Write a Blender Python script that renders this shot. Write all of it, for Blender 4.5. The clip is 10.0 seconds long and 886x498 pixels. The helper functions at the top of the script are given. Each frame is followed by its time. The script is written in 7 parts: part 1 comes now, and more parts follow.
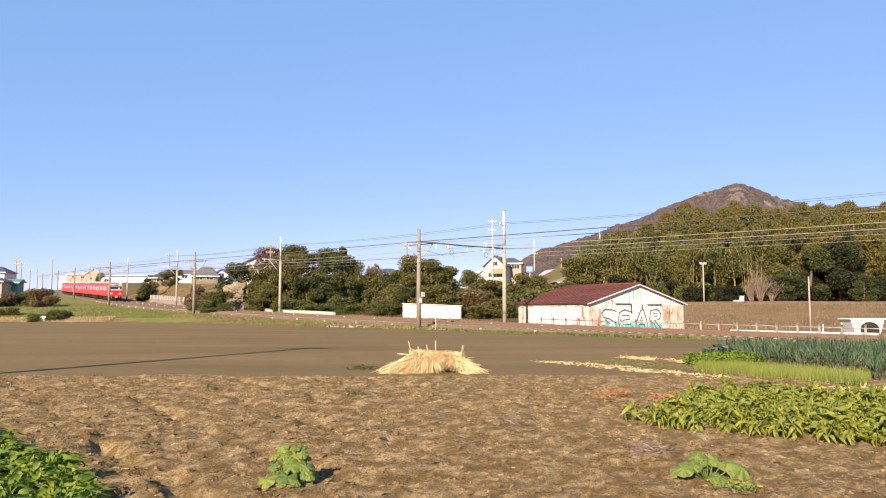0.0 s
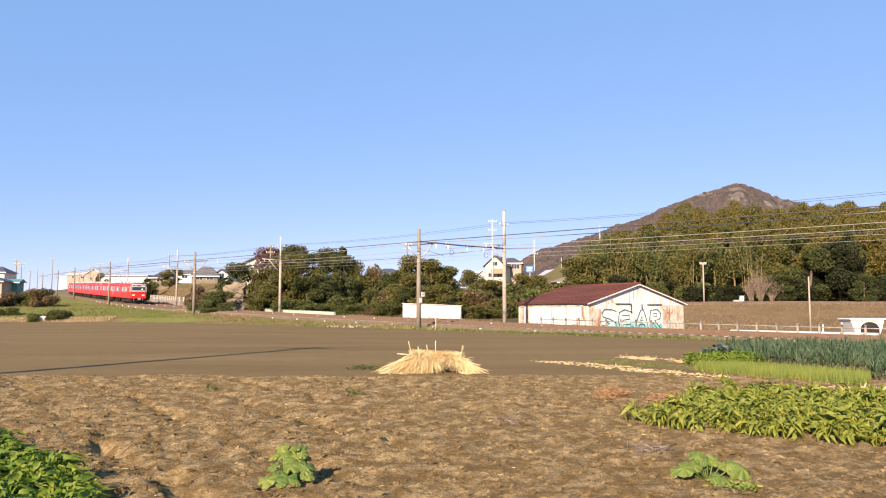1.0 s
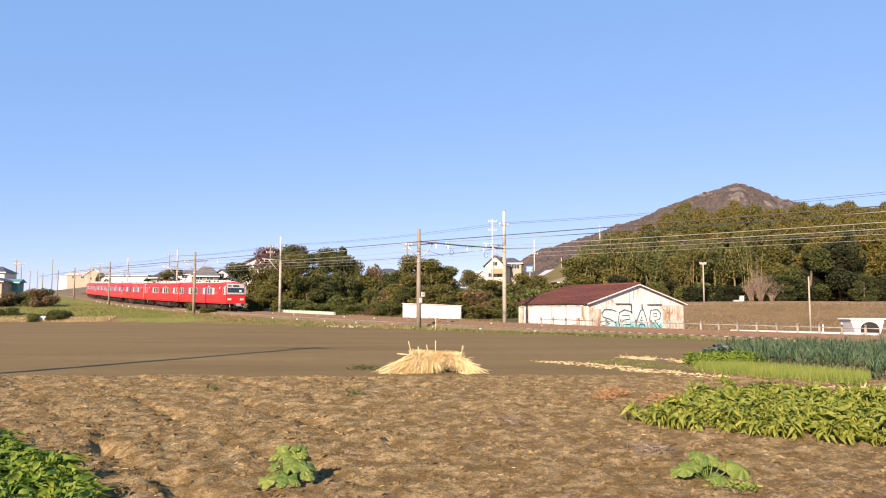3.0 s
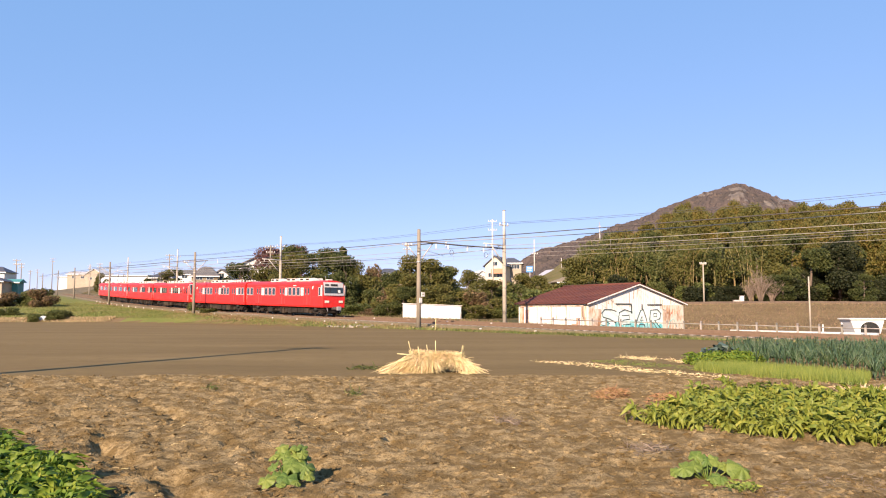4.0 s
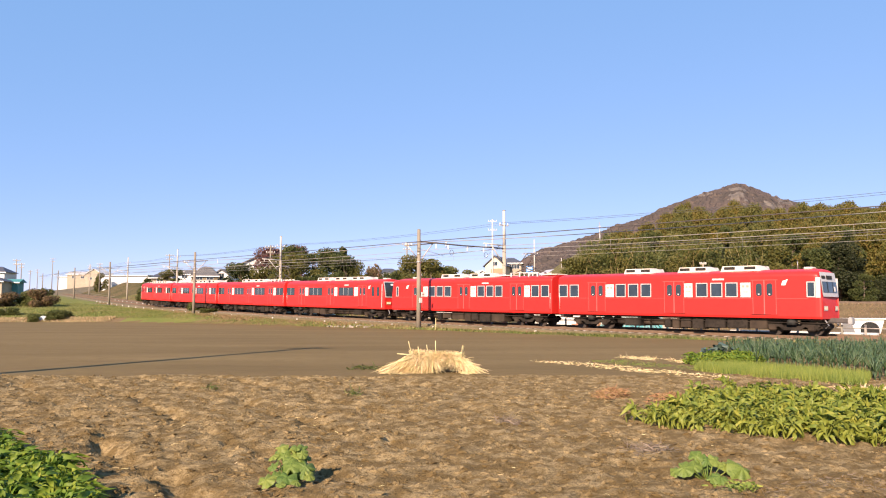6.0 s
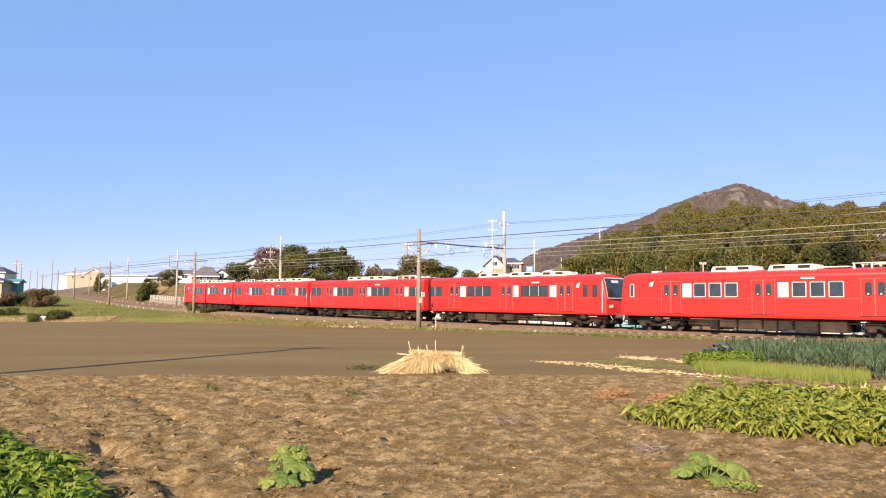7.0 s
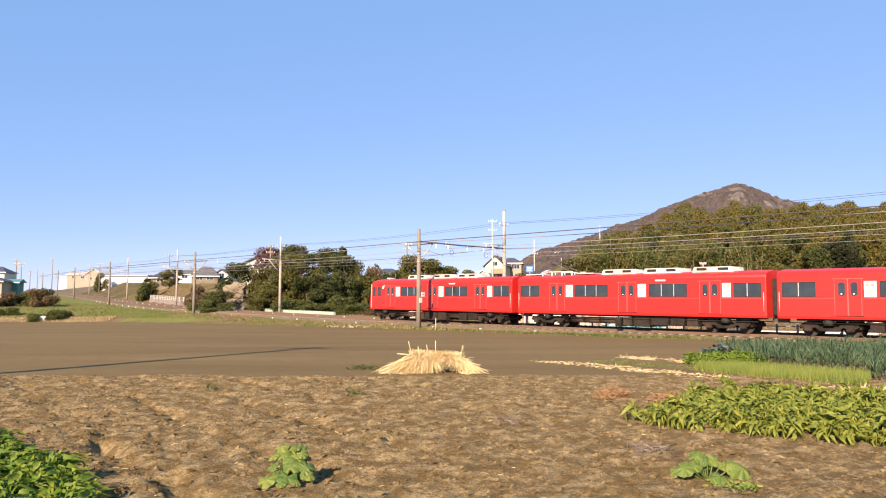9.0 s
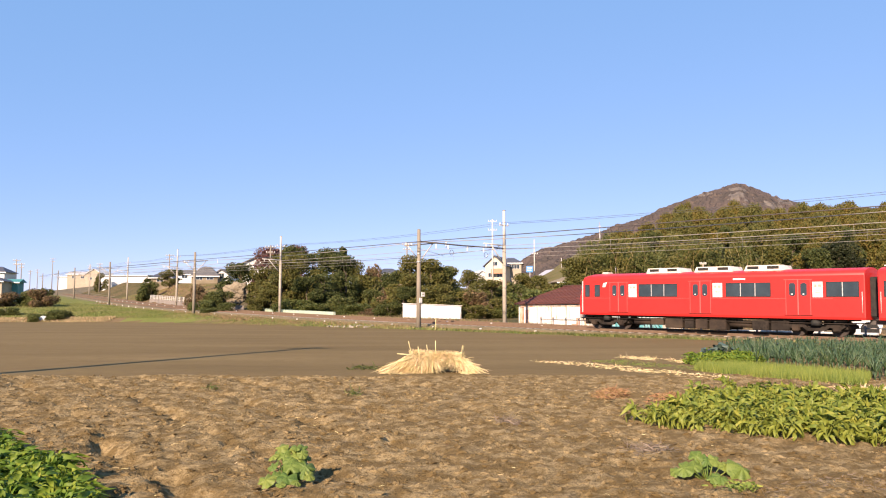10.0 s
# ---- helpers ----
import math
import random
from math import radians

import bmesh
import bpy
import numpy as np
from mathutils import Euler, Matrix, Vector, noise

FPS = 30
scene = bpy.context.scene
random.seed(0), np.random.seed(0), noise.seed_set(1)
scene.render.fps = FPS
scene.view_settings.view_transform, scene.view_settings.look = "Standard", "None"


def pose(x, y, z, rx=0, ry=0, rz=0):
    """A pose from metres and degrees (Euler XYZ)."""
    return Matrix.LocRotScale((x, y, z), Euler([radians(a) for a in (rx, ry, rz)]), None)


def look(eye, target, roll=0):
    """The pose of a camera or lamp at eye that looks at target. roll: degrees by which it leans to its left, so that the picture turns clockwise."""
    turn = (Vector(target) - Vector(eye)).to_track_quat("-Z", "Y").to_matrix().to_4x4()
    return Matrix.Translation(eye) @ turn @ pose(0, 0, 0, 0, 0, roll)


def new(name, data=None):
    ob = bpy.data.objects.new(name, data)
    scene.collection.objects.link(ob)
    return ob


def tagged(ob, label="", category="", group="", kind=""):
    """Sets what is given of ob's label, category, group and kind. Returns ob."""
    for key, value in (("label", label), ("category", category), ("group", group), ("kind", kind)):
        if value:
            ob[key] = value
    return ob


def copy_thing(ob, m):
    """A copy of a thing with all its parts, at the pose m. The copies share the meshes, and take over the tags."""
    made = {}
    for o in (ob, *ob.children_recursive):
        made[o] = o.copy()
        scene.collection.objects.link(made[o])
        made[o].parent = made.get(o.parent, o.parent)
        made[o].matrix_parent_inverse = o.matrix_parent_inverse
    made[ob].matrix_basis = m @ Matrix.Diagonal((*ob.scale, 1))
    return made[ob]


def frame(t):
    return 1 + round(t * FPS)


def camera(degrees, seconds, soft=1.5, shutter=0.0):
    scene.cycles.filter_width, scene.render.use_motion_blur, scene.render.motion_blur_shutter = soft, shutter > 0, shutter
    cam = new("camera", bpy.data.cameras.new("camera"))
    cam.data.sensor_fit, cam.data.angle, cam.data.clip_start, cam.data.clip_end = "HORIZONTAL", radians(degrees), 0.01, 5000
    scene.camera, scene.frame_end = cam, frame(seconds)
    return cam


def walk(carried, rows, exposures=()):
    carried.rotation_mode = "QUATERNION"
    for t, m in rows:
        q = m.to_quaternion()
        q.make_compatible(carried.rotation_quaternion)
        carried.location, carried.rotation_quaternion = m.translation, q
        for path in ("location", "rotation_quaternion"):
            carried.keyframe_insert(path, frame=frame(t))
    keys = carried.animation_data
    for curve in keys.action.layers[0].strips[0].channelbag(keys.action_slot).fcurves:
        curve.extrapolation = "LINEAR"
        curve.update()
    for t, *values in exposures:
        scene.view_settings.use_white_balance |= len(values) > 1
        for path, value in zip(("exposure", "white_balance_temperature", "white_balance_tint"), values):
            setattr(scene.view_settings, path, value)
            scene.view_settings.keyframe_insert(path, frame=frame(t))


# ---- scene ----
EYE = (0.0, 0.0, 1.5)
cam = camera(61.5, 10.0, soft=1.12)
STAND = pose(*EYE, 90 + 4.73, 0, 0)
walk(cam, [(0.0, STAND), (10.0, STAND)])

# ---- daylight: low autumn sun from behind and left ----
SUN_AZ, SUN_EL = 24.0, 27.0
scene.view_settings.exposure = 1.07
scene.view_settings.use_white_balance = True
scene.view_settings.white_balance_temperature, scene.view_settings.white_balance_tint = 7000, 27
world = bpy.data.worlds.new("sky")
scene.world = world
world.use_nodes = True
sky = world.node_tree.nodes.new("ShaderNodeTexSky")
sky.sky_type = "NISHITA"
sky.sun_disc = False
sky.sun_elevation = radians(SUN_EL)
sky.sun_rotation = radians(180 + SUN_AZ)
sky.altitude = 600
sky.air_density, sky.dust_density, sky.ozone_density = 0.75, 0.05, 4.2
back = world.node_tree.nodes["Background"]
back.inputs["Strength"].default_value = 0.09
# clear air above, thin autumn haze spread through it
thin = world.node_tree.nodes.new("ShaderNodeMix")
thin.data_type, thin.blend_type = "RGBA", "MULTIPLY"
thin.inputs["Factor"].default_value = 1.0
thin.inputs["B"].default_value = (0.60, 0.40, 0.34, 1)
haze = world.node_tree.nodes.new("ShaderNodeMix")
haze.data_type, haze.blend_type = "RGBA", "ADD"
haze.inputs["Factor"].default_value = 1.0
haze.inputs["B"].default_value = (0.62, 1.9, 3.55, 1)
world.node_tree.links.new(sky.outputs["Color"], thin.inputs["A"])
world.node_tree.links.new(thin.outputs["Result"], haze.inputs["A"])
world.node_tree.links.new(haze.outputs["Result"], back.inputs["Color"])
lamp = bpy.data.lights.new("sun", "SUN")
lamp.energy, lamp.angle, lamp.color = 5.0, radians(0.53), (1.0, 0.87, 0.66)
sa, se = radians(SUN_AZ), radians(SUN_EL)
sun = new("sun", lamp)
sun.matrix_world = look((-40 * math.sin(sa), -40 * math.cos(sa), 60), (-40 * math.sin(sa) + math.sin(sa) * math.cos(se), -40 * math.cos(sa) + math.cos(sa) * math.cos(se), 60 - math.sin(se)))

# ---- materials ----


def links(m, *pairs):
    for a, b in pairs:
        m.node_tree.links.new(a, b)


def mat(name, c1, c2=None, scale=6.0, rough=0.8, metal=0.0, c3=None, fine=60.0, bump=0.15, dist=0.02, spread=(0.35, 0.65), coat=0.0, translucent=0.0, per=None, per_amount=0.25, spec=0.5, stretch=(1, 1, 1), world_space=False, relief=0.0, grain=0.5):
    """A procedural surface: two colours mixed by coarse noise, a third by fine noise, with fine relief."""
    m = bpy.data.materials.new(name)
    m.use_nodes = True
    n = m.node_tree.nodes
    b = n["Principled BSDF"]
    b.inputs["Roughness"].default_value, b.inputs["Metallic"].default_value = rough, metal
    b.inputs["Specular IOR Level"].default_value = spec
    b.inputs["Coat Weight"].default_value = coat
    co = n.new("ShaderNodeTexCoord")
    mp = n.new("ShaderNodeMapping")
    mp.inputs["Scale"].default_value = stretch
    if world_space:
        geo = n.new("ShaderNodeNewGeometry")
        links(m, (geo.outputs["Position"], mp.inputs["Vector"]))
    else:
        links(m, (co.outputs["Object"], mp.inputs["Vector"]))
    c2 = c2 or tuple(v * 0.8 for v in c1)
    n1 = n.new("ShaderNodeTexNoise")
    n1.inputs["Scale"].default_value, n1.inputs["Detail"].default_value, n1.inputs["Roughness"].default_value = scale, 8, grain
    n2 = n.new("ShaderNodeTexNoise")
    n2.inputs["Scale"].default_value, n2.inputs["Detail"].default_value = fine, 4
    links(m, (mp.outputs["Vector"], n1.inputs["Vector"]), (mp.outputs["Vector"], n2.inputs["Vector"]))
    r1 = n.new("ShaderNodeValToRGB")
    r1.color_ramp.elements[0].position, r1.color_ramp.elements[1].position = spread
    r1.color_ramp.elements[0].color, r1.color_ramp.elements[1].color = (*c1, 1), (*c2, 1)
    links(m, (n1.outputs["Fac"], r1.inputs["Fac"]))
    out = r1.outputs["Color"]
    r2 = n.new("ShaderNodeValToRGB")
    r2.color_ramp.elements[0].position, r2.color_ramp.elements[1].position = 0.52, 0.72
    mix = n.new("ShaderNodeMix")
    mix.data_type = "RGBA"
    c3 = c3 or tuple(v * 0.7 for v in c1)
    mix.inputs["B"].default_value = (*c3, 1)
    links(m, (n2.outputs["Fac"], r2.inputs["Fac"]), (r2.outputs["Color"], mix.inputs["Factor"]), (out, mix.inputs["A"]))
    out = mix.outputs["Result"]
    if per:
        src = n.new("ShaderNodeObjectInfo") if per == "object" else n.new("ShaderNodeNewGeometry")
        sock = src.outputs["Random"] if per == "object" else src.outputs["Random Per Island"]
        hs = n.new("ShaderNodeHueSaturation")
        rng = n.new("ShaderNodeMapRange")
        rng.inputs["To Min"].default_value, rng.inputs["To Max"].default_value = 1 - per_amount, 1 + per_amount
        rh = n.new("ShaderNodeMapRange")
        rh.inputs["To Min"].default_value, rh.inputs["To Max"].default_value = 0.5 + per_amount * 0.12, 0.5 - per_amount * 0.12
        links(m, (sock, rng.inputs["Value"]), (sock, rh.inputs["Value"]), (rng.outputs["Result"], hs.inputs["Value"]), (rh.outputs["Result"], hs.inputs["Hue"]), (out, hs.inputs["Color"]))
        out = hs.outputs["Color"]
    links(m, (out, b.inputs["Base Color"]))
    bp = n.new("ShaderNodeBump")
    bp.inputs["Strength"].default_value, bp.inputs["Distance"].default_value = bump, dist
    if relief:
        n3 = n.new("ShaderNodeTexNoise")
        n3.inputs["Scale"].default_value, n3.inputs["Detail"].default_value, n3.inputs["Roughness"].default_value = relief, 10, 0.72
        links(m, (mp.outputs["Vector"], n3.inputs["Vector"]), (n3.outputs["Fac"], bp.inputs["Height"]))
    else:
        links(m, (n2.outputs["Fac"], bp.inputs["Height"]))
    links(m, (bp.outputs["Normal"], b.inputs["Normal"]))
    if translucent:
        tr = n.new("ShaderNodeBsdfTranslucent")
        ms = n.new("ShaderNodeMixShader")
        ms.inputs["Fac"].default_value = translucent
        links(m, (out, tr.inputs["Color"]), (b.outputs["BSDF"], ms.inputs[1]), (tr.outputs["BSDF"], ms.inputs[2]), (ms.outputs["Shader"], n["Material Output"].inputs["Surface"]))
    return m


def glass_dark(name, tint=(0.02, 0.03, 0.035)):
    m = mat(name, tint, tuple(v * 1.6 for v in tint), scale=1.5, rough=0.06, bump=0.02, spec=0.6)
    return m


SOIL = mat("tilled soil", (0.177, 0.12, 0.0514), (0.369, 0.273, 0.139), scale=3.4, fine=34, rough=0.95, c3=(0.139, 0.0942, 0.0407), bump=1.0, dist=0.05, relief=22.0, spec=0.08, spread=(0.45, 0.60), grain=0.70)
SOIL_SMOOTH = mat("raked soil", (0.141, 0.099, 0.043), (0.192, 0.137, 0.0618), scale=0.22, fine=7, rough=0.95, c3=(0.121, 0.0837, 0.0383), bump=0.9, dist=0.03, spec=0.1, stretch=(0.3, 1.3, 1), grain=0.62, relief=6.0)
VERGE = mat("verge grass", (0.113, 0.113, 0.0336), (0.187, 0.143, 0.0636), scale=0.35, fine=5, rough=0.95, c3=(0.113, 0.0898, 0.0374), bump=1.0, dist=0.15, spec=0.1, spread=(0.4, 0.6), grain=0.65)
GREENBANK = mat("green bank grass", (0.135, 0.165, 0.036), (0.21, 0.205, 0.06), scale=0.25, fine=4, rough=0.95, c3=(0.15, 0.14, 0.045), bump=1.0, dist=0.2, spec=0.1, grain=0.65)
DRYGRASS = mat("dry bank grass", (0.208, 0.145, 0.0731), (0.134, 0.0919, 0.0476), scale=0.22, fine=2.6, rough=0.95, c3=(0.123, 0.0787, 0.0421), bump=1.0, dist=0.2, spec=0.1, stretch=(0.5, 1, 1.8), grain=0.68)
HILLSOIL = mat("hill undergrowth", (0.0878, 0.081, 0.0338), (0.149, 0.108, 0.054), scale=0.15, fine=2, rough=0.95, c3=(0.0473, 0.054, 0.0203), bump=1.0, dist=0.3, spec=0.1)
BALLAST = mat("ballast", (0.115, 0.09, 0.048), (0.17, 0.132, 0.07), scale=0.3, fine=4, rough=0.95, c3=(0.075, 0.066, 0.03), bump=1.0, dist=0.05, grain=0.68)
RAIL = mat("rusty rail", (0.13, 0.0816, 0.051), (0.17, 0.109, 0.068), scale=5, rough=0.85)
SLEEPER = mat("concrete sleeper", (0.33, 0.30, 0.25), (0.25, 0.225, 0.19), scale=4, rough=0.9, per="object")
CONCRETE = mat("pole concrete", (0.265, 0.228, 0.175), (0.195, 0.168, 0.128), scale=2.5, rough=0.85, fine=25, stretch=(1, 1, 0.3))
FARPOLE = mat("sunlit pole concrete", (0.391, 0.344, 0.273), (0.313, 0.266, 0.203), scale=2.5, rough=0.85, fine=25, stretch=(1, 1, 0.3))
PALEPOLE = mat("pale painted pole", (0.516, 0.492, 0.454), (0.431, 0.407, 0.36), scale=2, rough=0.6, stretch=(1, 1, 0.2))
STEEL = mat("galvanised steel", (0.5, 0.5, 0.48), (0.4, 0.39, 0.37), scale=8, rough=0.5, metal=0.6)
DARKSTEEL = mat("dark bracket steel", (0.08, 0.075, 0.07), (0.12, 0.1, 0.09), scale=8, rough=0.6, metal=0.4)
# Tone lightened so the strands look sunlit; the sunlight sits in the colour.
WIRE = mat("sunlit wire", (0.306, 0.288, 0.252), (0.378, 0.351, 0.306), scale=3, rough=0.6, metal=0.2)
POWERLINE = mat("dark power line", (0.10, 0.10, 0.10), (0.16, 0.15, 0.14), scale=3, rough=0.5, metal=0.5)
PALECABLE = mat("pale aluminium cable", (0.379, 0.355, 0.306), (0.306, 0.282, 0.245), scale=3, rough=0.5, metal=0.2)
INSULATOR = mat("porcelain insulator", (0.75, 0.74, 0.7), rough=0.3, scale=9)
WHITEPOST = mat("white painted post", (0.697, 0.68, 0.637), (0.595, 0.57, 0.51), scale=12, rough=0.7)
RED = mat("scarlet train paint", (0.62, 0.026, 0.02), (0.57, 0.024, 0.018), scale=0.6, fine=3, c3=(0.53, 0.022, 0.017), rough=0.42, bump=0.01, coat=0.0, spec=0.4)
REDFRONT = mat("scarlet door paint", (0.60, 0.027, 0.021), (0.56, 0.024, 0.019), scale=0.8, fine=3, c3=(0.52, 0.023, 0.018), rough=0.42, bump=0.01, spec=0.4)
REDGREY = mat("grey roof seam", (0.45, 0.10, 0.09), (0.38, 0.09, 0.08), scale=2, rough=0.7)
CREAM = mat("cream roof unit", (0.68, 0.654, 0.578), (0.612, 0.578, 0.493), scale=1.5, rough=0.6)
PALEGREY = mat("pale grey front mask", (0.527, 0.518, 0.501), (0.468, 0.459, 0.442), scale=2, rough=0.4)
BLACKGREY = mat("dark vent", (0.02, 0.02, 0.02), (0.035, 0.035, 0.03), scale=5, rough=0.7, spec=0.2)
UNDER = mat("dusty underframe", (0.0156, 0.0126, 0.0102), (0.036, 0.0282, 0.0222), scale=1.2, rough=0.85, fine=8, c3=(0.012, 0.0102, 0.0084), bump=0.4, spec=0.15)
UNDERBOX = mat("brown equipment case", (0.065, 0.045, 0.03), (0.0275, 0.02, 0.015), scale=1.0, rough=0.8, fine=7, spec=0.2)
WHEEL = mat("wheel steel", (0.03, 0.0216, 0.0168), (0.054, 0.039, 0.03), scale=3, rough=0.7)
GLASS = glass_dark("window glass")
GLASSBLUE = glass_dark("tinted window glass", (0.018, 0.03, 0.042))
ALU = mat("aluminium frame", (0.66, 0.62, 0.58), (0.55, 0.5, 0.47), scale=8, rough=0.4, metal=0.3)
POSTER = mat("white door poster", (0.705, 0.697, 0.663), (0.646, 0.637, 0.595), scale=3, rough=0.5)
POSTERINK = mat("poster ink", (0.32, 0.26, 0.2), (0.42, 0.36, 0.3), scale=3, rough=0.6)
LAMPGLASS = mat("lamp lens", (0.85, 0.8, 0.6), (0.75, 0.7, 0.5), scale=6, rough=0.15)
GOLD = mat("gold trim", (0.7, 0.55, 0.2), (0.6, 0.45, 0.15), scale=6, rough=0.35, metal=0.5)
SHEDWHITE = mat("peeling white sheet metal", (0.695, 0.687, 0.655), (0.648, 0.624, 0.569), scale=0.5, fine=6, c3=(0.585, 0.537, 0.458), rough=0.7, bump=0.2, stretch=(1, 1, 0.25))
SHEDRUST = mat("rusted white sheet metal", (0.60, 0.53, 0.43), (0.30, 0.15, 0.07), scale=1.3, fine=5, c3=(0.40, 0.24, 0.13), rough=0.85, bump=0.3, stretch=(1, 1, 0.3), spread=(0.48, 0.66), grain=0.65)
ROOFRUST = mat("rusted red roof", (0.0909, 0.0208, 0.013), (0.136, 0.0423, 0.0228), scale=0.5, fine=4, c3=(0.0553, 0.0195, 0.0143), rough=0.85, bump=0.2, stretch=(1, 0.3, 1))
SPRAYBLACK = mat("black spray paint", (0.04, 0.06, 0.06), (0.07, 0.09, 0.09), scale=5, rough=0.6)
SPRAYTEAL = mat("teal spray paint", (0.09, 0.45, 0.468), (0.315, 0.612, 0.594), scale=1.2, rough=0.6)
SPRAYMINT = mat("mint spray paint", (0.546, 0.704, 0.651), (0.669, 0.73, 0.686), scale=1.2, rough=0.6)
SPRAYRED = mat("faded red spray paint", (0.62, 0.2, 0.13), (0.7, 0.4, 0.28), scale=3, rough=0.7)
WHITEWALL = mat("white panel wall", (0.641, 0.641, 0.626), (0.579, 0.579, 0.563), scale=0.6, rough=0.6)
BEIGEWALL = mat("beige render wall", (0.356, 0.302, 0.227), (0.313, 0.259, 0.194), scale=0.7, rough=0.8)
CREAMWALL = mat("cream render wall", (0.56, 0.49, 0.38), (0.5, 0.43, 0.33), scale=0.7, rough=0.8)
TANWALL = mat("ochre cladding", (0.44, 0.24, 0.136), (0.368, 0.2, 0.12), scale=0.7, rough=0.8)
ROOFTILE = mat("dark roof tile", (0.055, 0.06, 0.075), (0.085, 0.085, 0.10), scale=0.8, fine=4, rough=0.6, bump=0.4)
ROOFGREY = mat("grey roof tile", (0.096, 0.093, 0.09), (0.132, 0.126, 0.12), scale=0.8, fine=4, rough=0.7, bump=0.4)
TEALPAINT = mat("teal sheet", (0.036, 0.198, 0.198), (0.06, 0.24, 0.228), scale=1, rough=0.6)
BLUESIGN = mat("blue sign", (0.05, 0.22, 0.55), (0.08, 0.28, 0.6), scale=2, rough=0.5)
WALLSTONE = mat("pale retaining wall", (0.246, 0.201, 0.136), (0.162, 0.13, 0.0842), scale=0.6, fine=5, rough=0.9, bump=0.4)
BARK = mat("bark", (0.104, 0.076, 0.052), (0.16, 0.12, 0.088), scale=3, rough=0.95, fine=20, bump=0.6, stretch=(1, 1, 0.2))
BAMBOO = mat("bamboo culm", (0.34, 0.255, 0.0979), (0.255, 0.204, 0.085), scale=0.6, rough=0.6, stretch=(1, 1, 0.3), per="object")
TWIG = mat("bare twig", (0.23, 0.17, 0.128), (0.297, 0.221, 0.162), scale=2, rough=0.9)


def leafmat(name, a, b, c, per_amount=0.35, tr=0.25):
    return mat(name, a, b, scale=0.35, fine=3, c3=c, rough=0.6, bump=0.1, translucent=tr, per="island", per_amount=per_amount, spec=0.3)


LEAF_DARK = leafmat("dark evergreen leaf", (0.052, 0.0685, 0.0184), (0.0765, 0.0884, 0.022), (0.0306, 0.0459, 0.0122), 0.22)
LEAF_OLIVE = leafmat("olive autumn leaf", (0.125, 0.118, 0.026), (0.09, 0.096, 0.022), (0.14, 0.108, 0.03), 0.2)
LEAF_GOLD = leafmat("golden bamboo leaf", (0.153, 0.125, 0.023), (0.0869, 0.0869, 0.0184), (0.169, 0.117, 0.0255), 0.22)
# Evergreen leaf darkened in colour to stand for shade at the wood's foot.
LEAF_SHADED = leafmat("evergreen leaf darkened as shade", (0.0221, 0.0294, 0.0098), (0.0343, 0.0416, 0.0132), (0.0147, 0.0206, 0.00686))
LEAF_GREEN = leafmat("fresh shrub leaf", (0.115, 0.139, 0.0338), (0.0844, 0.104, 0.027), (0.135, 0.125, 0.0405), 0.25)
LEAF_MOSS = leafmat("mossy shrub leaf", (0.097, 0.112, 0.0286), (0.0714, 0.0868, 0.0224), (0.112, 0.102, 0.0306), 0.2)
LEAF_BROWN = leafmat("brown shrub leaf", (0.196, 0.133, 0.0632), (0.148, 0.105, 0.0491), (0.12, 0.105, 0.0421))
LEAF_PINK = leafmat("dusky cherry leaf", (0.187, 0.085, 0.0765), (0.145, 0.0765, 0.0638), (0.119, 0.085, 0.0595))
# Grey-purple bare woods, with a little distance haze mixed into the base colours.
MOUNT_HAZED = mat("hazed wooded mountain", (0.0944, 0.0743, 0.068), (0.0661, 0.0567, 0.0503), scale=0.02, fine=0.13, rough=0.95, c3=(0.126, 0.0944, 0.0743), bump=1.0, dist=6.0, spec=0.05, grain=0.65)
ROCK = mat("mountain rock", (0.158, 0.134, 0.112), (0.072, 0.0576, 0.048), scale=0.07, fine=0.3, rough=0.95, bump=1.0, dist=3.0, grain=0.65)
CROP_YELLOW = mat("yellowing crop leaf", (0.155, 0.20, 0.03), (0.31, 0.32, 0.056), scale=3.5, fine=30, c3=(0.10, 0.14, 0.022), rough=0.55, bump=0.1, dist=0.004, translucent=0.3, per="island", per_amount=0.26, spec=0.3)
CROP_LEAF = mat("bright radish leaf", (0.115, 0.185, 0.02), (0.20, 0.27, 0.035), scale=5, fine=40, c3=(0.06, 0.115, 0.014), rough=0.55, bump=0.2, dist=0.005, translucent=0.3, per="island", per_amount=0.28, spec=0.25)
SQUASH = mat("broad green leaf", (0.10, 0.155, 0.027), (0.155, 0.21, 0.042), scale=14, fine=60, c3=(0.05, 0.09, 0.016), rough=0.55, bump=0.5, dist=0.006, translucent=0.2, per="object", per_amount=0.2, spec=0.3, grain=0.65)
LEEK = mat("leek leaf", (0.0456, 0.0915, 0.0355), (0.076, 0.127, 0.0558), scale=6, fine=40, c3=(0.0304, 0.0659, 0.0304), rough=0.45, translucent=0.15, per="object", per_amount=0.3)
CABBAGE = mat("blue-green cabbage leaf", (0.042, 0.0714, 0.0546), (0.063, 0.0924, 0.0714), scale=6, fine=40, c3=(0.0294, 0.0504, 0.0378), rough=0.5, per="object", per_amount=0.2)
SPROUT = mat("fine green sprout", (0.175, 0.235, 0.038), (0.23, 0.275, 0.05), scale=1.5, fine=10, c3=(0.14, 0.185, 0.034), rough=0.6, translucent=0.3, per="island", per_amount=0.25)
STRAW = mat("rice straw", (0.662, 0.513, 0.248), (0.712, 0.588, 0.331), scale=3, fine=20, c3=(0.497, 0.348, 0.141), rough=0.8, per="island", per_amount=0.22)
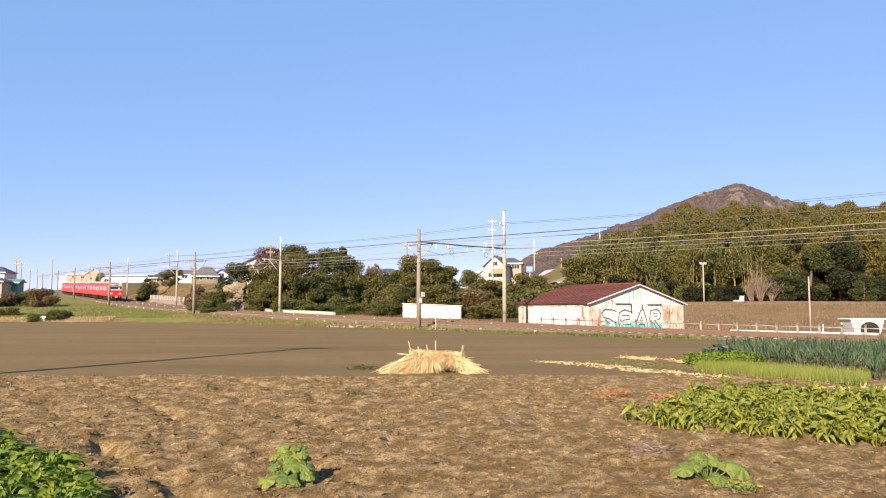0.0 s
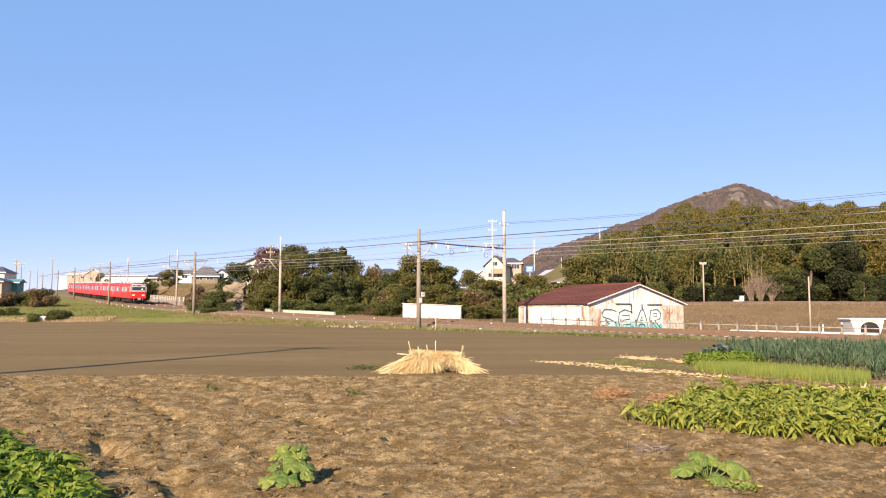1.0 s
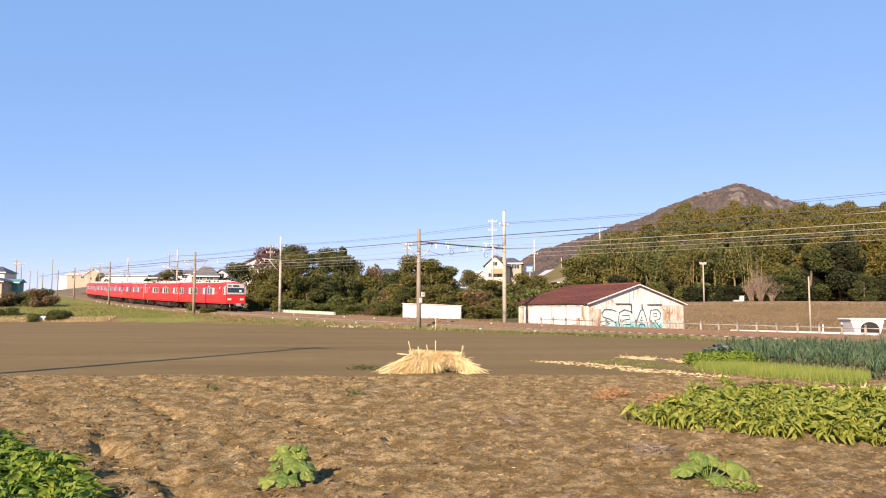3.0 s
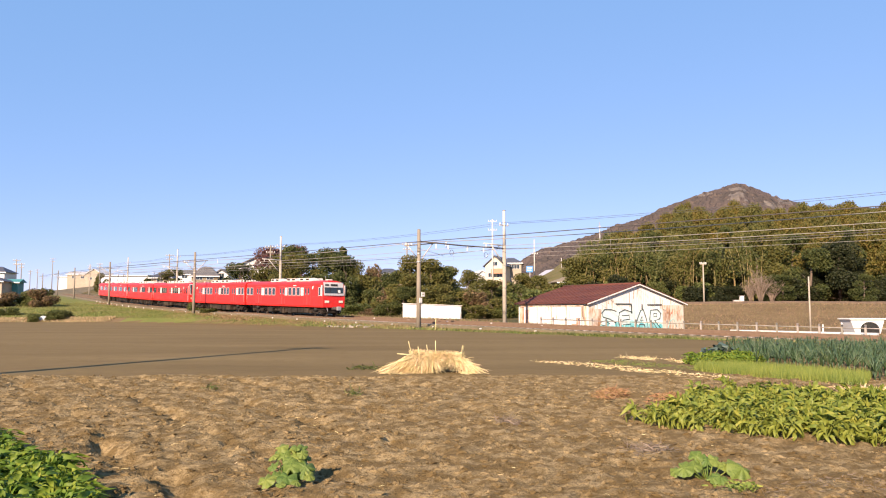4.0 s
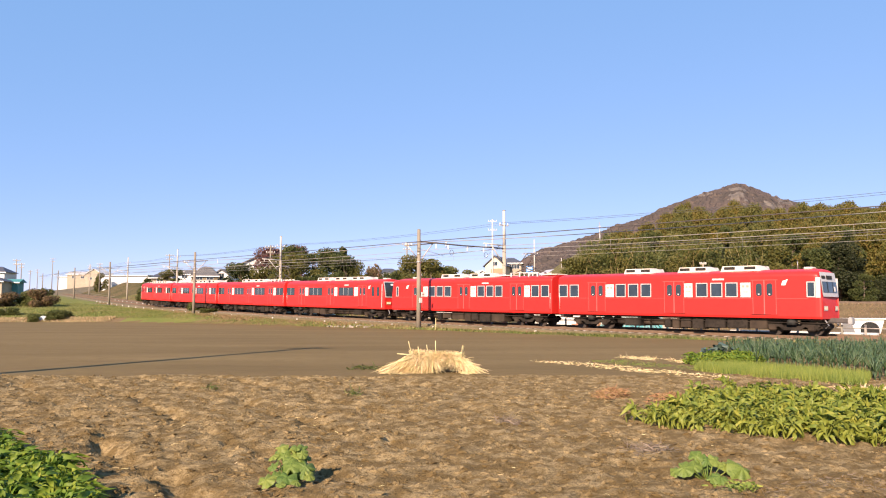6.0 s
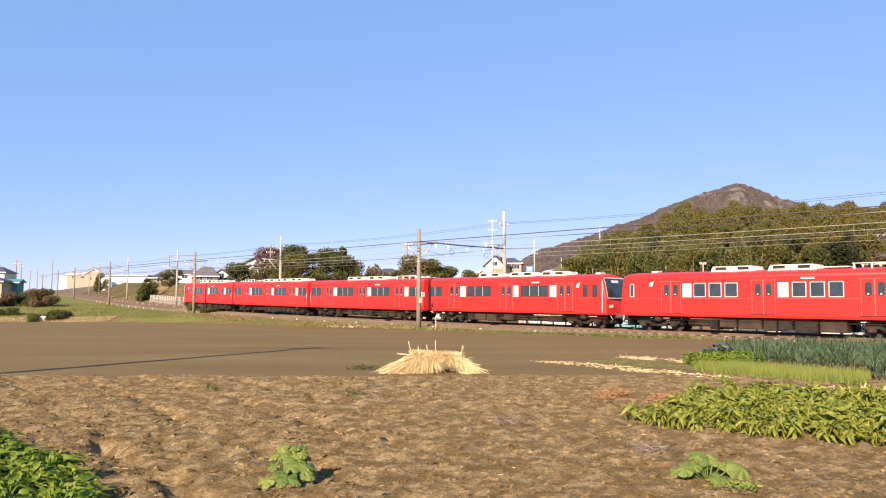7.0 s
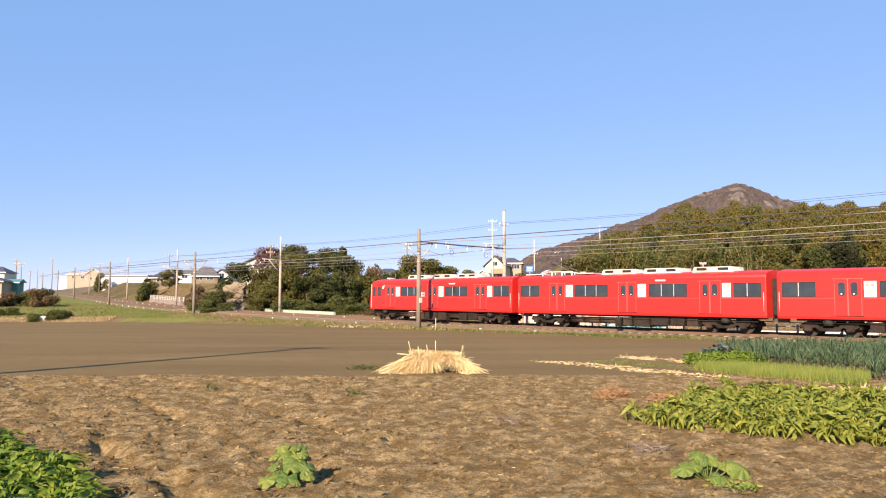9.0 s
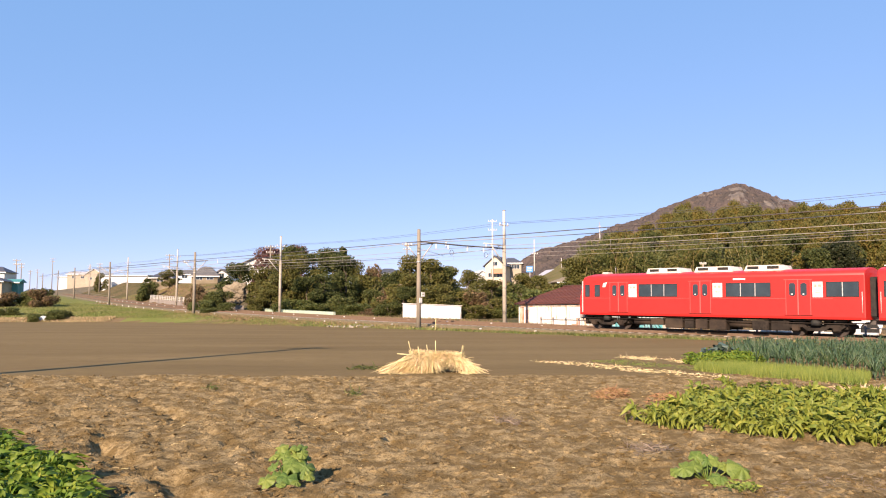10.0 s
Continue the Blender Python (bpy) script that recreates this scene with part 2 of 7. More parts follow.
DRYWEED = mat("withered weed", (0.20, 0.108, 0.04), (0.29, 0.175, 0.075), scale=3, fine=20, rough=0.9, per="island", per_amount=0.2)
GREYWEED = mat("grey dead stalk", (0.216, 0.168, 0.12), (0.128, 0.096, 0.068), scale=3, fine=20, rough=0.9, per="island", per_amount=0.15)
GRASSBLADE = mat("verge grass blade", (0.15, 0.185, 0.04), (0.225, 0.205, 0.07), scale=0.3, fine=6, c3=(0.12, 0.15, 0.035), rough=0.7, translucent=0.25, per="island", per_amount=0.25, spread=(0.4, 0.6))
PALEBLADE = mat("bleached grass blade", (0.46, 0.36, 0.19), (0.36, 0.27, 0.13), scale=0.5, fine=6, c3=(0.3, 0.22, 0.1), rough=0.8, translucent=0.2, per="island", per_amount=0.25)
DRYBLADE = mat("dry grass blade", (0.277, 0.204, 0.0986), (0.224, 0.165, 0.0792), scale=0.5, fine=6, c3=(0.198, 0.132, 0.0594), rough=0.8, translucent=0.2, per="island", per_amount=0.35)

# ---- mesh helpers ----


def part(name, bm, material, parent=None, label=""):
    me = bpy.data.meshes.new(name)
    bm.to_mesh(me)
    bm.free()
    me.materials.append(material)
    ob = new(name, me)
    if parent:
        ob.parent = parent
    return tagged(ob, label)


def shared(name, me, parent=None, m=None):
    ob = new(name, me)
    if parent:
        ob.parent = parent
    if m is not None:
        ob.matrix_basis = m
    return ob


def mesh_np(name, verts, faces, material, smooth=False):
    """A mesh from arrays; faces all have the same number of corners."""
    verts, faces = np.asarray(verts, dtype=np.float32), np.asarray(faces, dtype=np.int32)
    me = bpy.data.meshes.new(name)
    me.vertices.add(len(verts))
    me.vertices.foreach_set("co", verts.ravel())
    k = faces.shape[1]
    me.loops.add(faces.size)
    me.loops.foreach_set("vertex_index", faces.ravel())
    me.polygons.add(len(faces))
    me.polygons.foreach_set("loop_start", np.arange(0, faces.size, k, dtype=np.int32))
    me.polygons.foreach_set("use_smooth", np.full(len(faces), smooth))
    me.update(calc_edges=True)
    for one in material if isinstance(material, (list, tuple)) else [material]:
        me.materials.append(one)
    return me


def box(bm, x0, x1, y0, y1, z0, z1, bevel=0.0):
    v = [bm.verts.new(p) for p in ((x0, y0, z0), (x1, y0, z0), (x1, y1, z0), (x0, y1, z0), (x0, y0, z1), (x1, y0, z1), (x1, y1, z1), (x0, y1, z1))]
    f = [bm.faces.new([v[i] for i in q]) for q in ((3, 2, 1, 0), (4, 5, 6, 7), (0, 1, 5, 4), (1, 2, 6, 5), (2, 3, 7, 6), (3, 0, 4, 7))]
    if bevel:
        bmesh.ops.bevel(bm, geom=list({e for q in f for e in q.edges}), offset=bevel, segments=2, affect="EDGES")
    return bm


def bx(*a, bevel=0.0):
    return box(bmesh.new(), *a, bevel=bevel)


def tube(bm, pts, radii, n=8):
    """A tapered tube through points."""
    rings = []
    pts = [Vector(p) for p in pts]
    for i, p in enumerate(pts):
        d = (pts[min(i + 1, len(pts) - 1)] - pts[max(i - 1, 0)]).normalized()
        a = d.cross(Vector((0, 0, 1)))
        if a.length < 1e-3:
            a = Vector((1, 0, 0))
        a.normalize()
        b = d.cross(a)
        r = radii[i] if isinstance(radii, (list, tuple)) else radii
        rings.append([bm.verts.new(p + (a * math.cos(t) + b * math.sin(t)) * r) for t in (2 * math.pi * j / n for j in range(n))])
    for r0, r1 in zip(rings, rings[1:]):
        for j in range(n):
            f = bm.faces.new((r0[j], r0[(j + 1) % n], r1[(j + 1) % n], r1[j]))
            f.smooth = True
    bm.faces.new(rings[0][::-1])
    bm.faces.new(rings[-1])
    return bm


def tb(pts, radii, n=8):
    return tube(bmesh.new(), pts, radii, n)


def prism(bm, outline, y0, y1):
    """An outline in x, z pushed from y0 to y1."""
    a = [bm.verts.new((x, y0, z)) for x, z in outline]
    b = [bm.verts.new((x, y1, z)) for x, z in outline]
    bm.faces.new(a)
    bm.faces.new(b[::-1])
    for i in range(len(a)):
        j = (i + 1) % len(a)
        bm.faces.new((a[j], a[i], b[i], b[j]))
    bmesh.ops.recalc_face_normals(bm, faces=bm.faces)
    return bm


def empty(name, m=None, label="", category="", group=""):
    ob = new(name)
    if m is not None:
        ob.matrix_basis = m
    return tagged(ob, label, category, group)


def hashed(ix, iy, seed):
    h = np.sin(ix * 127.1 + iy * 311.7 + seed * 74.7) * 43758.5453
    return h - np.floor(h)


def vnoise(x, y, seed=0):
    ix, iy = np.floor(x), np.floor(y)
    fx, fy = x - ix, y - iy
    fx, fy = fx * fx * (3 - 2 * fx), fy * fy * (3 - 2 * fy)
    a, b = hashed(ix, iy, seed), hashed(ix + 1, iy, seed)
    c, d = hashed(ix, iy + 1, seed), hashed(ix + 1, iy + 1, seed)
    return (a + (b - a) * fx) * (1 - fy) + (c + (d - c) * fx) * fy


def fbm(x, y, octaves=4, seed=0):
    out, amp, total = 0.0, 1.0, 0.0
    for o in range(octaves):
        out = out + amp * vnoise(x * 2 ** o, y * 2 ** o, seed + o)
        total += amp
        amp *= 0.5
    return out / total


def smooth(t):
    t = np.clip(t, 0, 1)
    return t * t * (3 - 2 * t)


# ---- the line of the railway ----
BEND, TURN0 = 0.00161, -0.83512
S_STRAIGHT = -115.0
CX, CY = 0.0406 - math.sin(TURN0) / BEND, 61.252 + math.cos(TURN0) / BEND


def rail_z(s):
    s = np.asarray(s, dtype=float)
    mid = 0.529 - 0.01707 * s + 7.885e-5 * s * s
    left = 2.862 - 0.032 * (s + 95)
    right = 0.028 - 0.0115 * (s - 35)
    z = np.where(s < -95, left, np.where(s > 35, right, mid))
    return np.clip(z, -0.25, 9.0)


def on_line(s, off, up=0.0):
    """The point at the distance s along the line, off metres beyond the train's near side, up metres over the rail's top."""
    sc = max(s, S_STRAIGHT)
    th = TURN0 + BEND * sc
    x, y = CX + math.sin(th) / BEND, CY - math.cos(th) / BEND
    x, y = x + (s - sc) * math.cos(th), y + (s - sc) * math.sin(th)
    return Vector((x - off * math.sin(th), y + off * math.cos(th), float(rail_z(s)) + up))


def heading(s):
    return TURN0 + BEND * max(s, S_STRAIGHT)


def line_coords(x, y):
    """s and off of points of the plan."""
    dx, dy = x - CX, y - CY
    th = np.arctan2(dx, -dy)
    s, off = (th - TURN0) / BEND, 1 / BEND - np.hypot(dx, dy)
    t0 = TURN0 + BEND * S_STRAIGHT
    px, py = CX + math.sin(t0) / BEND, CY - math.cos(t0) / BEND
    along = (x - px) * math.cos(t0) + (y - py) * math.sin(t0)
    s2, off2 = S_STRAIGHT + along, -(x - px) * math.sin(t0) + (y - py) * math.cos(t0)
    use = s < S_STRAIGHT
    return np.where(use, s2, s), np.where(use, off2, off)


NEAR_C, FAR_C = 1.37, 5.0   # centre lines of the two tracks
EDGE_X = (-400, -60, -51, -40, -25.6, -2, 9.4, 15, 25, 60, 400)
EDGE_Y = (104, 100, 99, 95, 86, 59.0, 42, 36.5, 28, 0, -300)


def ground_z(x, y):
    x, y = np.asarray(x, dtype=float), np.asarray(y, dtype=float)
    s, off = line_coords(x, y)
    form = rail_z(s) - 0.5
    # land behind the railway: a hill on one side, a flat and a bank on the other
    ratio = x / np.maximum(y, 1)
    wl = 1 - smooth((ratio - 0.09) / 0.13)
    rz = np.clip(rail_z(s), 0, 8)
    start, reach = np.interp(ratio, (-0.3, -0.22, -0.02), (8.4, 14, 36)), np.interp(ratio, (-0.3, -0.22, -0.02), (9, 40, 95))
    left = 1 - smooth((ratio + 0.3) / 0.1)
    crest = np.maximum(left * np.minimum(1.4 + 0.039 * y, 12.5) + (1 - left) * 9.4, rz)
    hill = rz - 0.35 + (crest - rz) * smooth((off - start) / reach) + 1.5 * smooth((off - 80) / 120)
    flat = -0.25 + 0.02 * np.sin(x * 0.2) + 2.63 * smooth((y - 76) / 25) + 0.15 * np.clip(y - 117, 0, 160)
    land = wl * hill + (1 - wl) * flat
    land = land + 0.25 * (fbm(x * 0.12, y * 0.12, 3, 5) - 0.5) * smooth((off - 9) / 6)
    land = np.where(y > 330, land * np.clip(1 - (y - 330) / 500, 0.0, 1), land)
    beyond = form + (land - form) * smooth((off - 7.6) / 3.0)
    # the near side: level field, then a bank up to the line
    edge = np.interp(x, EDGE_X, EDGE_Y)
    d_field, d_form = np.maximum(y - edge, 0) * 0.75, np.maximum(-1.5 - off, 0)
    t = d_field / np.maximum(d_field + d_form, 1e-3)
    t = np.where(ratio < -0.3, t ** (1 - 0.55 * smooth((-0.3 - ratio) / 0.15)), t)
    bank = form * smooth(t) + 0.18 * (fbm(x * 0.5, y * 0.5, 3, 9) - 0.4) * smooth(t * 4) * smooth(d_form * 0.7)
    near = np.where(y <= edge, 0.0, bank)
    z = np.where(off < -1.5, near, np.where(off > 7.6, beyond, form))
    return np.where((x > 60) & (off < 0), 0.0, z)


def gz(x, y):
    return float(ground_z(np.array([x]), np.array([y]))[0])

# ---- ground: one sheet to the horizon ----


def spaced(*runs):
    out = [runs[0][0]]
    for a, b, step in runs:
        n = max(1, round((b - a) / step))
        out += list(np.linspace(a, b, n + 1)[1:])
    return np.array(out)


def far_steps(a, b, n):
    return list(a * (b / a) ** (np.arange(1, n + 1) / n))


def soil_relief(x, y):
    """Hoed soil: low swells, broken crumbs and the pitted furrows beside the leaf bed."""
    along, across = 0.58 * x - 0.81 * y, 0.81 * x + 0.58 * y
    swell = 0.05 * (fbm(x * 0.9, y * 0.9, 3, 11) - 0.5) + 0.04 * (fbm(along * 1.6, across * 2.4, 4, 21) - 0.5)
    crumb = 0.045 * (fbm(x * 5.3, y * 5.3, 3, 31) - 0.5) + 0.06 * (fbm(x * 9.5, y * 9.5, 2, 35) - 0.5)
    lumps = 0.12 * np.clip(fbm(x * 5.5, y * 5.5, 2, 41) - 0.64, 0, 1)
    wander = across + 0.5 * (fbm(along * 0.7, across * 0.3, 2, 71) - 0.5)
    trough = np.exp(-((wander - np.round((wander - 1.95) / 1.3) * 1.3 - 1.95) / 0.17) ** 2)
    pits = trough * np.clip(fbm(along * 2.6, across * 2.6, 3, 81) - 0.36, 0, 1) * 0.42 * (1 - smooth((x + 2.6) / 3.2) * 0.85)
    return swell + crumb * (1 + 1.4 * trough * (1 - smooth((x + 2.6) / 3.2) * 0.8)) + lumps - pits


def build_ground():
    xs = np.array([-v for v in far_steps(15, 3500, 70)][::-1] + list(spaced((-15, -9, 0.12), (-9, 9.5, 0.055), (9.5, 15, 0.1))) + far_steps(15, 3500, 75))
    ys = np.array([-600, -200, -60, -20, -6, 0, 2.5] + list(spaced((3.8, 12, 0.05), (12, 19, 0.075), (19, 36, 0.35), (36, 110, 0.55), (110, 250, 2.0))) + far_steps(250, 4500, 30))
    X, Y = np.meshgrid(xs, ys)
    Z = ground_z(X, Y)
    s, off = line_coords(X, Y)
    edge = np.interp(X, EDGE_X, EDGE_Y)
    # clods and hoe marks of the rough field close by
    rough_end = 17.6 + 0.03 * X + 1.4 * (fbm(X * 0.5, X * 0 + 3.3, 3, 2) - 0.5)
    w = 1 - smooth((Y - rough_end) / 0.7 + 0.5)
    Z_soil = soil_relief(X, Y)
    field = (Y < edge) & (off < 0)
    Z = Z + np.where(field, w * Z_soil + (1 - w) * 0.02 * (fbm(X * 0.8, Y * 0.8, 3, 51) - 0.5), 0)
    ny, nx = X.shape
    idx = np.arange(nx * ny).reshape(ny, nx)
    faces = np.stack([idx[:-1, :-1], idx[:-1, 1:], idx[1:, 1:], idx[1:, :-1]], axis=-1).reshape(-1, 4)
    me = mesh_np("ground", np.stack([X, Y, Z], axis=-1).reshape(-1, 3), faces, [SOIL, SOIL_SMOOTH, VERGE, GREENBANK, DRYGRASS, HILLSOIL, BALLAST], True)

    def mid(a):
        return ((a[:-1, :-1] + a[1:, 1:]) / 2).ravel()
    mx, my, mo, ms, me_, mr = mid(X), mid(Y), mid(off), mid(s), mid(edge), mid(rough_end)
    jit = (fbm(mx * 0.6, my * 0.6, 3, 61) - 0.5)
    zone = np.where(my < mr, 0, 1)
    ratio = mx / np.maximum(my, 1)
    zone = np.where((my > me_ + jit) & (mo < -0.7 + jit), np.where(ms < -42 + 20 * jit, 3, 2), zone)
    zone = np.where((my > me_ - 0.2) & (my < me_ + 3.0 + 3 * jit) & (ratio < -0.42), 4, zone)
    zone = np.where((mo >= -0.75 + 0.8 * jit) & (mo <= 7.7), 6, zone)
    zone = np.where(mo > 7.7, np.where(ratio > 0.17 + 0.05 * jit, 4, 5), zone)
    zone = np.where((mo > 7.7) & (ratio < -0.27) & (my < 190), np.where(jit > 0.03, 2, 4), zone)
    zone = np.where((mo > 12) & (np.abs(ratio + 0.092) < 0.04) & (my < 140), 2, zone)
    zone = np.where((mo > 7.7) & (my > 112) & (ratio > 0.05), np.where((ratio > 0.1) & (ratio < 0.19), 2, 5), zone)
    me.polygons.foreach_set("material_index", zone.astype(np.int32))
    ob = new("ground", me)
    return tagged(ob, "brown tilled field with grassy verge and dry banks", "ground", kind="structure")


ground = build_ground()

# ---- railway: ballast, rails, sleepers ----


def swept(profile, s0, s1, step, off):
    """A profile of (across, up) carried along the line."""
    n = int((s1 - s0) / step)
    verts, k = [], len(profile)
    for i in range(n + 1):
        s = s0 + (s1 - s0) * i / n
        for a, h in profile:
            verts.append(on_line(s, off + a, h))
    faces = [(i * k + j, (i + 1) * k + j, (i + 1) * k + (j + 1) % k, i * k + (j + 1) % k) for i in range(n) for j in range(k)]
    return verts, faces


LINE_A, LINE_B = -330.0, 90.0
for centre in (NEAR_C, FAR_C):
    v, f = swept(((-2.1, -0.62), (-1.35, -0.2), (1.35, -0.2), (2.1, -0.62)), LINE_A, LINE_B, 2.0, centre)
    tagged(new("track_ballast", mesh_np("track_ballast", v, f, BALLAST)), "brown crushed stone ballast bed under railway track", "track bed", kind="structure")
    track = empty("railway_track", None, "rusty steel rails on concrete sleepers over ballast", "railway track", "railway tracks")
    for side in (-0.535, 0.535):
        v, f = swept(((side - 0.06, -0.17), (side - 0.015, -0.14), (side - 0.035, -0.03), (side - 0.035, 0.0), (side + 0.035, 0.0), (side + 0.035, -0.03), (side + 0.015, -0.14), (side + 0.06, -0.17)), LINE_A, LINE_B, 2.0, centre)
        shared("rail", mesh_np("rail", v, f, RAIL), track)
    sl = bx(-0.12, 0.12, -1.0, 1.0, -0.3, -0.165, bevel=0.02)
    sme = bpy.data.meshes.new("sleeper")
    sl.to_mesh(sme)
    sl.free()
    sme.materials.append(SLEEPER)
    for i in range(150):
        s = 44 - i * 0.72
        m = Matrix.Translation(on_line(s, centre)) @ Matrix.Rotation(heading(s), 4, "Z")
        shared("sleeper", sme, track, m)

# small white marker posts by the rails


def marker_post(h):
    e = empty("marker_post", None, "short white painted marker post in the ballast", "marker post", "marker posts by the track")
    part("post", bx(-0.075, 0.075, -0.06, 0.06, 0, h, bevel=0.015), WHITEPOST, e)
    part("foot", bx(-0.11, 0.11, -0.1, 0.1, -0.25, 0.03), CONCRETE, e)
    return e


first = marker_post(0.3)
row = [(32.2 - 5.42 * i, -0.85) for i in range(30)] + [(29.5 - 5.42 * i, 3.15) for i in range(4, 30)]
for i, (s, off) in enumerate(row):
    p = on_line(s, off)
    z = gz(p.x, p.y) if off < 0 else p.z - 0.22
    m = Matrix.Translation((p.x, p.y, z)) @ Matrix.Rotation(heading(s), 4, "Z") @ Matrix.Diagonal((1, 1, 1.0 if i % 3 else 0.8, 1))
    if i == 0:
        first.matrix_basis = m
    else:
        copy_thing(first, m)

# ---- the train ----
CAR = 18.9
HALF, SILL, TOP = 1.365, 0.95, 3.72
SIDE_TOP = 3.28


def car_profile(k=1.0, drop=0.0):
    """Half outline of the body across, from sill to roof's middle."""
    pts = [(HALF - 0.03, SILL), (HALF, SILL + 0.12), (HALF, 2.0), (HALF - 0.005, SIDE_TOP)]
    for a in (20, 42, 64, 82):
        t = radians(a)
        pts.append((HALF - 0.42 + 0.42 * math.cos(t), SIDE_TOP + 0.30 * math.sin(t)))
    pts += [(0.55, TOP - 0.045), (0.0, TOP)]
    return [(y * k, z - drop * max(0, (z - 2.0) / (TOP - 2.0))) for y, z in pts]


def car_shell(front_cab, face=8.65, rake=0.42):
    """The body shell along x from -9.15 to 9.15; the cab end, if any, at +x, with a raked and rounded nose."""
    half = car_profile()
    ring = [(y, z) for y, z in half] + [(-y, z) for y, z in half[-2::-1]]
    stations = [(-9.15, 0.985), (-9.1, 1.0)]
    if front_cab:
        stations += [(face - 0.75, 1.0), (face - 0.3, 0.994), (face - 0.12, 0.98), (face - 0.03, 0.955), (face, 0.92)]
    else:
        stations += [(9.1, 1.0), (9.15, 0.985)]
    bm = bmesh.new()
    rings = []
    for x, k in stations:
        r = []
        for y, z in ring:
            xx = x
            if front_cab and x > face - 0.6:
                up = max(0.0, (z - 1.95) / (TOP - 1.95))
                xx = x - rake * (up + 0.5 * up ** 3) * (x - face + 0.75) / 0.75
                zz = z - 0.10 * (x - face + 0.6) * up
            else:
                zz = z
            r.append(bm.verts.new((xx, y * k, zz)))
        rings.append(r)
    n = len(ring)
    for r0, r1 in zip(rings, rings[1:]):
        for j in range(n - 1):
            f = bm.faces.new((r0[j], r0[j + 1], r1[j + 1], r1[j]))
            f.smooth = 2 < j < n - 4
        bm.faces.new((r0[n - 1], r0[0], r1[0], r1[n - 1]))
    bm.faces.new(rings[0])
    bm.faces.new(rings[-1][::-1])
    bmesh.ops.recalc_face_normals(bm, faces=bm.faces)
    return bm


def frame_ring(x0, x1, z0, z1, y, side, w=0.05, d=0.022):
    bm = bmesh.new()
    ya, yb = sorted((side * (y - 0.01), side * (y + d)))
    for a in ((x0 - w, x1 + w, z0 - w, z0), (x0 - w, x1 + w, z1, z1 + w), (x0 - w, x0, z0, z1), (x1, x1 + w, z0, z1)):
        box(bm, a[0], a[1], ya, yb, a[2], a[3])
    return bm


def slab(x0, x1, z0, z1, side, depth0, depth1):
    ya, yb = sorted((side * (HALF + depth0), side * (HALF + depth1)))
    return bx(x0, x1, ya, yb, z0, z1)


WZ0, WZ1 = 2.17, 2.92


def side_window(car, x0, x1, panes, side, framed):
    """A side window with its aluminium frame and panes."""
    fr = part("window_frame", frame_ring(x0, x1, WZ0, WZ1, HALF, side, 0.05 if framed else 0.03), ALU if framed else BLACKGREY, car)
    w = (x1 - x0) / panes
    for i in range(panes):
        part("pane", slab(x0 + i * w + 0.02 * (i > 0), x0 + (i + 1) * w - 0.02 * (i < panes - 1), WZ0, WZ1, side, -0.02, 0.008), GLASSBLUE if framed else GLASS, fr)
    for i in range(1, panes):
        part("mullion", slab(x0 + i * w - 0.02, x0 + i * w + 0.02, WZ0, WZ1, side, -0.02, 0.014), ALU, fr)


def side_door(car, x, side):
    """A pair of sliding door leaves with small rounded windows."""
    for q in (-1, 1):
        a, b = sorted((x + q * 0.012, x + q * 0.63))
        leaf = part("door_leaf", slab(a, b, 1.16, 3.06, side, -0.02, 0.006), REDFRONT, car)
        wa, wb = sorted((x + q * 0.13, x + q * 0.47))
        bm = slab(wa, wb, WZ0 + 0.02, WZ1 - 0.02, side, -0.01, 0.014)
        edges = [e for e in bm.edges if abs(e.verts[0].co.y - e.verts[1].co.y) > 0.005]
        bmesh.ops.bevel(bm, geom=edges, offset=0.06, segments=3, affect="EDGES")
        part("pane", bm, GLASS, leaf)
        part("sticker", slab(min(wa, wb) + 0.12, max(wa, wb) - 0.14, 2.26, 2.32, side, 0.0, 0.018), POSTER, leaf)
    part("door_seam", slab(x - 0.03, x + 0.03, 1.16, 3.1, side, -0.02, 0.02), REDGREY, car)
    part("door_header", slab(x - 0.75, x + 0.75, 3.07, 3.10, side, -0.02, 0.022), REDGREY, car)
    part("door_sill", slab(x - 0.75, x + 0.75, 1.12, 1.15, side, -0.02, 0.03), UNDER, car)
    for q in (-1, 1):
        part("door_edge", slab(x + q * 0.65 - 0.012, x + q * 0.65 + 0.012, 1.16, 3.06, side, -0.02, 0.008), REDGREY, car)


def poster(car, x0, x1, side):
    p = part("window_poster", slab(x0, x1, WZ0 - 0.05, WZ1 + 0.03, side, -0.01, 0.01), POSTER, car, "white poster covering a narrow side window")
    for a, b, c, d in ((0.15, 0.42, 0.66, 0.86), (0.55, 0.85, 0.66, 0.86), (0.2, 0.8, 0.36, 0.42), (0.25, 0.75, 0.24, 0.30)):
        w, h = x1 - x0, WZ1 - WZ0
        part("print_bar", slab(x0 + a * w, x0 + b * w, WZ0 + c * h, WZ0 + d * h, side, 0.0, 0.014), POSTERINK, p)


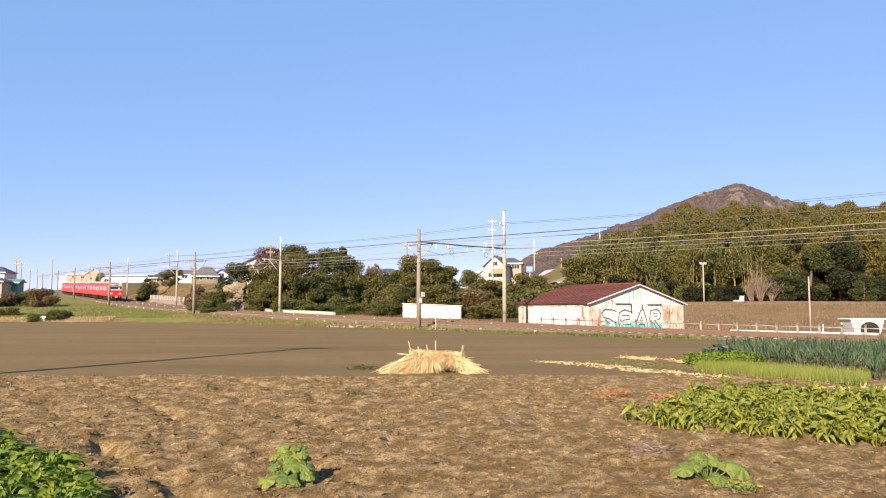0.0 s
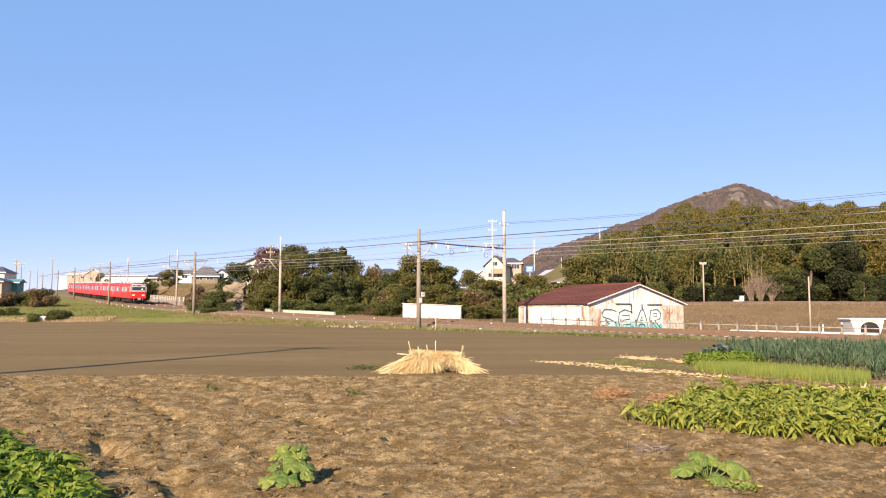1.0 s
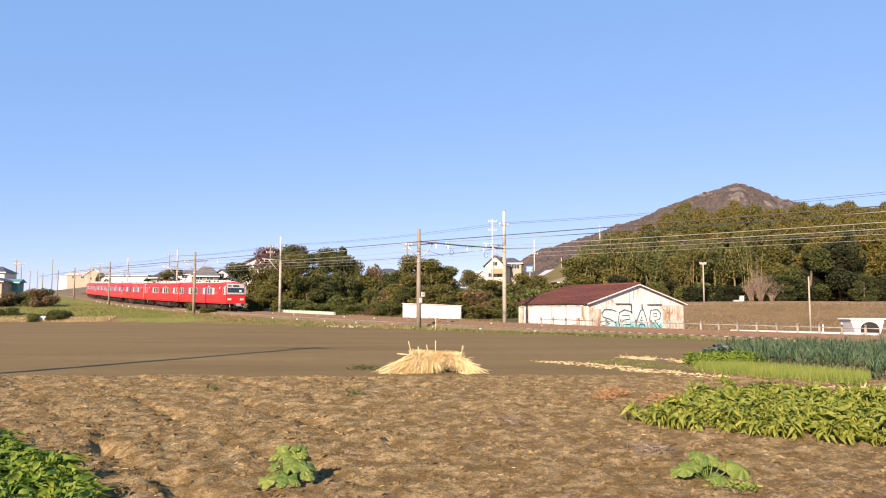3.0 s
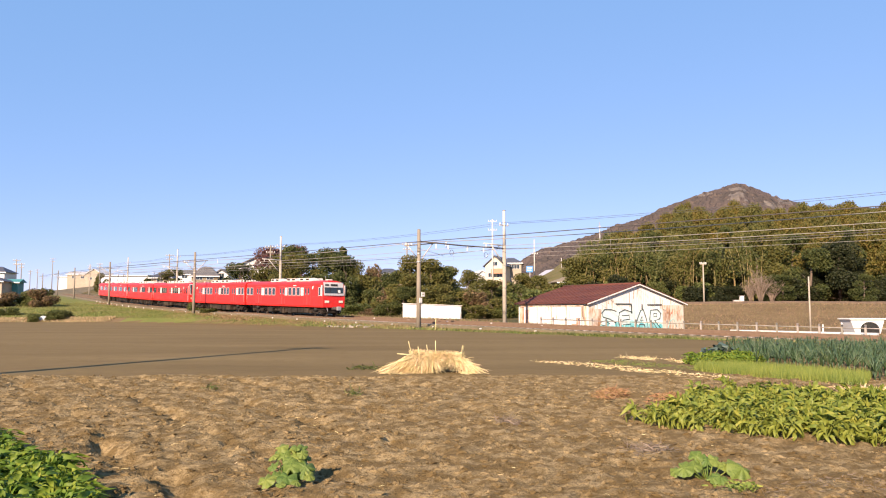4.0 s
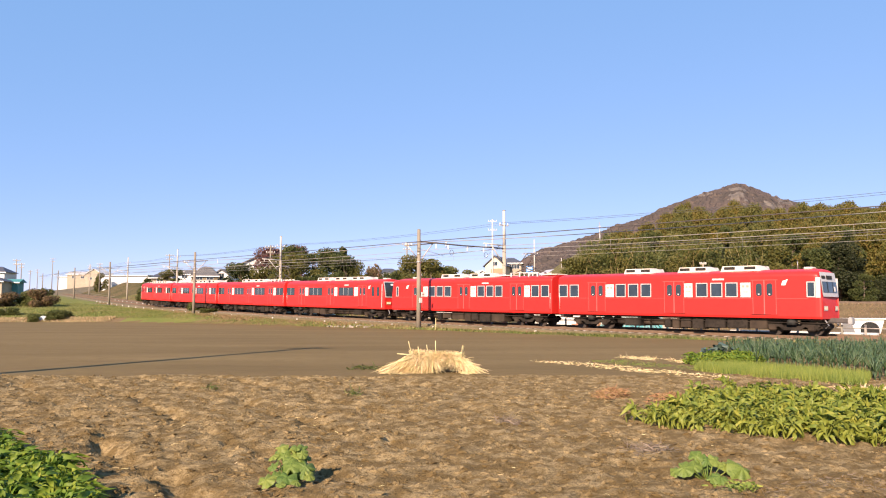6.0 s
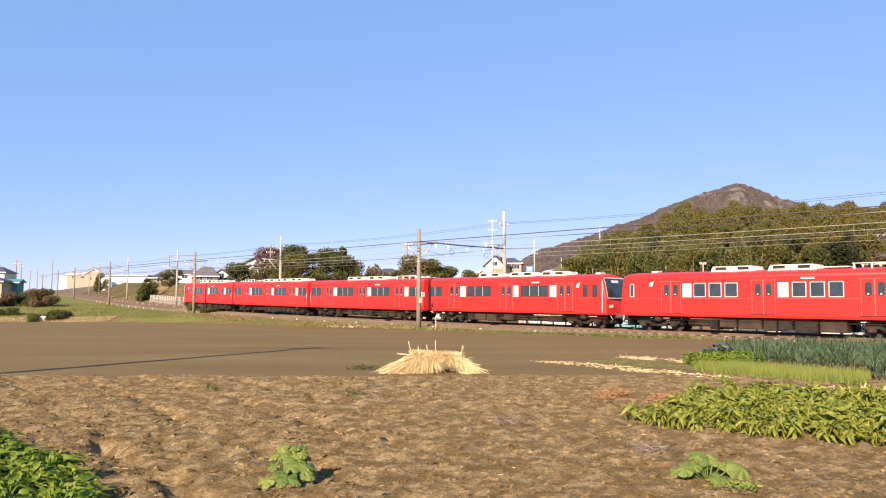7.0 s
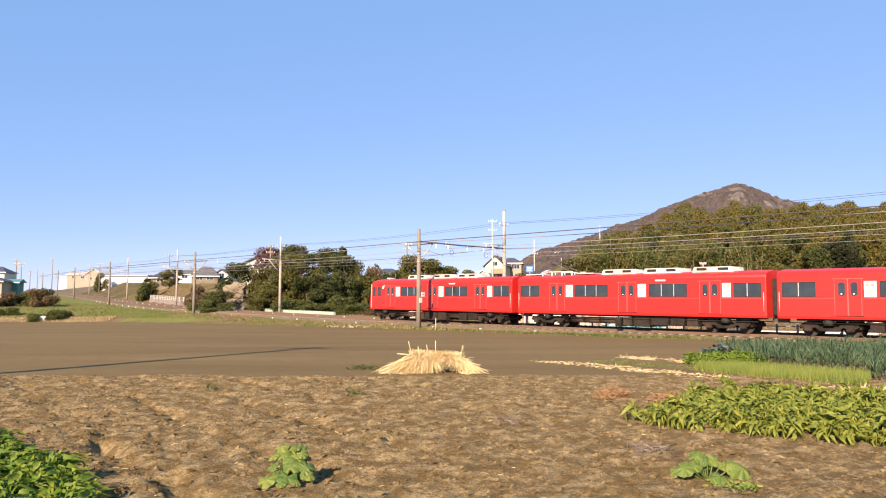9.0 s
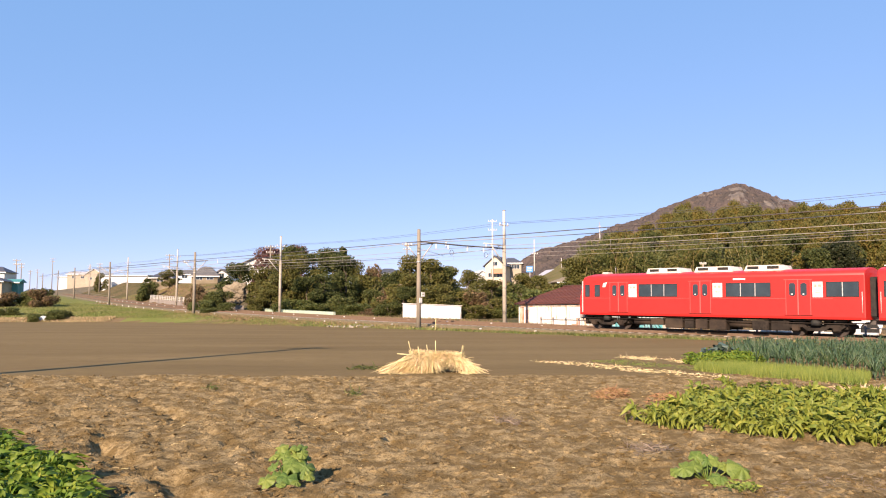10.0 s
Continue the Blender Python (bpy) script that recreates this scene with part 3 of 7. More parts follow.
def bogie(car, x):
    b = part("bogie_frame", bx(-1.55, 1.55, -0.9, 0.9, 0.42, 0.62), UNDER, car)
    b.location = (x, 0, 0)
    for side in (-1, 1):
        bm = bmesh.new()
        prism(bm, [(-1.5, 0.55), (-1.35, 0.72), (-0.6, 0.66), (-0.4, 0.46), (0.4, 0.46), (0.6, 0.66), (1.35, 0.72), (1.5, 0.55), (1.2, 0.36), (0.7, 0.5), (0.45, 0.3), (-0.45, 0.3), (-0.7, 0.5), (-1.2, 0.36)], side * 1.0 - 0.07, side * 1.0 + 0.07)
        part("side_frame", bm, UNDER, b)
        part("air_spring", tb([(0, side * 0.98, 0.6), (0, side * 0.98, 0.9)], [0.3, 0.26], 12), BLACKGREY, b)
        for wx in (-1.05, 1.05):
            part("axle_box", bx(wx - 0.2, wx + 0.2, side * 1.0 - 0.13, side * 1.0 + 0.13, 0.28, 0.6, bevel=0.04), UNDERBOX, b)
            part("wheel", tb([(wx, side * 0.49, 0.43), (wx, side * 0.53, 0.43), (wx, side * 0.53, 0.43), (wx, side * 0.62, 0.43)], [0.45, 0.45, 0.43, 0.43], 20), WHEEL, b)
    for wx in (-1.05, 1.05):
        part("axle", tb([(wx, -0.5, 0.43), (wx, 0.5, 0.43)], 0.08, 8), WHEEL, b)


def aircon(car, x0, x1):
    bm = bmesh.new()
    prism(bm, [(x0, 3.64), (x0 + 0.14, 3.96), (x1 - 0.14, 3.96), (x1, 3.64)], -0.8, 0.8)
    a = part("roof_unit", bm, CREAM, car, "cream roof air conditioner")
    n = x1 - x0
    for side in (-1, 1):
        for c in (0.24, 0.76):
            ya, yb = sorted((side * 0.79, side * 0.812))
            part("vent", bx(x0 + c * n - 0.33, x0 + c * n + 0.33, ya, yb, 3.74, 3.91), BLACKGREY, a)
    for c in (0.25, 0.75):
        part("fan_cover", tb([(x0 + c * n, 0, 3.94), (x0 + c * n, 0, 3.99)], 0.34, 14), ALU, a)


def pantograph(car, x):
    """A folding current collector on its frame."""
    p = empty("pantograph", None)
    p.parent = car
    p.location = (x, 0, 0)
    for y in (-0.75, 0.75):
        part("base_rail", tb([(-1.4, y, 3.92), (1.4, y, 3.92)], 0.035, 6), CREAM, p)
        for q in (-1.3, -0.45, 0.45, 1.3):
            part("insulator", tb([(q, y, 3.6), (q, y, 3.92)], [0.07, 0.045], 8), INSULATOR, p)
    for y in (-0.6, 0.6):
        part("lower_arm", tb([(-1.0, y, 3.95), (0.75, y * 0.9, 4.55)], 0.035, 6), DARKSTEEL, p)
        part("lower_arm", tb([(1.0, y, 3.95), (-0.75, y * 0.9, 4.55)], 0.035, 6), DARKSTEEL, p)
        part("upper_arm", tb([(0.75, y * 0.9, 4.55), (0.0, y * 0.7, 5.38)], 0.025, 6), DARKSTEEL, p)
        part("upper_arm", tb([(-0.75, y * 0.9, 4.55), (0.0, y * 0.7, 5.38)], 0.025, 6), DARKSTEEL, p)
    for q in (-0.14, 0.14):
        part("contact_shoe", tb([(q, -0.85, 5.28), (q, -0.5, 5.42), (q, 0.5, 5.42), (q, 0.85, 5.28)], 0.03, 6), STEEL, p)
    for q in (-2.3, 2.3):
        part("roof_walk", bx(q - 0.7, q + 0.7, -0.6, 0.6, 3.74, 3.80), CREAM, p)


def underfloor(car, seed):
    rnd = random.Random(seed)
    part("solebar", bx(-8.2, 8.2, -1.15, 1.15, 0.84, 0.97), UNDER, car)
    x = -4.6
    while x < 4.5:
        w = rnd.uniform(0.55, 1.5)
        if rnd.random() < 0.74:
            h = rnd.uniform(0.42, 0.62)
            for side in (-1, 1):
                ya, yb = sorted((side * 0.35, side * rnd.uniform(1.12, 1.22)))
                part("equipment_case", bx(x, x + w - 0.12, ya, yb, 0.8 - h, 0.8, bevel=0.03), UNDERBOX if rnd.random() < 0.6 else UNDER, car)
        else:
            part("air_tank", tb([(x, -0.8, 0.55), (x + w - 0.12, -0.8, 0.55)], 0.2, 10), UNDERBOX, car)
        x += w
    for side in (-1, 1):
        part("pipe_run", tb([(-8.6, side * 1.15, 0.72), (8.6, side * 1.15, 0.72)], 0.03, 6), UNDER, car)


def cab_front(car, style, face, rake):
    """Front mask, windscreen, lamps, coupler and skirt at the +x end."""
    def nose(y, z, push):
        up = max(0.0, (z - 1.95) / (TOP - 1.95))
        return (face - rake * (up + 0.5 * up ** 3) - 0.03 * (abs(y) / 1.2) ** 2 + push, y, z)

    def sheet(y0, y1, z0, z1, push, thick=0.03):
        bm = bmesh.new()
        ny, nz = 8, 4
        g = [[[bm.verts.new(nose(y0 + (y1 - y0) * i / ny, z0 + (z1 - z0) * j / nz, push - thick * k)) for i in range(ny + 1)] for j in range(nz + 1)] for k in (0, 1)]
        for j in range(nz):
            for i in range(ny):
                bm.faces.new((g[0][j][i], g[0][j][i + 1], g[0][j + 1][i + 1], g[0][j + 1][i]))
                bm.faces.new((g[1][j][i], g[1][j + 1][i], g[1][j + 1][i + 1], g[1][j][i + 1]))
        bmesh.ops.recalc_face_normals(bm, faces=bm.faces)
        return bm
    if style == "old":
        mask = part("front_mask", sheet(-1.17, 1.17, 2.25, 3.5, 0.05, 0.12), PALEGREY, car, "pale grey mask around the windscreen")
        part("windscreen", sheet(-1.08, 1.08, 2.38, 2.98, 0.075, 0.03), GLASS, mask)
        part("lower_band", sheet(-1.17, 1.17, 2.16, 2.36, 0.07, 0.1), ALU, mask)
        part("destination_board", sheet(-0.35, 0.45, 3.12, 3.32, 0.085), BLACKGREY, mask)
        part("route_board", sheet(-1.0, -0.55, 3.14, 3.30, 0.08), BLACKGREY, mask)
        for y in (-0.42, 0.42):
            part("screen_pillar", sheet(y - 0.035, y + 0.035, 2.38, 2.98, 0.09), BLACKGREY, mask)
        part("screen_notice", sheet(0.45, 0.75, 2.45, 2.72, 0.088), POSTER, mask)
        lampz = 1.52
    else:
        mask = part("windscreen_frame", sheet(-1.2, 1.2, 2.02, 3.46, 0.045, 0.12), ALU, car, "bright metal windscreen surround")
        part("windscreen", sheet(-1.1, 1.1, 2.12, 3.38, 0.075, 0.03), GLASS, mask, "large dark windscreen")
        part("destination_board", sheet(-0.5, 0.3, 3.1, 3.26, 0.085), POSTER, mask)
        part("wiper", tb([nose(-0.2, 2.14, 0.1), nose(-0.65, 2.62, 0.1)], 0.015, 5), BLACKGREY, mask)
        lampz = 1.5
    for y in (-0.82, 0.82):
        fr = part("headlight_case", sheet(y - 0.26, y + 0.26, lampz - 0.12, lampz + 0.13, 0.04, 0.1), GOLD if style != "old" else ALU, car)
        part("headlight", sheet(y - 0.22, y - 0.01, lampz - 0.08, lampz + 0.09, 0.06), LAMPGLASS, fr)
        part("tail_light", sheet(y + 0.03, y + 0.22, lampz - 0.08, lampz + 0.09, 0.06), LAMPGLASS, fr)
    for side in (-1, 1) if face < 9 else ():
        ya, yb = sorted((side * (HALF - 0.05), side * (HALF + 0.01)))
        part("corner_trim", bx(face - 0.3, face - 0.06, ya, yb, 2.1, 3.2) if style == "old" else bx(face - 0.34, face - 0.26, ya, yb, 1.1, 3.2), PALEGREY if style == "old" else ALU, car)
    part("coupler", bx(face - 0.3, 9.4, -0.18, 0.18, 0.72, 1.0, bevel=0.05), DARKSTEEL, car)
    part("coupler_head", bx(9.2, 9.42, -0.26, 0.26, 0.66, 1.06, bevel=0.05), STEEL, car)
    part("skirt", bx(face - 0.45, face - 0.28, -1.05, 1.05, 0.3, 0.9, bevel=0.05), UNDER, car)
    for y in (-0.75, 0.75):
        part("jumper_hose", tb([(face - 0.1, y, 0.95), (face + 0.12, y, 0.6), (face - 0.05, y, 0.45)], 0.035, 6), STEEL, car)
    part("roof_horn", bx(7.0, 7.5, -0.3, 0.3, 3.7, 3.82, bevel=0.04), CREAM, car)
    part("aerial", tb([(6.6, 0, 3.7), (6.6, 0, 4.2)], 0.018, 5), STEEL, car)


def train_car(style, cab, panto, seed):
    """One car, +x its forward end. cab: 1 front, -1 rear, 0 none. panto: the end (1 or -1) that carries a current collector."""
    label = "scarlet electric train car with " + ("separate square windows" if style == "old" else "long ribbon windows") + (" and a driving cab" if cab else "")
    car = empty("train_car", None, label, "train car", "cars of the red train")
    face = (8.3 if cab > 0 else 9.12) if style == "old" else 8.65
    rake = 0.16 if style == "old" else 0.3
    shell = part("body_shell", car_shell(cab != 0, face, rake), RED, car, "glossy scarlet painted body")
    flip = -1 if cab < 0 else 1
    nose = empty("cab_end", None) if cab < 0 else None
    if cab < 0:
        shell.matrix_basis = Matrix.Rotation(math.pi, 4, "Z")
    if cab:
        before = set(bpy.data.objects)
        cab_front(car, style, face, rake)
        if cab < 0:
            for o in [o for o in bpy.data.objects if o not in before and o.parent == car]:
                o.matrix_basis = Matrix.Rotation(math.pi, 4, "Z") @ o.matrix_basis
            bpy.data.objects.remove(nose)
    framed = style == "old"
    if cab > 0:
        doors, posters = (4.2, 9.75, 15.4), ((4.98, 5.56), (8.53, 9.06), (14.08, 14.7))
        groups = [(5.78, 8.25), (11.37, 13.87), (16.92, 18.5)]
    else:
        doors, posters = (3.63, 9.3, 14.98), ((2.35, 2.87), (7.92, 8.51), (13.63, 14.21))
        groups = [(0.6, 2.15), (5.13, 7.68), (10.81, 13.45)] + ([] if cab else [(16.6, 18.3)])
    for side in (-1, 1):
        for d in doors:
            side_door(car, 9.45 - d, side)
        for a, b in posters:
            poster(car, 9.45 - b, 9.45 - a, side)
        for a, b in groups:
            k = 3 if b - a > 2.2 else 2
            if framed:
                w = (b - a + 0.28) / k
                for i in range(k):
                    side_window(car, 9.45 - (a + i * w + w - 0.28), 9.45 - (a + i * w), 1, side, True)
            else:
                side_window(car, 9.45 - b, 9.45 - a, k, side, False)
        if cab:
            c = (1.52, 1.86, 2.33, 2.66, 2.95, 3.25) if cab > 0 else ((17.6, 17.82, 16.43, 16.8, 16.2, 16.5) if framed else (17.24, 17.56, 16.43, 16.8, 15.9, 16.2))
            spots = ((c[0], c[1]),) if framed else ((c[0], c[1]), (c[2], c[3]))
            for a, b in spots:
                side_window(car, 9.45 - max(a, b), 9.45 - min(a, b), 1, side, framed)
            a, b = 9.45 - max(c[4], c[5]), 9.45 - min(c[4], c[5])
            ya, yb = sorted((side * (HALF - 0.01), side * (HALF + 0.012)))
            bm = bmesh.new()
            prism(bm, [(a, 2.78), (b - 0.08, 2.78), (b + 0.06, 3.12), (a + 0.06, 3.02)], ya, yb)
            part("emblem", bm, POSTER, car)
        gx = 9.45 - 6.9
        part("side_indicator", slab(gx - 0.36, gx + 0.36, 3.12, 3.21, side, -0.03, 0.014), POSTER, car)
        part("waist_line", slab(-8.9, 7.6 if cab else 8.9, 2.04, 2.055, side, -0.01, 0.004), REDGREY, car)
        for x in (-9.02, 9.02):
            if not (cab and x * flip > 0):
                part("grab_rail", tb([(x, side * (HALF + 0.03), 1.3), (x, side * (HALF + 0.03), 2.4)], 0.018, 5), ALU, car)
    ends = [q for q in (-1, 1) if q != cab]
    for q in ends:
        part("gangway", bx(min(q * 9.12, q * 9.45), max(q * 9.12, q * 9.45), -0.55, 0.55, 1.1, 3.2, bevel=0.05), BLACKGREY, car, "dark rubber gangway bellows")
        part("end_coupler", bx(min(q * 9.0, q * 9.44), max(q * 9.0, q * 9.44), -0.15, 0.15, 0.7, 0.95), DARKSTEEL, car)
    if panto:
        spots = [(-3.2, -0.6), (0.2, 2.8)] if panto > 0 else [(-2.2, 0.4), (1.0, 3.6), (4.4, 7.0)]
        pantograph(car, 6.0 * panto)
    else:
        spots = [(2.43, 4.77), (-0.35, 1.66), (-4.2, -2.1)] if style == "old" else [(2.6, 4.8), (-0.5, 1.9), (-3.8, -1.4)]
    for a, b in spots:
        aircon(car, a, b)
    bogie(car, 6.6)
    bogie(car, -6.6)
    underfloor(car, seed)
    return car


cars = [train_car("old", 1, 0, 1), train_car("old", -1, 1, 2), train_car("new", 1, 0, 3), train_car("new", 0, 1, 4), train_car("new", 0, -1, 5), train_car("new", -1, 0, 6)]

# ---- poles and wires along the line ----


def insulator_string(parent, p, q, r=0.05):
    p, q = Vector(p), Vector(q)
    pts, rad = [], []
    for i in range(7):
        pts.append(p.lerp(q, i / 6))
        rad.append(r if i % 2 else r * 0.5)
    part("insulator", tb(pts, rad, 8), INSULATOR, parent)


def line_pole(s, off, height, far):
    """A catenary pole with its arm, braces and insulators. Local x runs across the line to its far side."""
    p = on_line(s, off)
    base = gz(p.x, p.y)
    top = float(rail_z(s)) + height - base
    rz = float(rail_z(s)) - base
    m = Matrix.Translation((p.x, p.y, base)) @ Matrix.Rotation(heading(s) + math.pi / 2, 4, "Z")
    pole = empty("catenary_pole", m, "pale tapered catenary pole beside the track" if far else "weathered concrete catenary pole beside the track", "pole", "catenary poles")
    if far:
        part("shaft", tb([(0, 0, -0.4), (0, 0, rz + 6.7)], [0.19, 0.16], 14), FARPOLE, pole)
        part("mast_extension", tb([(0, 0, rz + 6.7), (0, 0, top)], [0.14, 0.12], 14), PALEPOLE, pole, "pale steel extension")
    else:
        part("shaft", tb([(0, 0, -0.4), (0, 0, top * 0.5), (0, 0, top)], [0.20, 0.175, 0.14], 14), CONCRETE, pole)
    part("cap", tb([(0, 0, top), (0, 0, top + 0.04)], [0.15, 0.12], 12), CONCRETE, pole)
    if far:
        for z in (top - 1.35,):
            part("crossarm", bx(-0.55, 0.55, -0.04, 0.04, z - 0.04, z + 0.04), PALEPOLE, pole)
            for x in (-0.5, 0.5):
                part("insulator", tb([(x, 0, z + 0.05), (x, 0, z + 0.22)], [0.07, 0.04], 8), INSULATOR, pole)
        part("arm", tb([(0.15, 0, rz + 6.75), (-2.6, 0, rz + 6.8)], 0.055, 8), PALEPOLE, pole)
        part("brace", tb([(-0.1, 0, rz + 5.1), (-1.7, 0, rz + 6.75)], 0.05, 8), PALEPOLE, pole)
        part("registration_arm", tb([(-1.7, 0, rz + 6.1), (-2.35, 0, rz + 5.55)], 0.02, 6), STEEL, pole)
        insulator_string(pole, (-2.3, 0, rz + 6.75), (-2.3, 0, rz + 6.45))
        insulator_string(pole, (-0.6, 0.1, rz + 6.75), (-0.6, 0.1, rz + 6.4))
    else:
        part("arm", tb([(-1.5, 0, rz + 6.15), (1.7, 0, rz + 6.55)], 0.05, 8), CONCRETE, pole)
        part("brace", tb([(0.1, 0, rz + 4.95), (1.5, 0, rz + 6.5)], 0.045, 8), PALEPOLE, pole)
        part("brace", tb([(-0.1, 0, rz + 5.2), (-1.2, 0, rz + 6.15)], 0.04, 8), PALEPOLE, pole)
        for z in (4.9, 5.6):
            part("band", tb([(0, 0, rz + z - 0.05), (0, 0, rz + z + 0.05)], 0.2, 12), STEEL, pole)
        insulator_string(pole, (-1.35, 0, rz + 6.15), (-1.35, 0, rz + 6.42))
        insulator_string(pole, (-0.8, 0, rz + 6.2), (-0.8, 0, rz + 6.42))
        insulator_string(pole, (3.0, 0, rz + 6.75), (3.0, 0, rz + 6.25))
        part("registration_arm", tb([(0.2, 0, rz + 6.0), (2.7, 0, rz + 5.55)], 0.02, 6), STEEL, pole)
        if s > -10:
            plate = part("notice_plate", bx(0.1, 0.42, -0.26, -0.2, 2.6, 2.95), POSTER, pole)
            part("print_bar", bx(0.15, 0.37, -0.268, -0.258, 2.74, 2.84), POSTERINK, plate)
            part("notice_plate", bx(-0.12, 0.14, -0.26, -0.2, 2.1, 2.5), WHITEPOST, pole)
    return pole


NEAR_POLES = (47.0, -0.9, -48.2, -100.0, -163.0, -215.0, -290.0)
FAR_POLES = (46.0, 0.0, -42.1, -87.7, -139.0, -215.0)
for s in NEAR_POLES:
    line_pole(s, -1.9, 7.55, False)
for s in FAR_POLES:
    line_pole(s, 7.3, 9.9, True)
# the beam that ties the nearest pair of poles together
a, b = on_line(-0.9, -1.75, 6.6), on_line(0.0, 7.15, 6.5)
beam = empty("span_beam", Matrix.Translation(a), "dark slender steel beam spanning both tracks", "beam")
part("tube", tb([(0, 0, 0), (b - a) * 0.5 + Vector((0, 0, -0.06)), b - a], 0.06, 8), DARKSTEEL, beam)
for k in (0.18, 0.32, 0.55, 0.75):
    q = (b - a) * k
    insulator_string(beam, q + Vector((0, 0, -0.1)), q + Vector((0, 0, -0.5)), 0.07)
for k in (0.36, 0.78):
    q = (b - a) * k
    ring = [q + Vector((0.16 * math.cos(t), 0, -0.72 + 0.22 * math.sin(t))) for t in np.linspace(0, 2 * math.pi, 13)]
    part("wire_loop", tb(ring, 0.022, 5), DARKSTEEL, beam)


def span(p, q, sag, n=10):
    p, q = Vector(p), Vector(q)
    return [p.lerp(q, i / n) - Vector((0, 0, 4 * sag * (i / n) * (1 - i / n))) for i in range(n + 1)]


def overhead(name, supports, off, up, sag, r, label, material=WIRE):
    w = empty(name, None, label, "overhead wire", "overhead wires")
    for s0, s1 in zip(supports, supports[1:]):
        part("strand", tb(span(on_line(s0, off, up), on_line(s1, off, up), sag), r if s1 > -60 else r * 1.4, 5), material, w)
    return w


ALLN = (94.0,) + NEAR_POLES
ALLF = (92.0,) + FAR_POLES
for sup, c in ((ALLN, NEAR_C), (ALLF, FAR_C)):
    w = overhead("contact_wire", sup, c, 5.5, 0.06, 0.010, "thin contact wire hung over the track")
    for s0, s1 in zip(sup, sup[1:]):
        pts = span(on_line(s0, c, 6.2), on_line(s1, c, 6.2), 0.14)
        part("messenger", tb(pts, 0.019 if s1 > -60 else 0.03, 5), WIRE, w)
        for k in (0.1, 0.22, 0.34, 0.5, 0.66, 0.78, 0.9):
            s = s0 + (s1 - s0) * k
            part("dropper", tb([on_line(s, c, 5.46), on_line(s, c, 6.2 - 0.56 * k * (1 - k))], 0.007, 4), WIRE, w)
overhead("feeder_cable", ALLN, -3.2, 6.42, 0.02, 0.030, "thick dark feeder cable on the poles", DARKSTEEL)
overhead("feeder_cable", ALLN, -2.7, 6.42, 0.3, 0.026, "pale aluminium feeder cable on the poles", PALECABLE)
overhead("feeder_cable", ALLF, 6.7, 6.45, 0.4, 0.022, "dark feeder cable under the far arms", DARKSTEEL)
for off, up in ((6.8, 8.75), (7.8, 8.75)):
    overhead("power_line", ALLF, off, up, 0.35, 0.013, "thin power line on the pole tops", POWERLINE)

# ---- fence on the far side ----


def build_fence():
    s = 3.5
    f = empty("trackside_fence", None, "weathered concrete post fence with two pipe rails", "fence")
    bm = bx(-0.06, 0.06, -0.055, 0.055, -0.3, 1.02, bevel=0.02)
    me = bpy.data.meshes.new("fence_post")
    bm.to_mesh(me)
    bm.free()
    me.materials.append(SLEEPER)
    last = None
    while s < 46:
        p = on_line(s, 8.15)
        z = gz(p.x, p.y)
        shared("fence_post", me, f, Matrix.Translation((p.x, p.y, z)) @ Matrix.Rotation(heading(s), 4, "Z"))
        here = Vector((p.x, p.y, z))
        if last is not None:
            for h in (0.32, 0.8):
                part("rail_pipe", tb([last + Vector((0, 0, h)), here + Vector((0, 0, h))], 0.035, 6), SLEEPER, f)
        last = here
        s += 1.35
    return f


build_fence()
# long pale kerb and white pipe beyond the fence


def along(name, s0, s1, off, w, h, material, label, category, lift=0.0):
    v, f = [], []
    n = max(2, int((s1 - s0) / 1.5))
    for i in range(n + 1):
        s = s0 + (s1 - s0) * i / n
        for a, hh in ((0, -0.3), (0, h), (w, h), (w, -0.3)):
            p = on_line(s, off + a)
            v.append((p.x, p.y, gz(p.x, p.y) * 1.0 + hh + lift))
    f = [(i * 4 + j, (i + 1) * 4 + j, (i + 1) * 4 + (j + 1) % 4, i * 4 + (j + 1) % 4) for i in range(n) for j in range(4)] + [(0, 1, 2, 3), (n * 4 + 3, n * 4 + 2, n * 4 + 1, n * 4)]
    return tagged(new(name, mesh_np(name, v, f, material)), label, category)


along("cable_trough", 20.0, 29.5, 9.2, 0.35, 0.42, WHITEPOST, "low white concrete cable trough behind the fence", "trough")
along("low_wall", -51.0, -29.0, 7.75, 0.3, 0.75, mat("pale green block", (0.33, 0.43, 0.31), (0.42, 0.48, 0.37), scale=1, rough=0.9), "low pale green concrete kerb wall beside the track", "wall")
along("block_wall", -116.0, -57.0, 8.3, 0.25, 0.95, mat("grey block wall", (0.21, 0.18, 0.155), (0.28, 0.245, 0.21), scale=1, rough=0.9), "grey concrete block wall at the slope's foot", "wall")



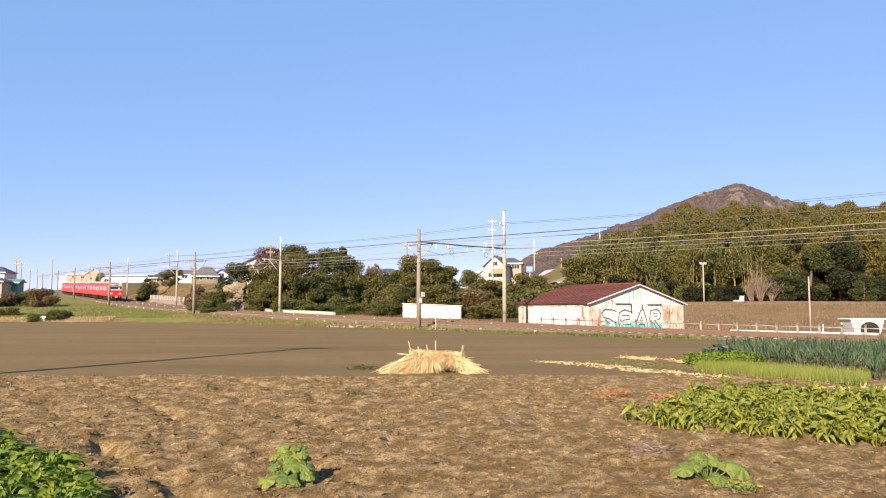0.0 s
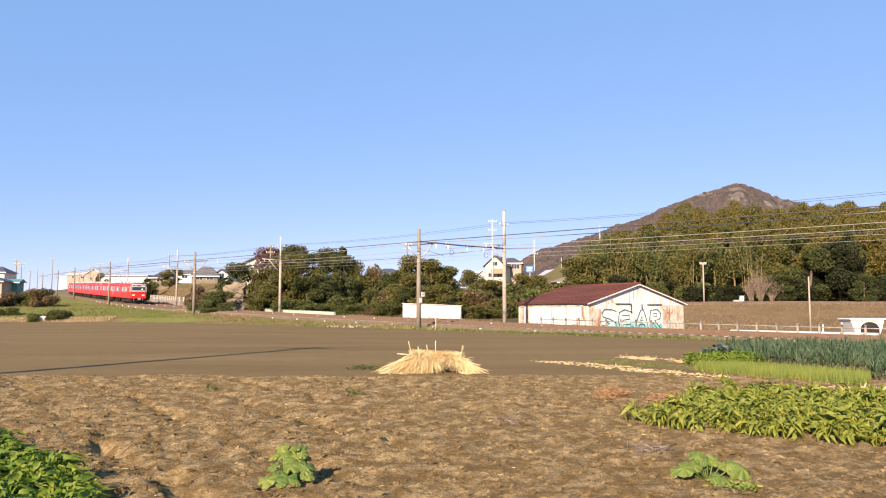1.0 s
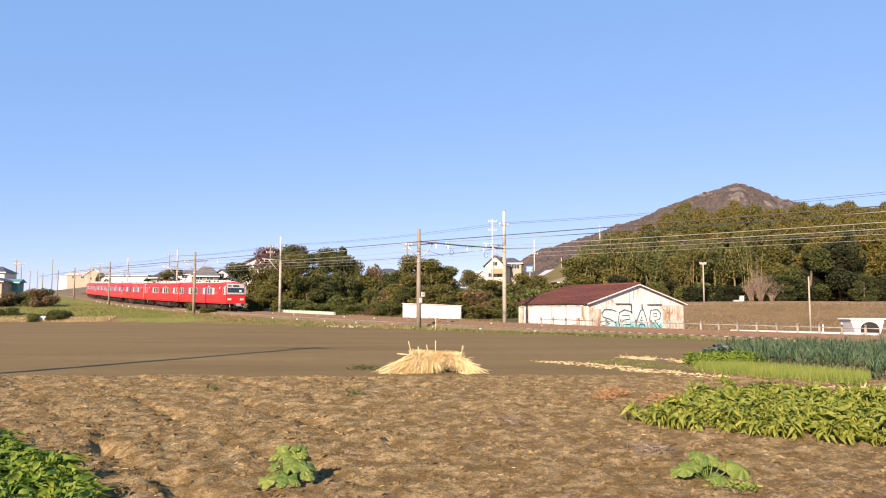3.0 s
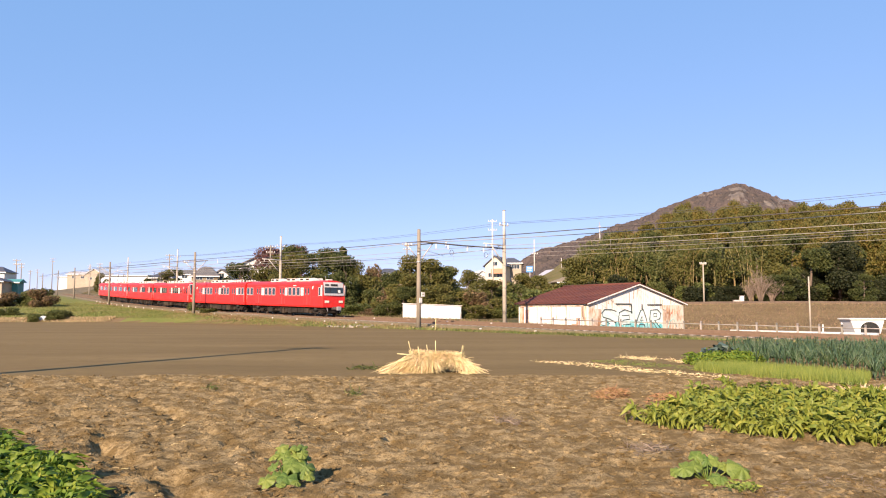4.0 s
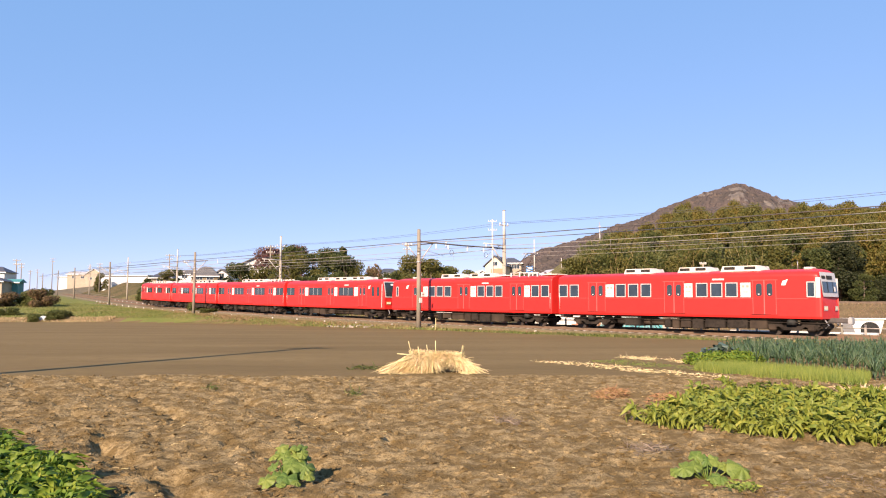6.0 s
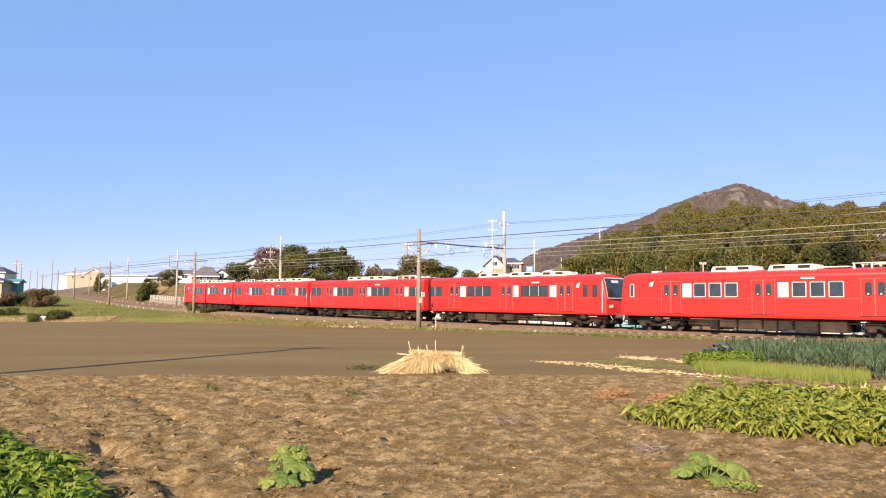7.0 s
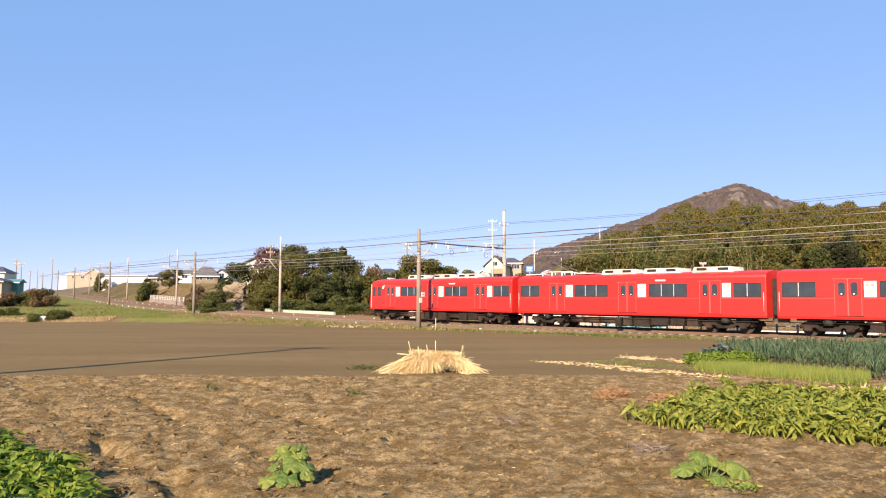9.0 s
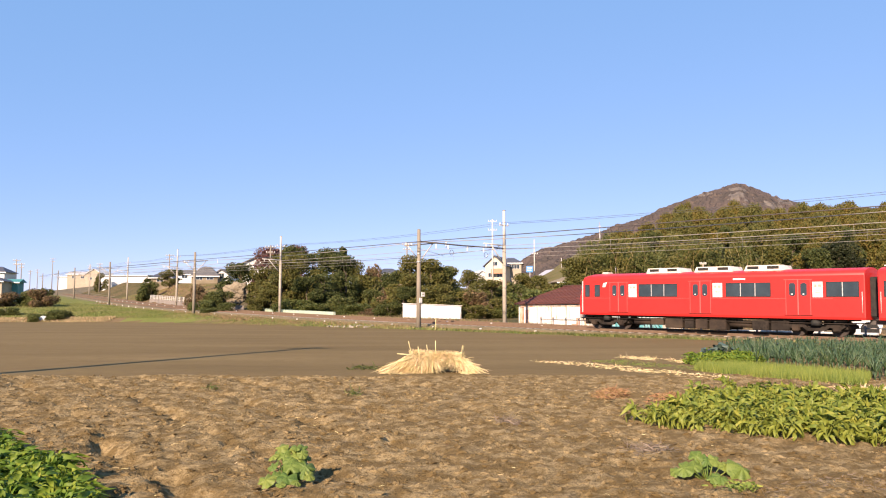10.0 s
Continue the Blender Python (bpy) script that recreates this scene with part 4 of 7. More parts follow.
def bank_kerb():
    """Dark kerb line where the dry bank meets the road under the wood."""
    v = []
    n = 24
    for i in range(n + 1):
        x = 27.0 + 40.0 * i / n
        y = 102.6 + 0.15 * math.sin(i * 0.9)
        z = gz(x, y)
        v += [(x, y, z - 0.3), (x, y, z + 0.38 + 0.03 * math.sin(i * 2.3)), (x, y + 0.3, z + 0.38), (x, y + 0.3, z - 0.3)]
    f = [(i * 4 + j, (i + 1) * 4 + j, (i + 1) * 4 + (j + 1) % 4, i * 4 + (j + 1) % 4) for i in range(n) for j in range(4)] + [(0, 1, 2, 3), (n * 4 + 3, n * 4 + 2, n * 4 + 1, n * 4)]
    tagged(new("road_kerb", mesh_np("road_kerb", v, f, mat("dark brown kerb", (0.10, 0.07, 0.05), (0.16, 0.115, 0.08), scale=0.8, rough=0.9, grain=0.65))), "dark brown kerb line along the bank's top", "kerb")


bank_kerb()


def guard_fence():
    """White railing on the block wall."""
    f = empty("guard_fence", None, "white painted railing on a grey block wall", "fence")
    bm = bx(-0.05, 0.05, -0.05, 0.05, 0.0, 0.85, bevel=0.015)
    me = bpy.data.meshes.new("railing_post")
    bm.to_mesh(me)
    bm.free()
    me.materials.append(WHITEPOST)
    last = None
    for k in range(25):
        s = -115.5 + 1.5 * k
        p = on_line(s, 8.42)
        here = Vector((p.x, p.y, gz(p.x, p.y) + 0.93))
        shared("railing_post", me, f, Matrix.Translation(here) @ Matrix.Rotation(heading(s), 4, "Z"))
        if last is not None:
            for h in (0.2, 0.5, 0.8):
                part("railing_bar", tb([last + Vector((0, 0, h)), here + Vector((0, 0, h))], 0.035, 6), WHITEPOST, f)
        last = here


guard_fence()

# ---- the painted shed ----


def build_shed():
    A = Vector((12.63, 65.0, gz(16, 70) - 0.05))
    W, L, EV, RISE = 12.25, 9.8, 2.42, 1.72
    m = Matrix.Translation(A) @ Matrix.Rotation(math.atan2(0.5308, 0.8477), 4, "Z")
    shed = empty("farm_shed", m, "white sheet metal shed with rusty red roof and spray paint", "shed")
    # gable wall along local x, side wall along local y
    bm = bmesh.new()
    prism(bm, [(0, 0), (W, 0), (W, EV), (W / 2, EV + RISE), (0, EV)], 0, 0.12)
    gable = part("gable_wall", bm, SHEDWHITE, shed, "white gable wall with spray painted letters")
    bm = bmesh.new()
    prism(bm, [(0, 0), (W, 0), (W, EV), (W / 2, EV + RISE), (0, EV)], L - 0.12, L)
    part("back_wall", bm, SHEDWHITE, shed)
    side = part("side_wall", bx(0.003, 0.12, 0.12, L - 0.12, 0, EV), SHEDWHITE, shed)
    part("side_wall", bx(W - 0.12, W - 0.003, 0.12, L - 0.12, 0, EV), SHEDRUST, shed)
    slope = math.hypot(W / 2, RISE)
    tilt = math.degrees(math.atan2(RISE, W / 2))
    for q in (0, 1):
        bm = bmesh.new()
        box(bm, -0.35, slope + 0.02, -0.25, L + 0.25, 0.0, 0.07)
        r = part("roof_slope", bm, ROOFRUST, shed, "rusted red sheet roof")
        r.matrix_basis = pose(0, 0, EV + 0.02, 0, -tilt, 0) if q == 0 else Matrix.Translation((W, L, EV + 0.02)) @ Matrix.Rotation(math.pi, 4, "Z") @ pose(0, 0, 0, 0, -tilt, 0)
        for k in range(17):
            y = -0.2 + k * (L + 0.4) / 16
            part("roof_rib", bx(-0.34, slope, y - 0.025, y + 0.025, 0.07, 0.11), ROOFRUST, r)
        for x in (1.8, 3.9):
            part("roof_lap", bx(x - 0.02, x + 0.02, -0.24, L + 0.24, 0.07, 0.085), ROOFRUST, r)
    part("ridge_cap", tb([(W / 2, -0.27, EV + RISE + 0.1), (W / 2, L + 0.27, EV + RISE + 0.1)], 0.11, 8), ROOFRUST, shed)
    for q in (0, 1):
        bm = bmesh.new()
        x0, x1 = (-0.3, W / 2) if q == 0 else (W / 2, W + 0.3)
        z0, z1 = (EV - 0.09, EV + RISE) if q == 0 else (EV + RISE, EV - 0.09)
        prism(bm, [(x0, z0 - 0.06), (x1, z1 - 0.06), (x1, z1 + 0.04), (x0, z0 + 0.04)], -0.29, -0.25)
        part("barge_board", bm, SHEDWHITE, shed)
    # corrugation ribs on the walls
    for k in range(1, 40):
        x = k * W / 40
        h = EV + RISE * (1 - abs(x - W / 2) / (W / 2)) - 0.12
        part("wall_rib", bx(x - 0.02, x + 0.02, -0.022, 0.0, 0.05, h), SHEDWHITE, gable)
    for k in range(1, 24):
        y = 0.2 + k * (L - 0.4) / 24
        part("wall_rib", bx(-0.02, 0.004, y - 0.02, y + 0.02, 0.05, EV - 0.1), SHEDWHITE, side)
    # rusted corner sheets and stains
    for x0, x1, z1, mt in ((0.0, 0.75, EV - 0.02, SHEDRUST), (9.2, 12.2, EV - 0.15, SHEDRUST), (0.75, 1.5, 1.9, SHEDRUST)):
        part("rusted_sheet", bx(x0, x1, -0.034, -0.024, 0.02, z1), mt, gable)
    for y0, y1 in ((0.1, 0.55), (8.7, 9.6)):
        part("rusted_sheet", bx(-0.034, -0.024, y0, y1, 0.02, EV - 0.05), SHEDRUST, side)
    part("door_track", bx(-0.14, -0.03, 0.5, 9.3, EV - 0.3, EV - 0.2), SHEDRUST, side)
    for k in range(4):
        y0 = 0.7 + k * 2.05
        dr = part("sliding_door", bx(-0.1, -0.04, y0, y0 + 1.98, 0.05, EV - 0.3), SHEDWHITE, side, "white sliding door with rust streaks")
        part("door_edge", bx(-0.115, -0.1, y0, y0 + 0.06, 0.05, EV - 0.32), SHEDRUST, dr)
    for y0, z0, w, h in ((0.9, 0.2, 0.5, 0.9), (8.1, 0.3, 0.5, 1.5), (1.2, 0.1, 0.8, 0.5)):
        part("paint_splash", bx(-0.125, -0.116, y0, y0 + w, z0, z0 + h), SPRAYRED, side)
    rs = random.Random(21)
    for k in range(26):
        x = rs.uniform(0.3, 11.9)
        h = rs.uniform(0.3, 1.3)
        top = EV + RISE * (1 - abs(x - W / 2) / (W / 2)) - rs.uniform(0.12, 0.5)
        part("rust_streak", bx(x - 0.03, x + rs.uniform(0.0, 0.05), -0.028, -0.023, top - h, top), SHEDRUST, gable)
    for k in range(16):
        y = rs.uniform(0.4, 9.3)
        part("rust_streak", bx(-0.124, -0.117, y, y + rs.uniform(0.03, 0.09), EV - 0.3 - rs.uniform(0.3, 1.2), EV - 0.32), SHEDRUST, side)
    # sprayed shapes: outlined blocks
    def stroke(pts, r=0.055, mt=SPRAYBLACK, y=-0.045):
        part("spray_stroke", tb([(x, y, z) for x, z in pts], r, 5), mt, gable)

    def patch(pts, mt, y0=-0.044, y1=-0.036):
        bm = bmesh.new()
        prism(bm, pts, y0, y1)
        part("spray_patch", bm, mt, gable)
    for x0, w in ((1.45, 2.2), (3.5, 2.1), (5.55, 1.9), (7.4, 1.9)):
        patch([(x0, 0.05), (x0 + w, 0.05), (x0 + w, 1.75), (x0 + 0.15, 1.8)], SPRAYMINT)
    rnd = random.Random(8)
    for x0 in np.arange(1.2, 9.0, 0.62):
        h = rnd.uniform(0.45, 1.0)
        patch([(x0, 0.03), (x0 + 0.6, 0.03), (x0 + 0.62, h * 0.8), (x0 + 0.3, h), (x0 + 0.05, h * 0.7)], SPRAYTEAL, -0.05, -0.0445)
    # first figure: a double curl
    stroke([(3.3, 1.7), (2.7, 1.85), (1.9, 1.85), (1.55, 1.55), (1.7, 1.2), (2.5, 1.0), (3.2, 0.7), (3.35, 0.25), (2.6, 0.1), (1.6, 0.15)])
    stroke([(1.4, 0.75), (1.9, 0.85), (2.5, 0.6), (2.1, 0.45), (1.5, 0.5)], 0.045)
    # second: a box frame with a bar
    stroke([(5.3, 1.6), (4.4, 1.85), (3.7, 1.6), (3.55, 0.9), (3.75, 0.2), (4.5, 0.1), (5.4, 0.3)])
    stroke([(4.0, 1.3), (4.9, 1.35), (5.0, 1.0), (4.1, 0.9), (4.1, 0.5), (5.1, 0.55)], 0.045)
    stroke([(3.3, 2.35), (5.2, 2.35), (5.25, 1.5)], 0.07)
    # third: a peak
    stroke([(5.65, 0.1), (5.9, 0.9), (6.4, 1.8), (6.75, 1.85), (7.15, 0.9), (7.35, 0.1), (6.95, 0.1), (6.8, 0.5), (6.2, 0.5), (6.05, 0.1), (5.65, 0.1)])
    stroke([(6.35, 0.85), (6.55, 1.25), (6.7, 0.85), (6.35, 0.85)], 0.04)
    # fourth: a loop with a leg
    stroke([(7.6, 0.1), (7.55, 1.0), (7.7, 1.8), (8.6, 1.85), (9.05, 1.5), (8.9, 1.0), (8.2, 0.85), (9.0, 0.1), (8.5, 0.1), (7.95, 0.7), (7.95, 0.1), (7.6, 0.1)])
    stroke([(8.1, 1.5), (8.5, 1.5), (8.5, 1.2), (8.1, 1.2), (8.1, 1.5)], 0.04)
    stroke([(7.3, 2.3), (9.2, 2.3)], 0.06)
    stroke([(6.6, 2.35), (6.6, 1.9)], 0.05)
    for k in range(9):
        x = 9.5 + 0.27 * k
        z = rnd.uniform(1.2, 1.6)
        stroke([(x, z), (x + rnd.uniform(-0.1, 0.2), z + 0.35), (x + 0.2, z + rnd.uniform(0.1, 0.6))], 0.025, SPRAYRED)
    stroke([(10.0, 0.1), (10.3, 0.8), (10.8, 1.0), (11.2, 0.2)], 0.035, SPRAYTEAL)
    return shed


build_shed()

# ---- white store building beyond the track ----


def build_store():
    Y = 88.0
    x0, x1 = -4.74, 2.14
    z = gz((x0 + x1) / 2, Y) - 0.2
    w = x1 - x0
    st = empty("store_building", Matrix.Translation((x0, Y, z)), "low white windowless store with a flat grey roof", "building")
    hl, hr = 2.30 - z, 2.03 - z
    bm = bmesh.new()
    prism(bm, [(0, 0), (w, 0), (w, hr), (0, hl)], 0, 4.0)
    wall = part("wall", bm, WHITEWALL, st)
    for k in range(1, 8):
        part("panel_joint", bx(k * w / 8 - 0.015, k * w / 8 + 0.015, -0.012, 0.0, 0.05, hr - 0.02), ALU, wall)
    bm = bmesh.new()
    prism(bm, [(-0.1, hl), (w + 0.1, hr), (w + 0.1, hr + 0.07), (-0.1, hl + 0.09)], -0.12, 4.1)
    part("roof", bm, ALU, st)
    part("downpipe", tb([(w - 0.1, -0.06, 0.1), (w - 0.1, -0.06, hr)], 0.04, 6), ALU, st)


build_store()

# ---- flared white culvert head and posts on the flat ----


def build_culvert():
    Y = 57.0
    x0, x1 = 31.06, 33.65
    w = x1 - x0
    z = gz(x0 + w / 2, Y)
    c = empty("culvert_head", Matrix.Translation((x0, Y, z)), "flared white concrete culvert head with dark opening", "culvert")
    top = 0.80 - z
    bm = bmesh.new()
    outer = [(0.45, -0.3), (w - 0.45, -0.3), (w, top), (0, top)]
    prism(bm, outer, 0.0, 1.6)
    part("block", bm, WHITEWALL, c)
    part("coping", bx(-0.12, w + 0.12, -0.12, 1.7, top, top + 0.12, bevel=0.03), WHITEPOST, c)
    # Dark slab set in the block draws the shaded hollow; no hole is cut.
    bm = bmesh.new()
    cx, r = w * 0.56, 0.72
    arch = [(cx - r, 0.02), (cx + r, 0.02)] + [(cx + r * math.cos(t), 0.35 + 0.55 * math.sin(t)) for t in np.linspace(0, math.pi, 12)]
    prism(bm, arch, -0.01, 0.2)
    part("opening", bm, BLACKGREY, c, "dark arched slab drawn as the shaded opening")


build_culvert()


def plain_pole(x, y, top, r, material, label, arms=()):
    z = gz(x, y)
    p = empty("utility_pole", Matrix.Translation((x, y, z)), label, "pole", "utility poles")
    h = top - z
    part("shaft", tb([(0, 0, -0.3), (0, 0, h)], [r, r * 0.7], 10), material, p)
    for dz, half in arms:
        part("crossarm", bx(-half, half, -0.05, 0.05, h - dz - 0.05, h - dz + 0.05), material, p)
        for q in (-0.9, -0.35, 0.35, 0.9):
            part("insulator", tb([(q * half, 0, h - dz + 0.05), (q * half, 0, h - dz + 0.28)], [0.09, 0.05], 8), INSULATOR, p)
    return p


plain_pole(36.03, 103.0, 8.07, 0.12, FARPOLE, "grey concrete utility pole on the dry bank", ((0.15, 0.45),))
plain_pole(27.99, 57.0, 4.10, 0.075, FARPOLE, "slim grey post standing behind the fence")
plain_pole(29.30, 55.0, 0.62, 0.07, WHITEPOST, "short white post behind the fence")
plain_pole(27.92, 55.0, 0.50, 0.07, WHITEPOST, "short white post behind the fence")
plain_pole(10.02, 150.0, 19.94, 0.2, PALEPOLE, "pale steel utility pole with insulator arms", ((0.4, 0.9), (2.2, 0.9)))
plain_pole(22.13, 180.0, 18.71, 0.16, PALEPOLE, "pale lamp and sign pole by the hill", ((3.5, 0.9),))
plain_pole(35.06, 220.0, 17.03, 0.15, PALEPOLE, "slim pale mast on the hill")
plain_pole(69.87, 330.0, 40.82, 0.25, STEEL, "thin steel mast above the trees", ((2.0, 0.7), (5.0, 0.7)))
for px, y, top in ((-147.03, 280.0, 21.26), (-109.00, 190.0, 14.62), (-130.38, 230.0, 16.16), (-156.76, 330.0, 21.53), (-179.80, 330.0, 19.78), (-166.41, 300.0, 17.66), (-110.73, 240.0, 16.80), (-69.93, 190.0, 15.92), (-31.35, 135.0, 13.38), (-7.28, 150.0, 15.16)):
    plain_pole(px, y, top, 0.17, CONCRETE, "distant concrete utility pole with crossarms", ((0.4, 1.0), (1.4, 0.8)))
sx, sy = 20.80, 178.0
sg = empty("road_sign", Matrix.Translation((sx, sy, gz(sx, sy))), "blue road sign board on a grey post", "sign")
sh = 11.23 - gz(sx, sy)
part("post", tb([(0, 0, -0.3), (0, 0, sh + 0.9)], 0.09, 8), STEEL, sg)
part("board", bx(-0.9, 0.7, -0.12, -0.09, sh - 0.6, sh + 0.9), BLUESIGN, sg)
part("print_bar", bx(-0.7, 0.5, -0.13, -0.12, sh + 0.35, sh + 0.6), POSTER, sg)
part("print_bar", bx(-0.7, 0.3, -0.13, -0.12, sh - 0.25, sh), POSTER, sg)
for px, w, h in ((42.23, 0.5, 1.15), (41.51, 0.9, 0.55)):
    cab = empty("roadside_cabinet", Matrix.Translation((px, 105.5, gz(px, 105.5))), "small white utility cabinet on the bank", "cabinet")
    part("case", bx(-w / 2, w / 2, -0.25, 0.25, -0.1, h, bevel=0.04), WHITEPOST, cab)
    part("roof", bx(-w / 2 - 0.05, w / 2 + 0.05, -0.3, 0.3, h, h + 0.06), ALU, cab)

# ---- houses on the rise ----


def house(x, y, w, d, base, eave, ridge, turn, wall_mat, roof_mat, label, hip=False, wins=((0.25, 0.3), (0.7, 0.3), (0.25, 0.72), (0.7, 0.72)), gable_front=False):
    """A house; the front faces -y. base, eave and ridge are heights over the datum."""
    h = empty("house", Matrix.Translation((x, y, base)) @ Matrix.Rotation(radians(turn), 4, "Z"), label, "house", "houses on the rise")
    ev, rg = eave - base, ridge - base
    hw = w / 2
    if gable_front:
        bm = bmesh.new()
        prism(bm, [(-hw, -2.0), (hw, -2.0), (hw, ev), (0, rg), (-hw, ev)], 0, d)
        wl = part("wall", bm, wall_mat, h)
        t = math.atan2(rg - ev, hw)
        for q in (-1, 1):
            bm = bmesh.new()
            e = 0.5
            pts = [(0, rg + 0.05), (q * (hw + e), ev - e * math.tan(t) + 0.05), (q * (hw + e), ev - e * math.tan(t) + 0.25), (0, rg + 0.27)]
            prism(bm, pts if q < 0 else pts[::-1], -0.5, d + 0.5)
            part("roof", bm, roof_mat, h)
    else:
        wl = part("wall", bx(-hw, hw, 0, d, -2.0, ev), wall_mat, h)
        bm = bmesh.new()
        k = d / 2 if hip else 0.0
        k = min(k, hw * 0.8)
        v = [bm.verts.new(p) for p in ((-hw - 0.5, -0.5, ev), (hw + 0.5, -0.5, ev), (hw + 0.5, d + 0.5, ev), (-hw - 0.5, d + 0.5, ev), (-hw - 0.5 + k * 1.1, d / 2, rg), (hw + 0.5 - k * 1.1, d / 2, rg))]
        for q in ((0, 1, 5, 4), (1, 2, 5), (2, 3, 4, 5), (3, 0, 4), (3, 2, 1, 0)):
            bm.faces.new([v[i] for i in q])
        part("roof", bm, roof_mat, h)
        part("eaves_board", bx(-hw - 0.5, hw + 0.5, -0.52, -0.48, ev - 0.18, ev + 0.04), WHITEWALL, h)
    for u, q in wins:
        cx, cz = -hw + u * w, q * ev
        win = part("window", bx(cx - 0.75, cx + 0.75, -0.06, 0.02, cz - 0.6, cz + 0.55), ALU, h)
        for s in (-1, 1):
            part("pane", bx(cx + (-0.68 if s < 0 else 0.03), cx + (-0.03 if s < 0 else 0.68), -0.075, -0.055, cz - 0.53, cz + 0.48), GLASS, win)
    return h


main = house(13.26, 190.0, 5.2, 8.0, 8.6, 13.03, 15.34, -20, CREAMWALL, ROOFTILE, "cream two-storey house with dark gable roof", wins=((0.3, 0.45), (0.75, 0.45), (0.5, 1.1)), gable_front=True)
wing = house(17.52, 194.0, 5.8, 8.0, 8.6, 13.87, 15.49, -8, BEIGEWALL, ROOFTILE, "beige two-storey house wing with dark hipped roof", hip=True, wins=((0.55, 0.82), (0.8, 0.82), (0.4, 0.3)))
bal = empty("balcony", Matrix.Translation((13.77, 188.4, 10.82)) @ Matrix.Rotation(radians(-20), 4, "Z"), "ochre clad balcony parapet of a cream house", "balcony")
part("parapet", bx(-1.6, 1.7, -0.3, 0.9, 0.0, 1.3), TANWALL, bal)
part("coping", bx(-1.65, 1.75, -0.34, 0.94, 1.3, 1.36), WHITEWALL, bal)
house(10.73, 205.0, 5.5, 7.0, 8.8, 10.52, 12.39, 10, WHITEWALL, WHITEWALL, "small white outbuilding with a white roof", wins=((0.4, 0.5),), gable_front=True)
house(37.56, 250.0, 6.0, 7.0, 9.0, 13.45, 15.16, 15, WHITEWALL, ALU, "small distant white house with pale roof", wins=((0.4, 0.6),), gable_front=True)
house(34.0, 240.0, 3.6, 5.0, 8.6, 11.5, 12.3, 0, BEIGEWALL, ROOFTILE, "distant low house with a dark roof", wins=((0.5, 0.6),))
house(22.15, 128.0, 4.8, 4.0, 4.0, 6.36, 7.33, 12, WALLSTONE, WALLSTONE, "small weathered hut above the shed", hip=True, wins=())
house(-52.84, 165.0, 5.6, 6.0, 8.0, 9.14, 11.39, 10, WALLSTONE, ROOFGREY, "house with a grey tiled roof", hip=True, wins=((0.3, 0.75), (0.7, 0.75)))
house(-50.57, 170.0, 3.6, 5.0, 8.4, 9.77, 10.73, -20, WHITEWALL, ROOFGREY, "white house with a grey tiled roof", hip=False, wins=((0.5, 0.8),), gable_front=True)
house(-65.46, 190.0, 4.5, 6.0, 8.6, 10.73, 12.03, 0, WHITEWALL, ROOFGREY, "pale house with a grey gable roof", wins=((0.4, 0.8),), gable_front=False)
house(-66.00, 175.0, 5.0, 7.0, 8.2, 9.20, 10.80, 10, WALLSTONE, ROOFTILE, "low house with a dark roof", wins=((0.4, 0.6),), hip=True)
house(-106.62, 250.0, 17.0, 10.0, 8.5, 13.26, 13.64, 2, WHITEWALL, ALU, "long white flat-roofed factory building", wins=())
house(-164.22, 335.0, 9.5, 9.0, 11.5, 17.77, 19.29, 5, BEIGEWALL, ALU, "beige walled house with pale roof", wins=((0.3, 0.8), (0.7, 0.8)))
house(-154.76, 330.0, 8.0, 9.0, 11.5, 17.53, 19.78, -5, BEIGEWALL, WHITEWALL, "beige house with a pale gable roof", gable_front=True, wins=((0.3, 0.7), (0.7, 0.7)))
house(-175.93, 345.0, 4.0, 7.0, 11.5, 16.95, 17.73, 0, WHITEWALL, WHITEWALL, "small white box house", wins=())
house(-99.92, 165.0, 5.0, 6.0, 3.0, 10.01, 11.39, 8, WHITEWALL, ROOFTILE, "white two-storey house with a dark hipped roof", hip=True, wins=((0.25, 0.75), (0.6, 0.75), (0.25, 0.4), (0.6, 0.4)))
house(-91.52, 150.0, 5.0, 6.0, 3.0, 7.42, 8.33, 8, BEIGEWALL, ROOFTILE, "low house with a dark tiled roof", hip=True, wins=((0.5, 0.6),))
house(-89.63, 155.0, 2.2, 3.0, 3.0, 7.38, 8.09, 8, TEALPAINT, TEALPAINT, "teal sheet metal lean-to", wins=())
house(-12.13, 170.0, 7.0, 8.0, 8.8, 9.76, 11.30, 10, BEIGEWALL, ROOFTILE, "house with a dark blue tiled roof behind trees", hip=True, wins=((0.4, 0.8),))
house(-37.45, 150.0, 6.0, 7.0, 8.0, 10.83, 12.31, 12, WHITEWALL, ROOFGREY, "white house half hidden by trees", gable_front=True, wins=((0.5, 0.85),))

# ---- the wooded mountain behind ----


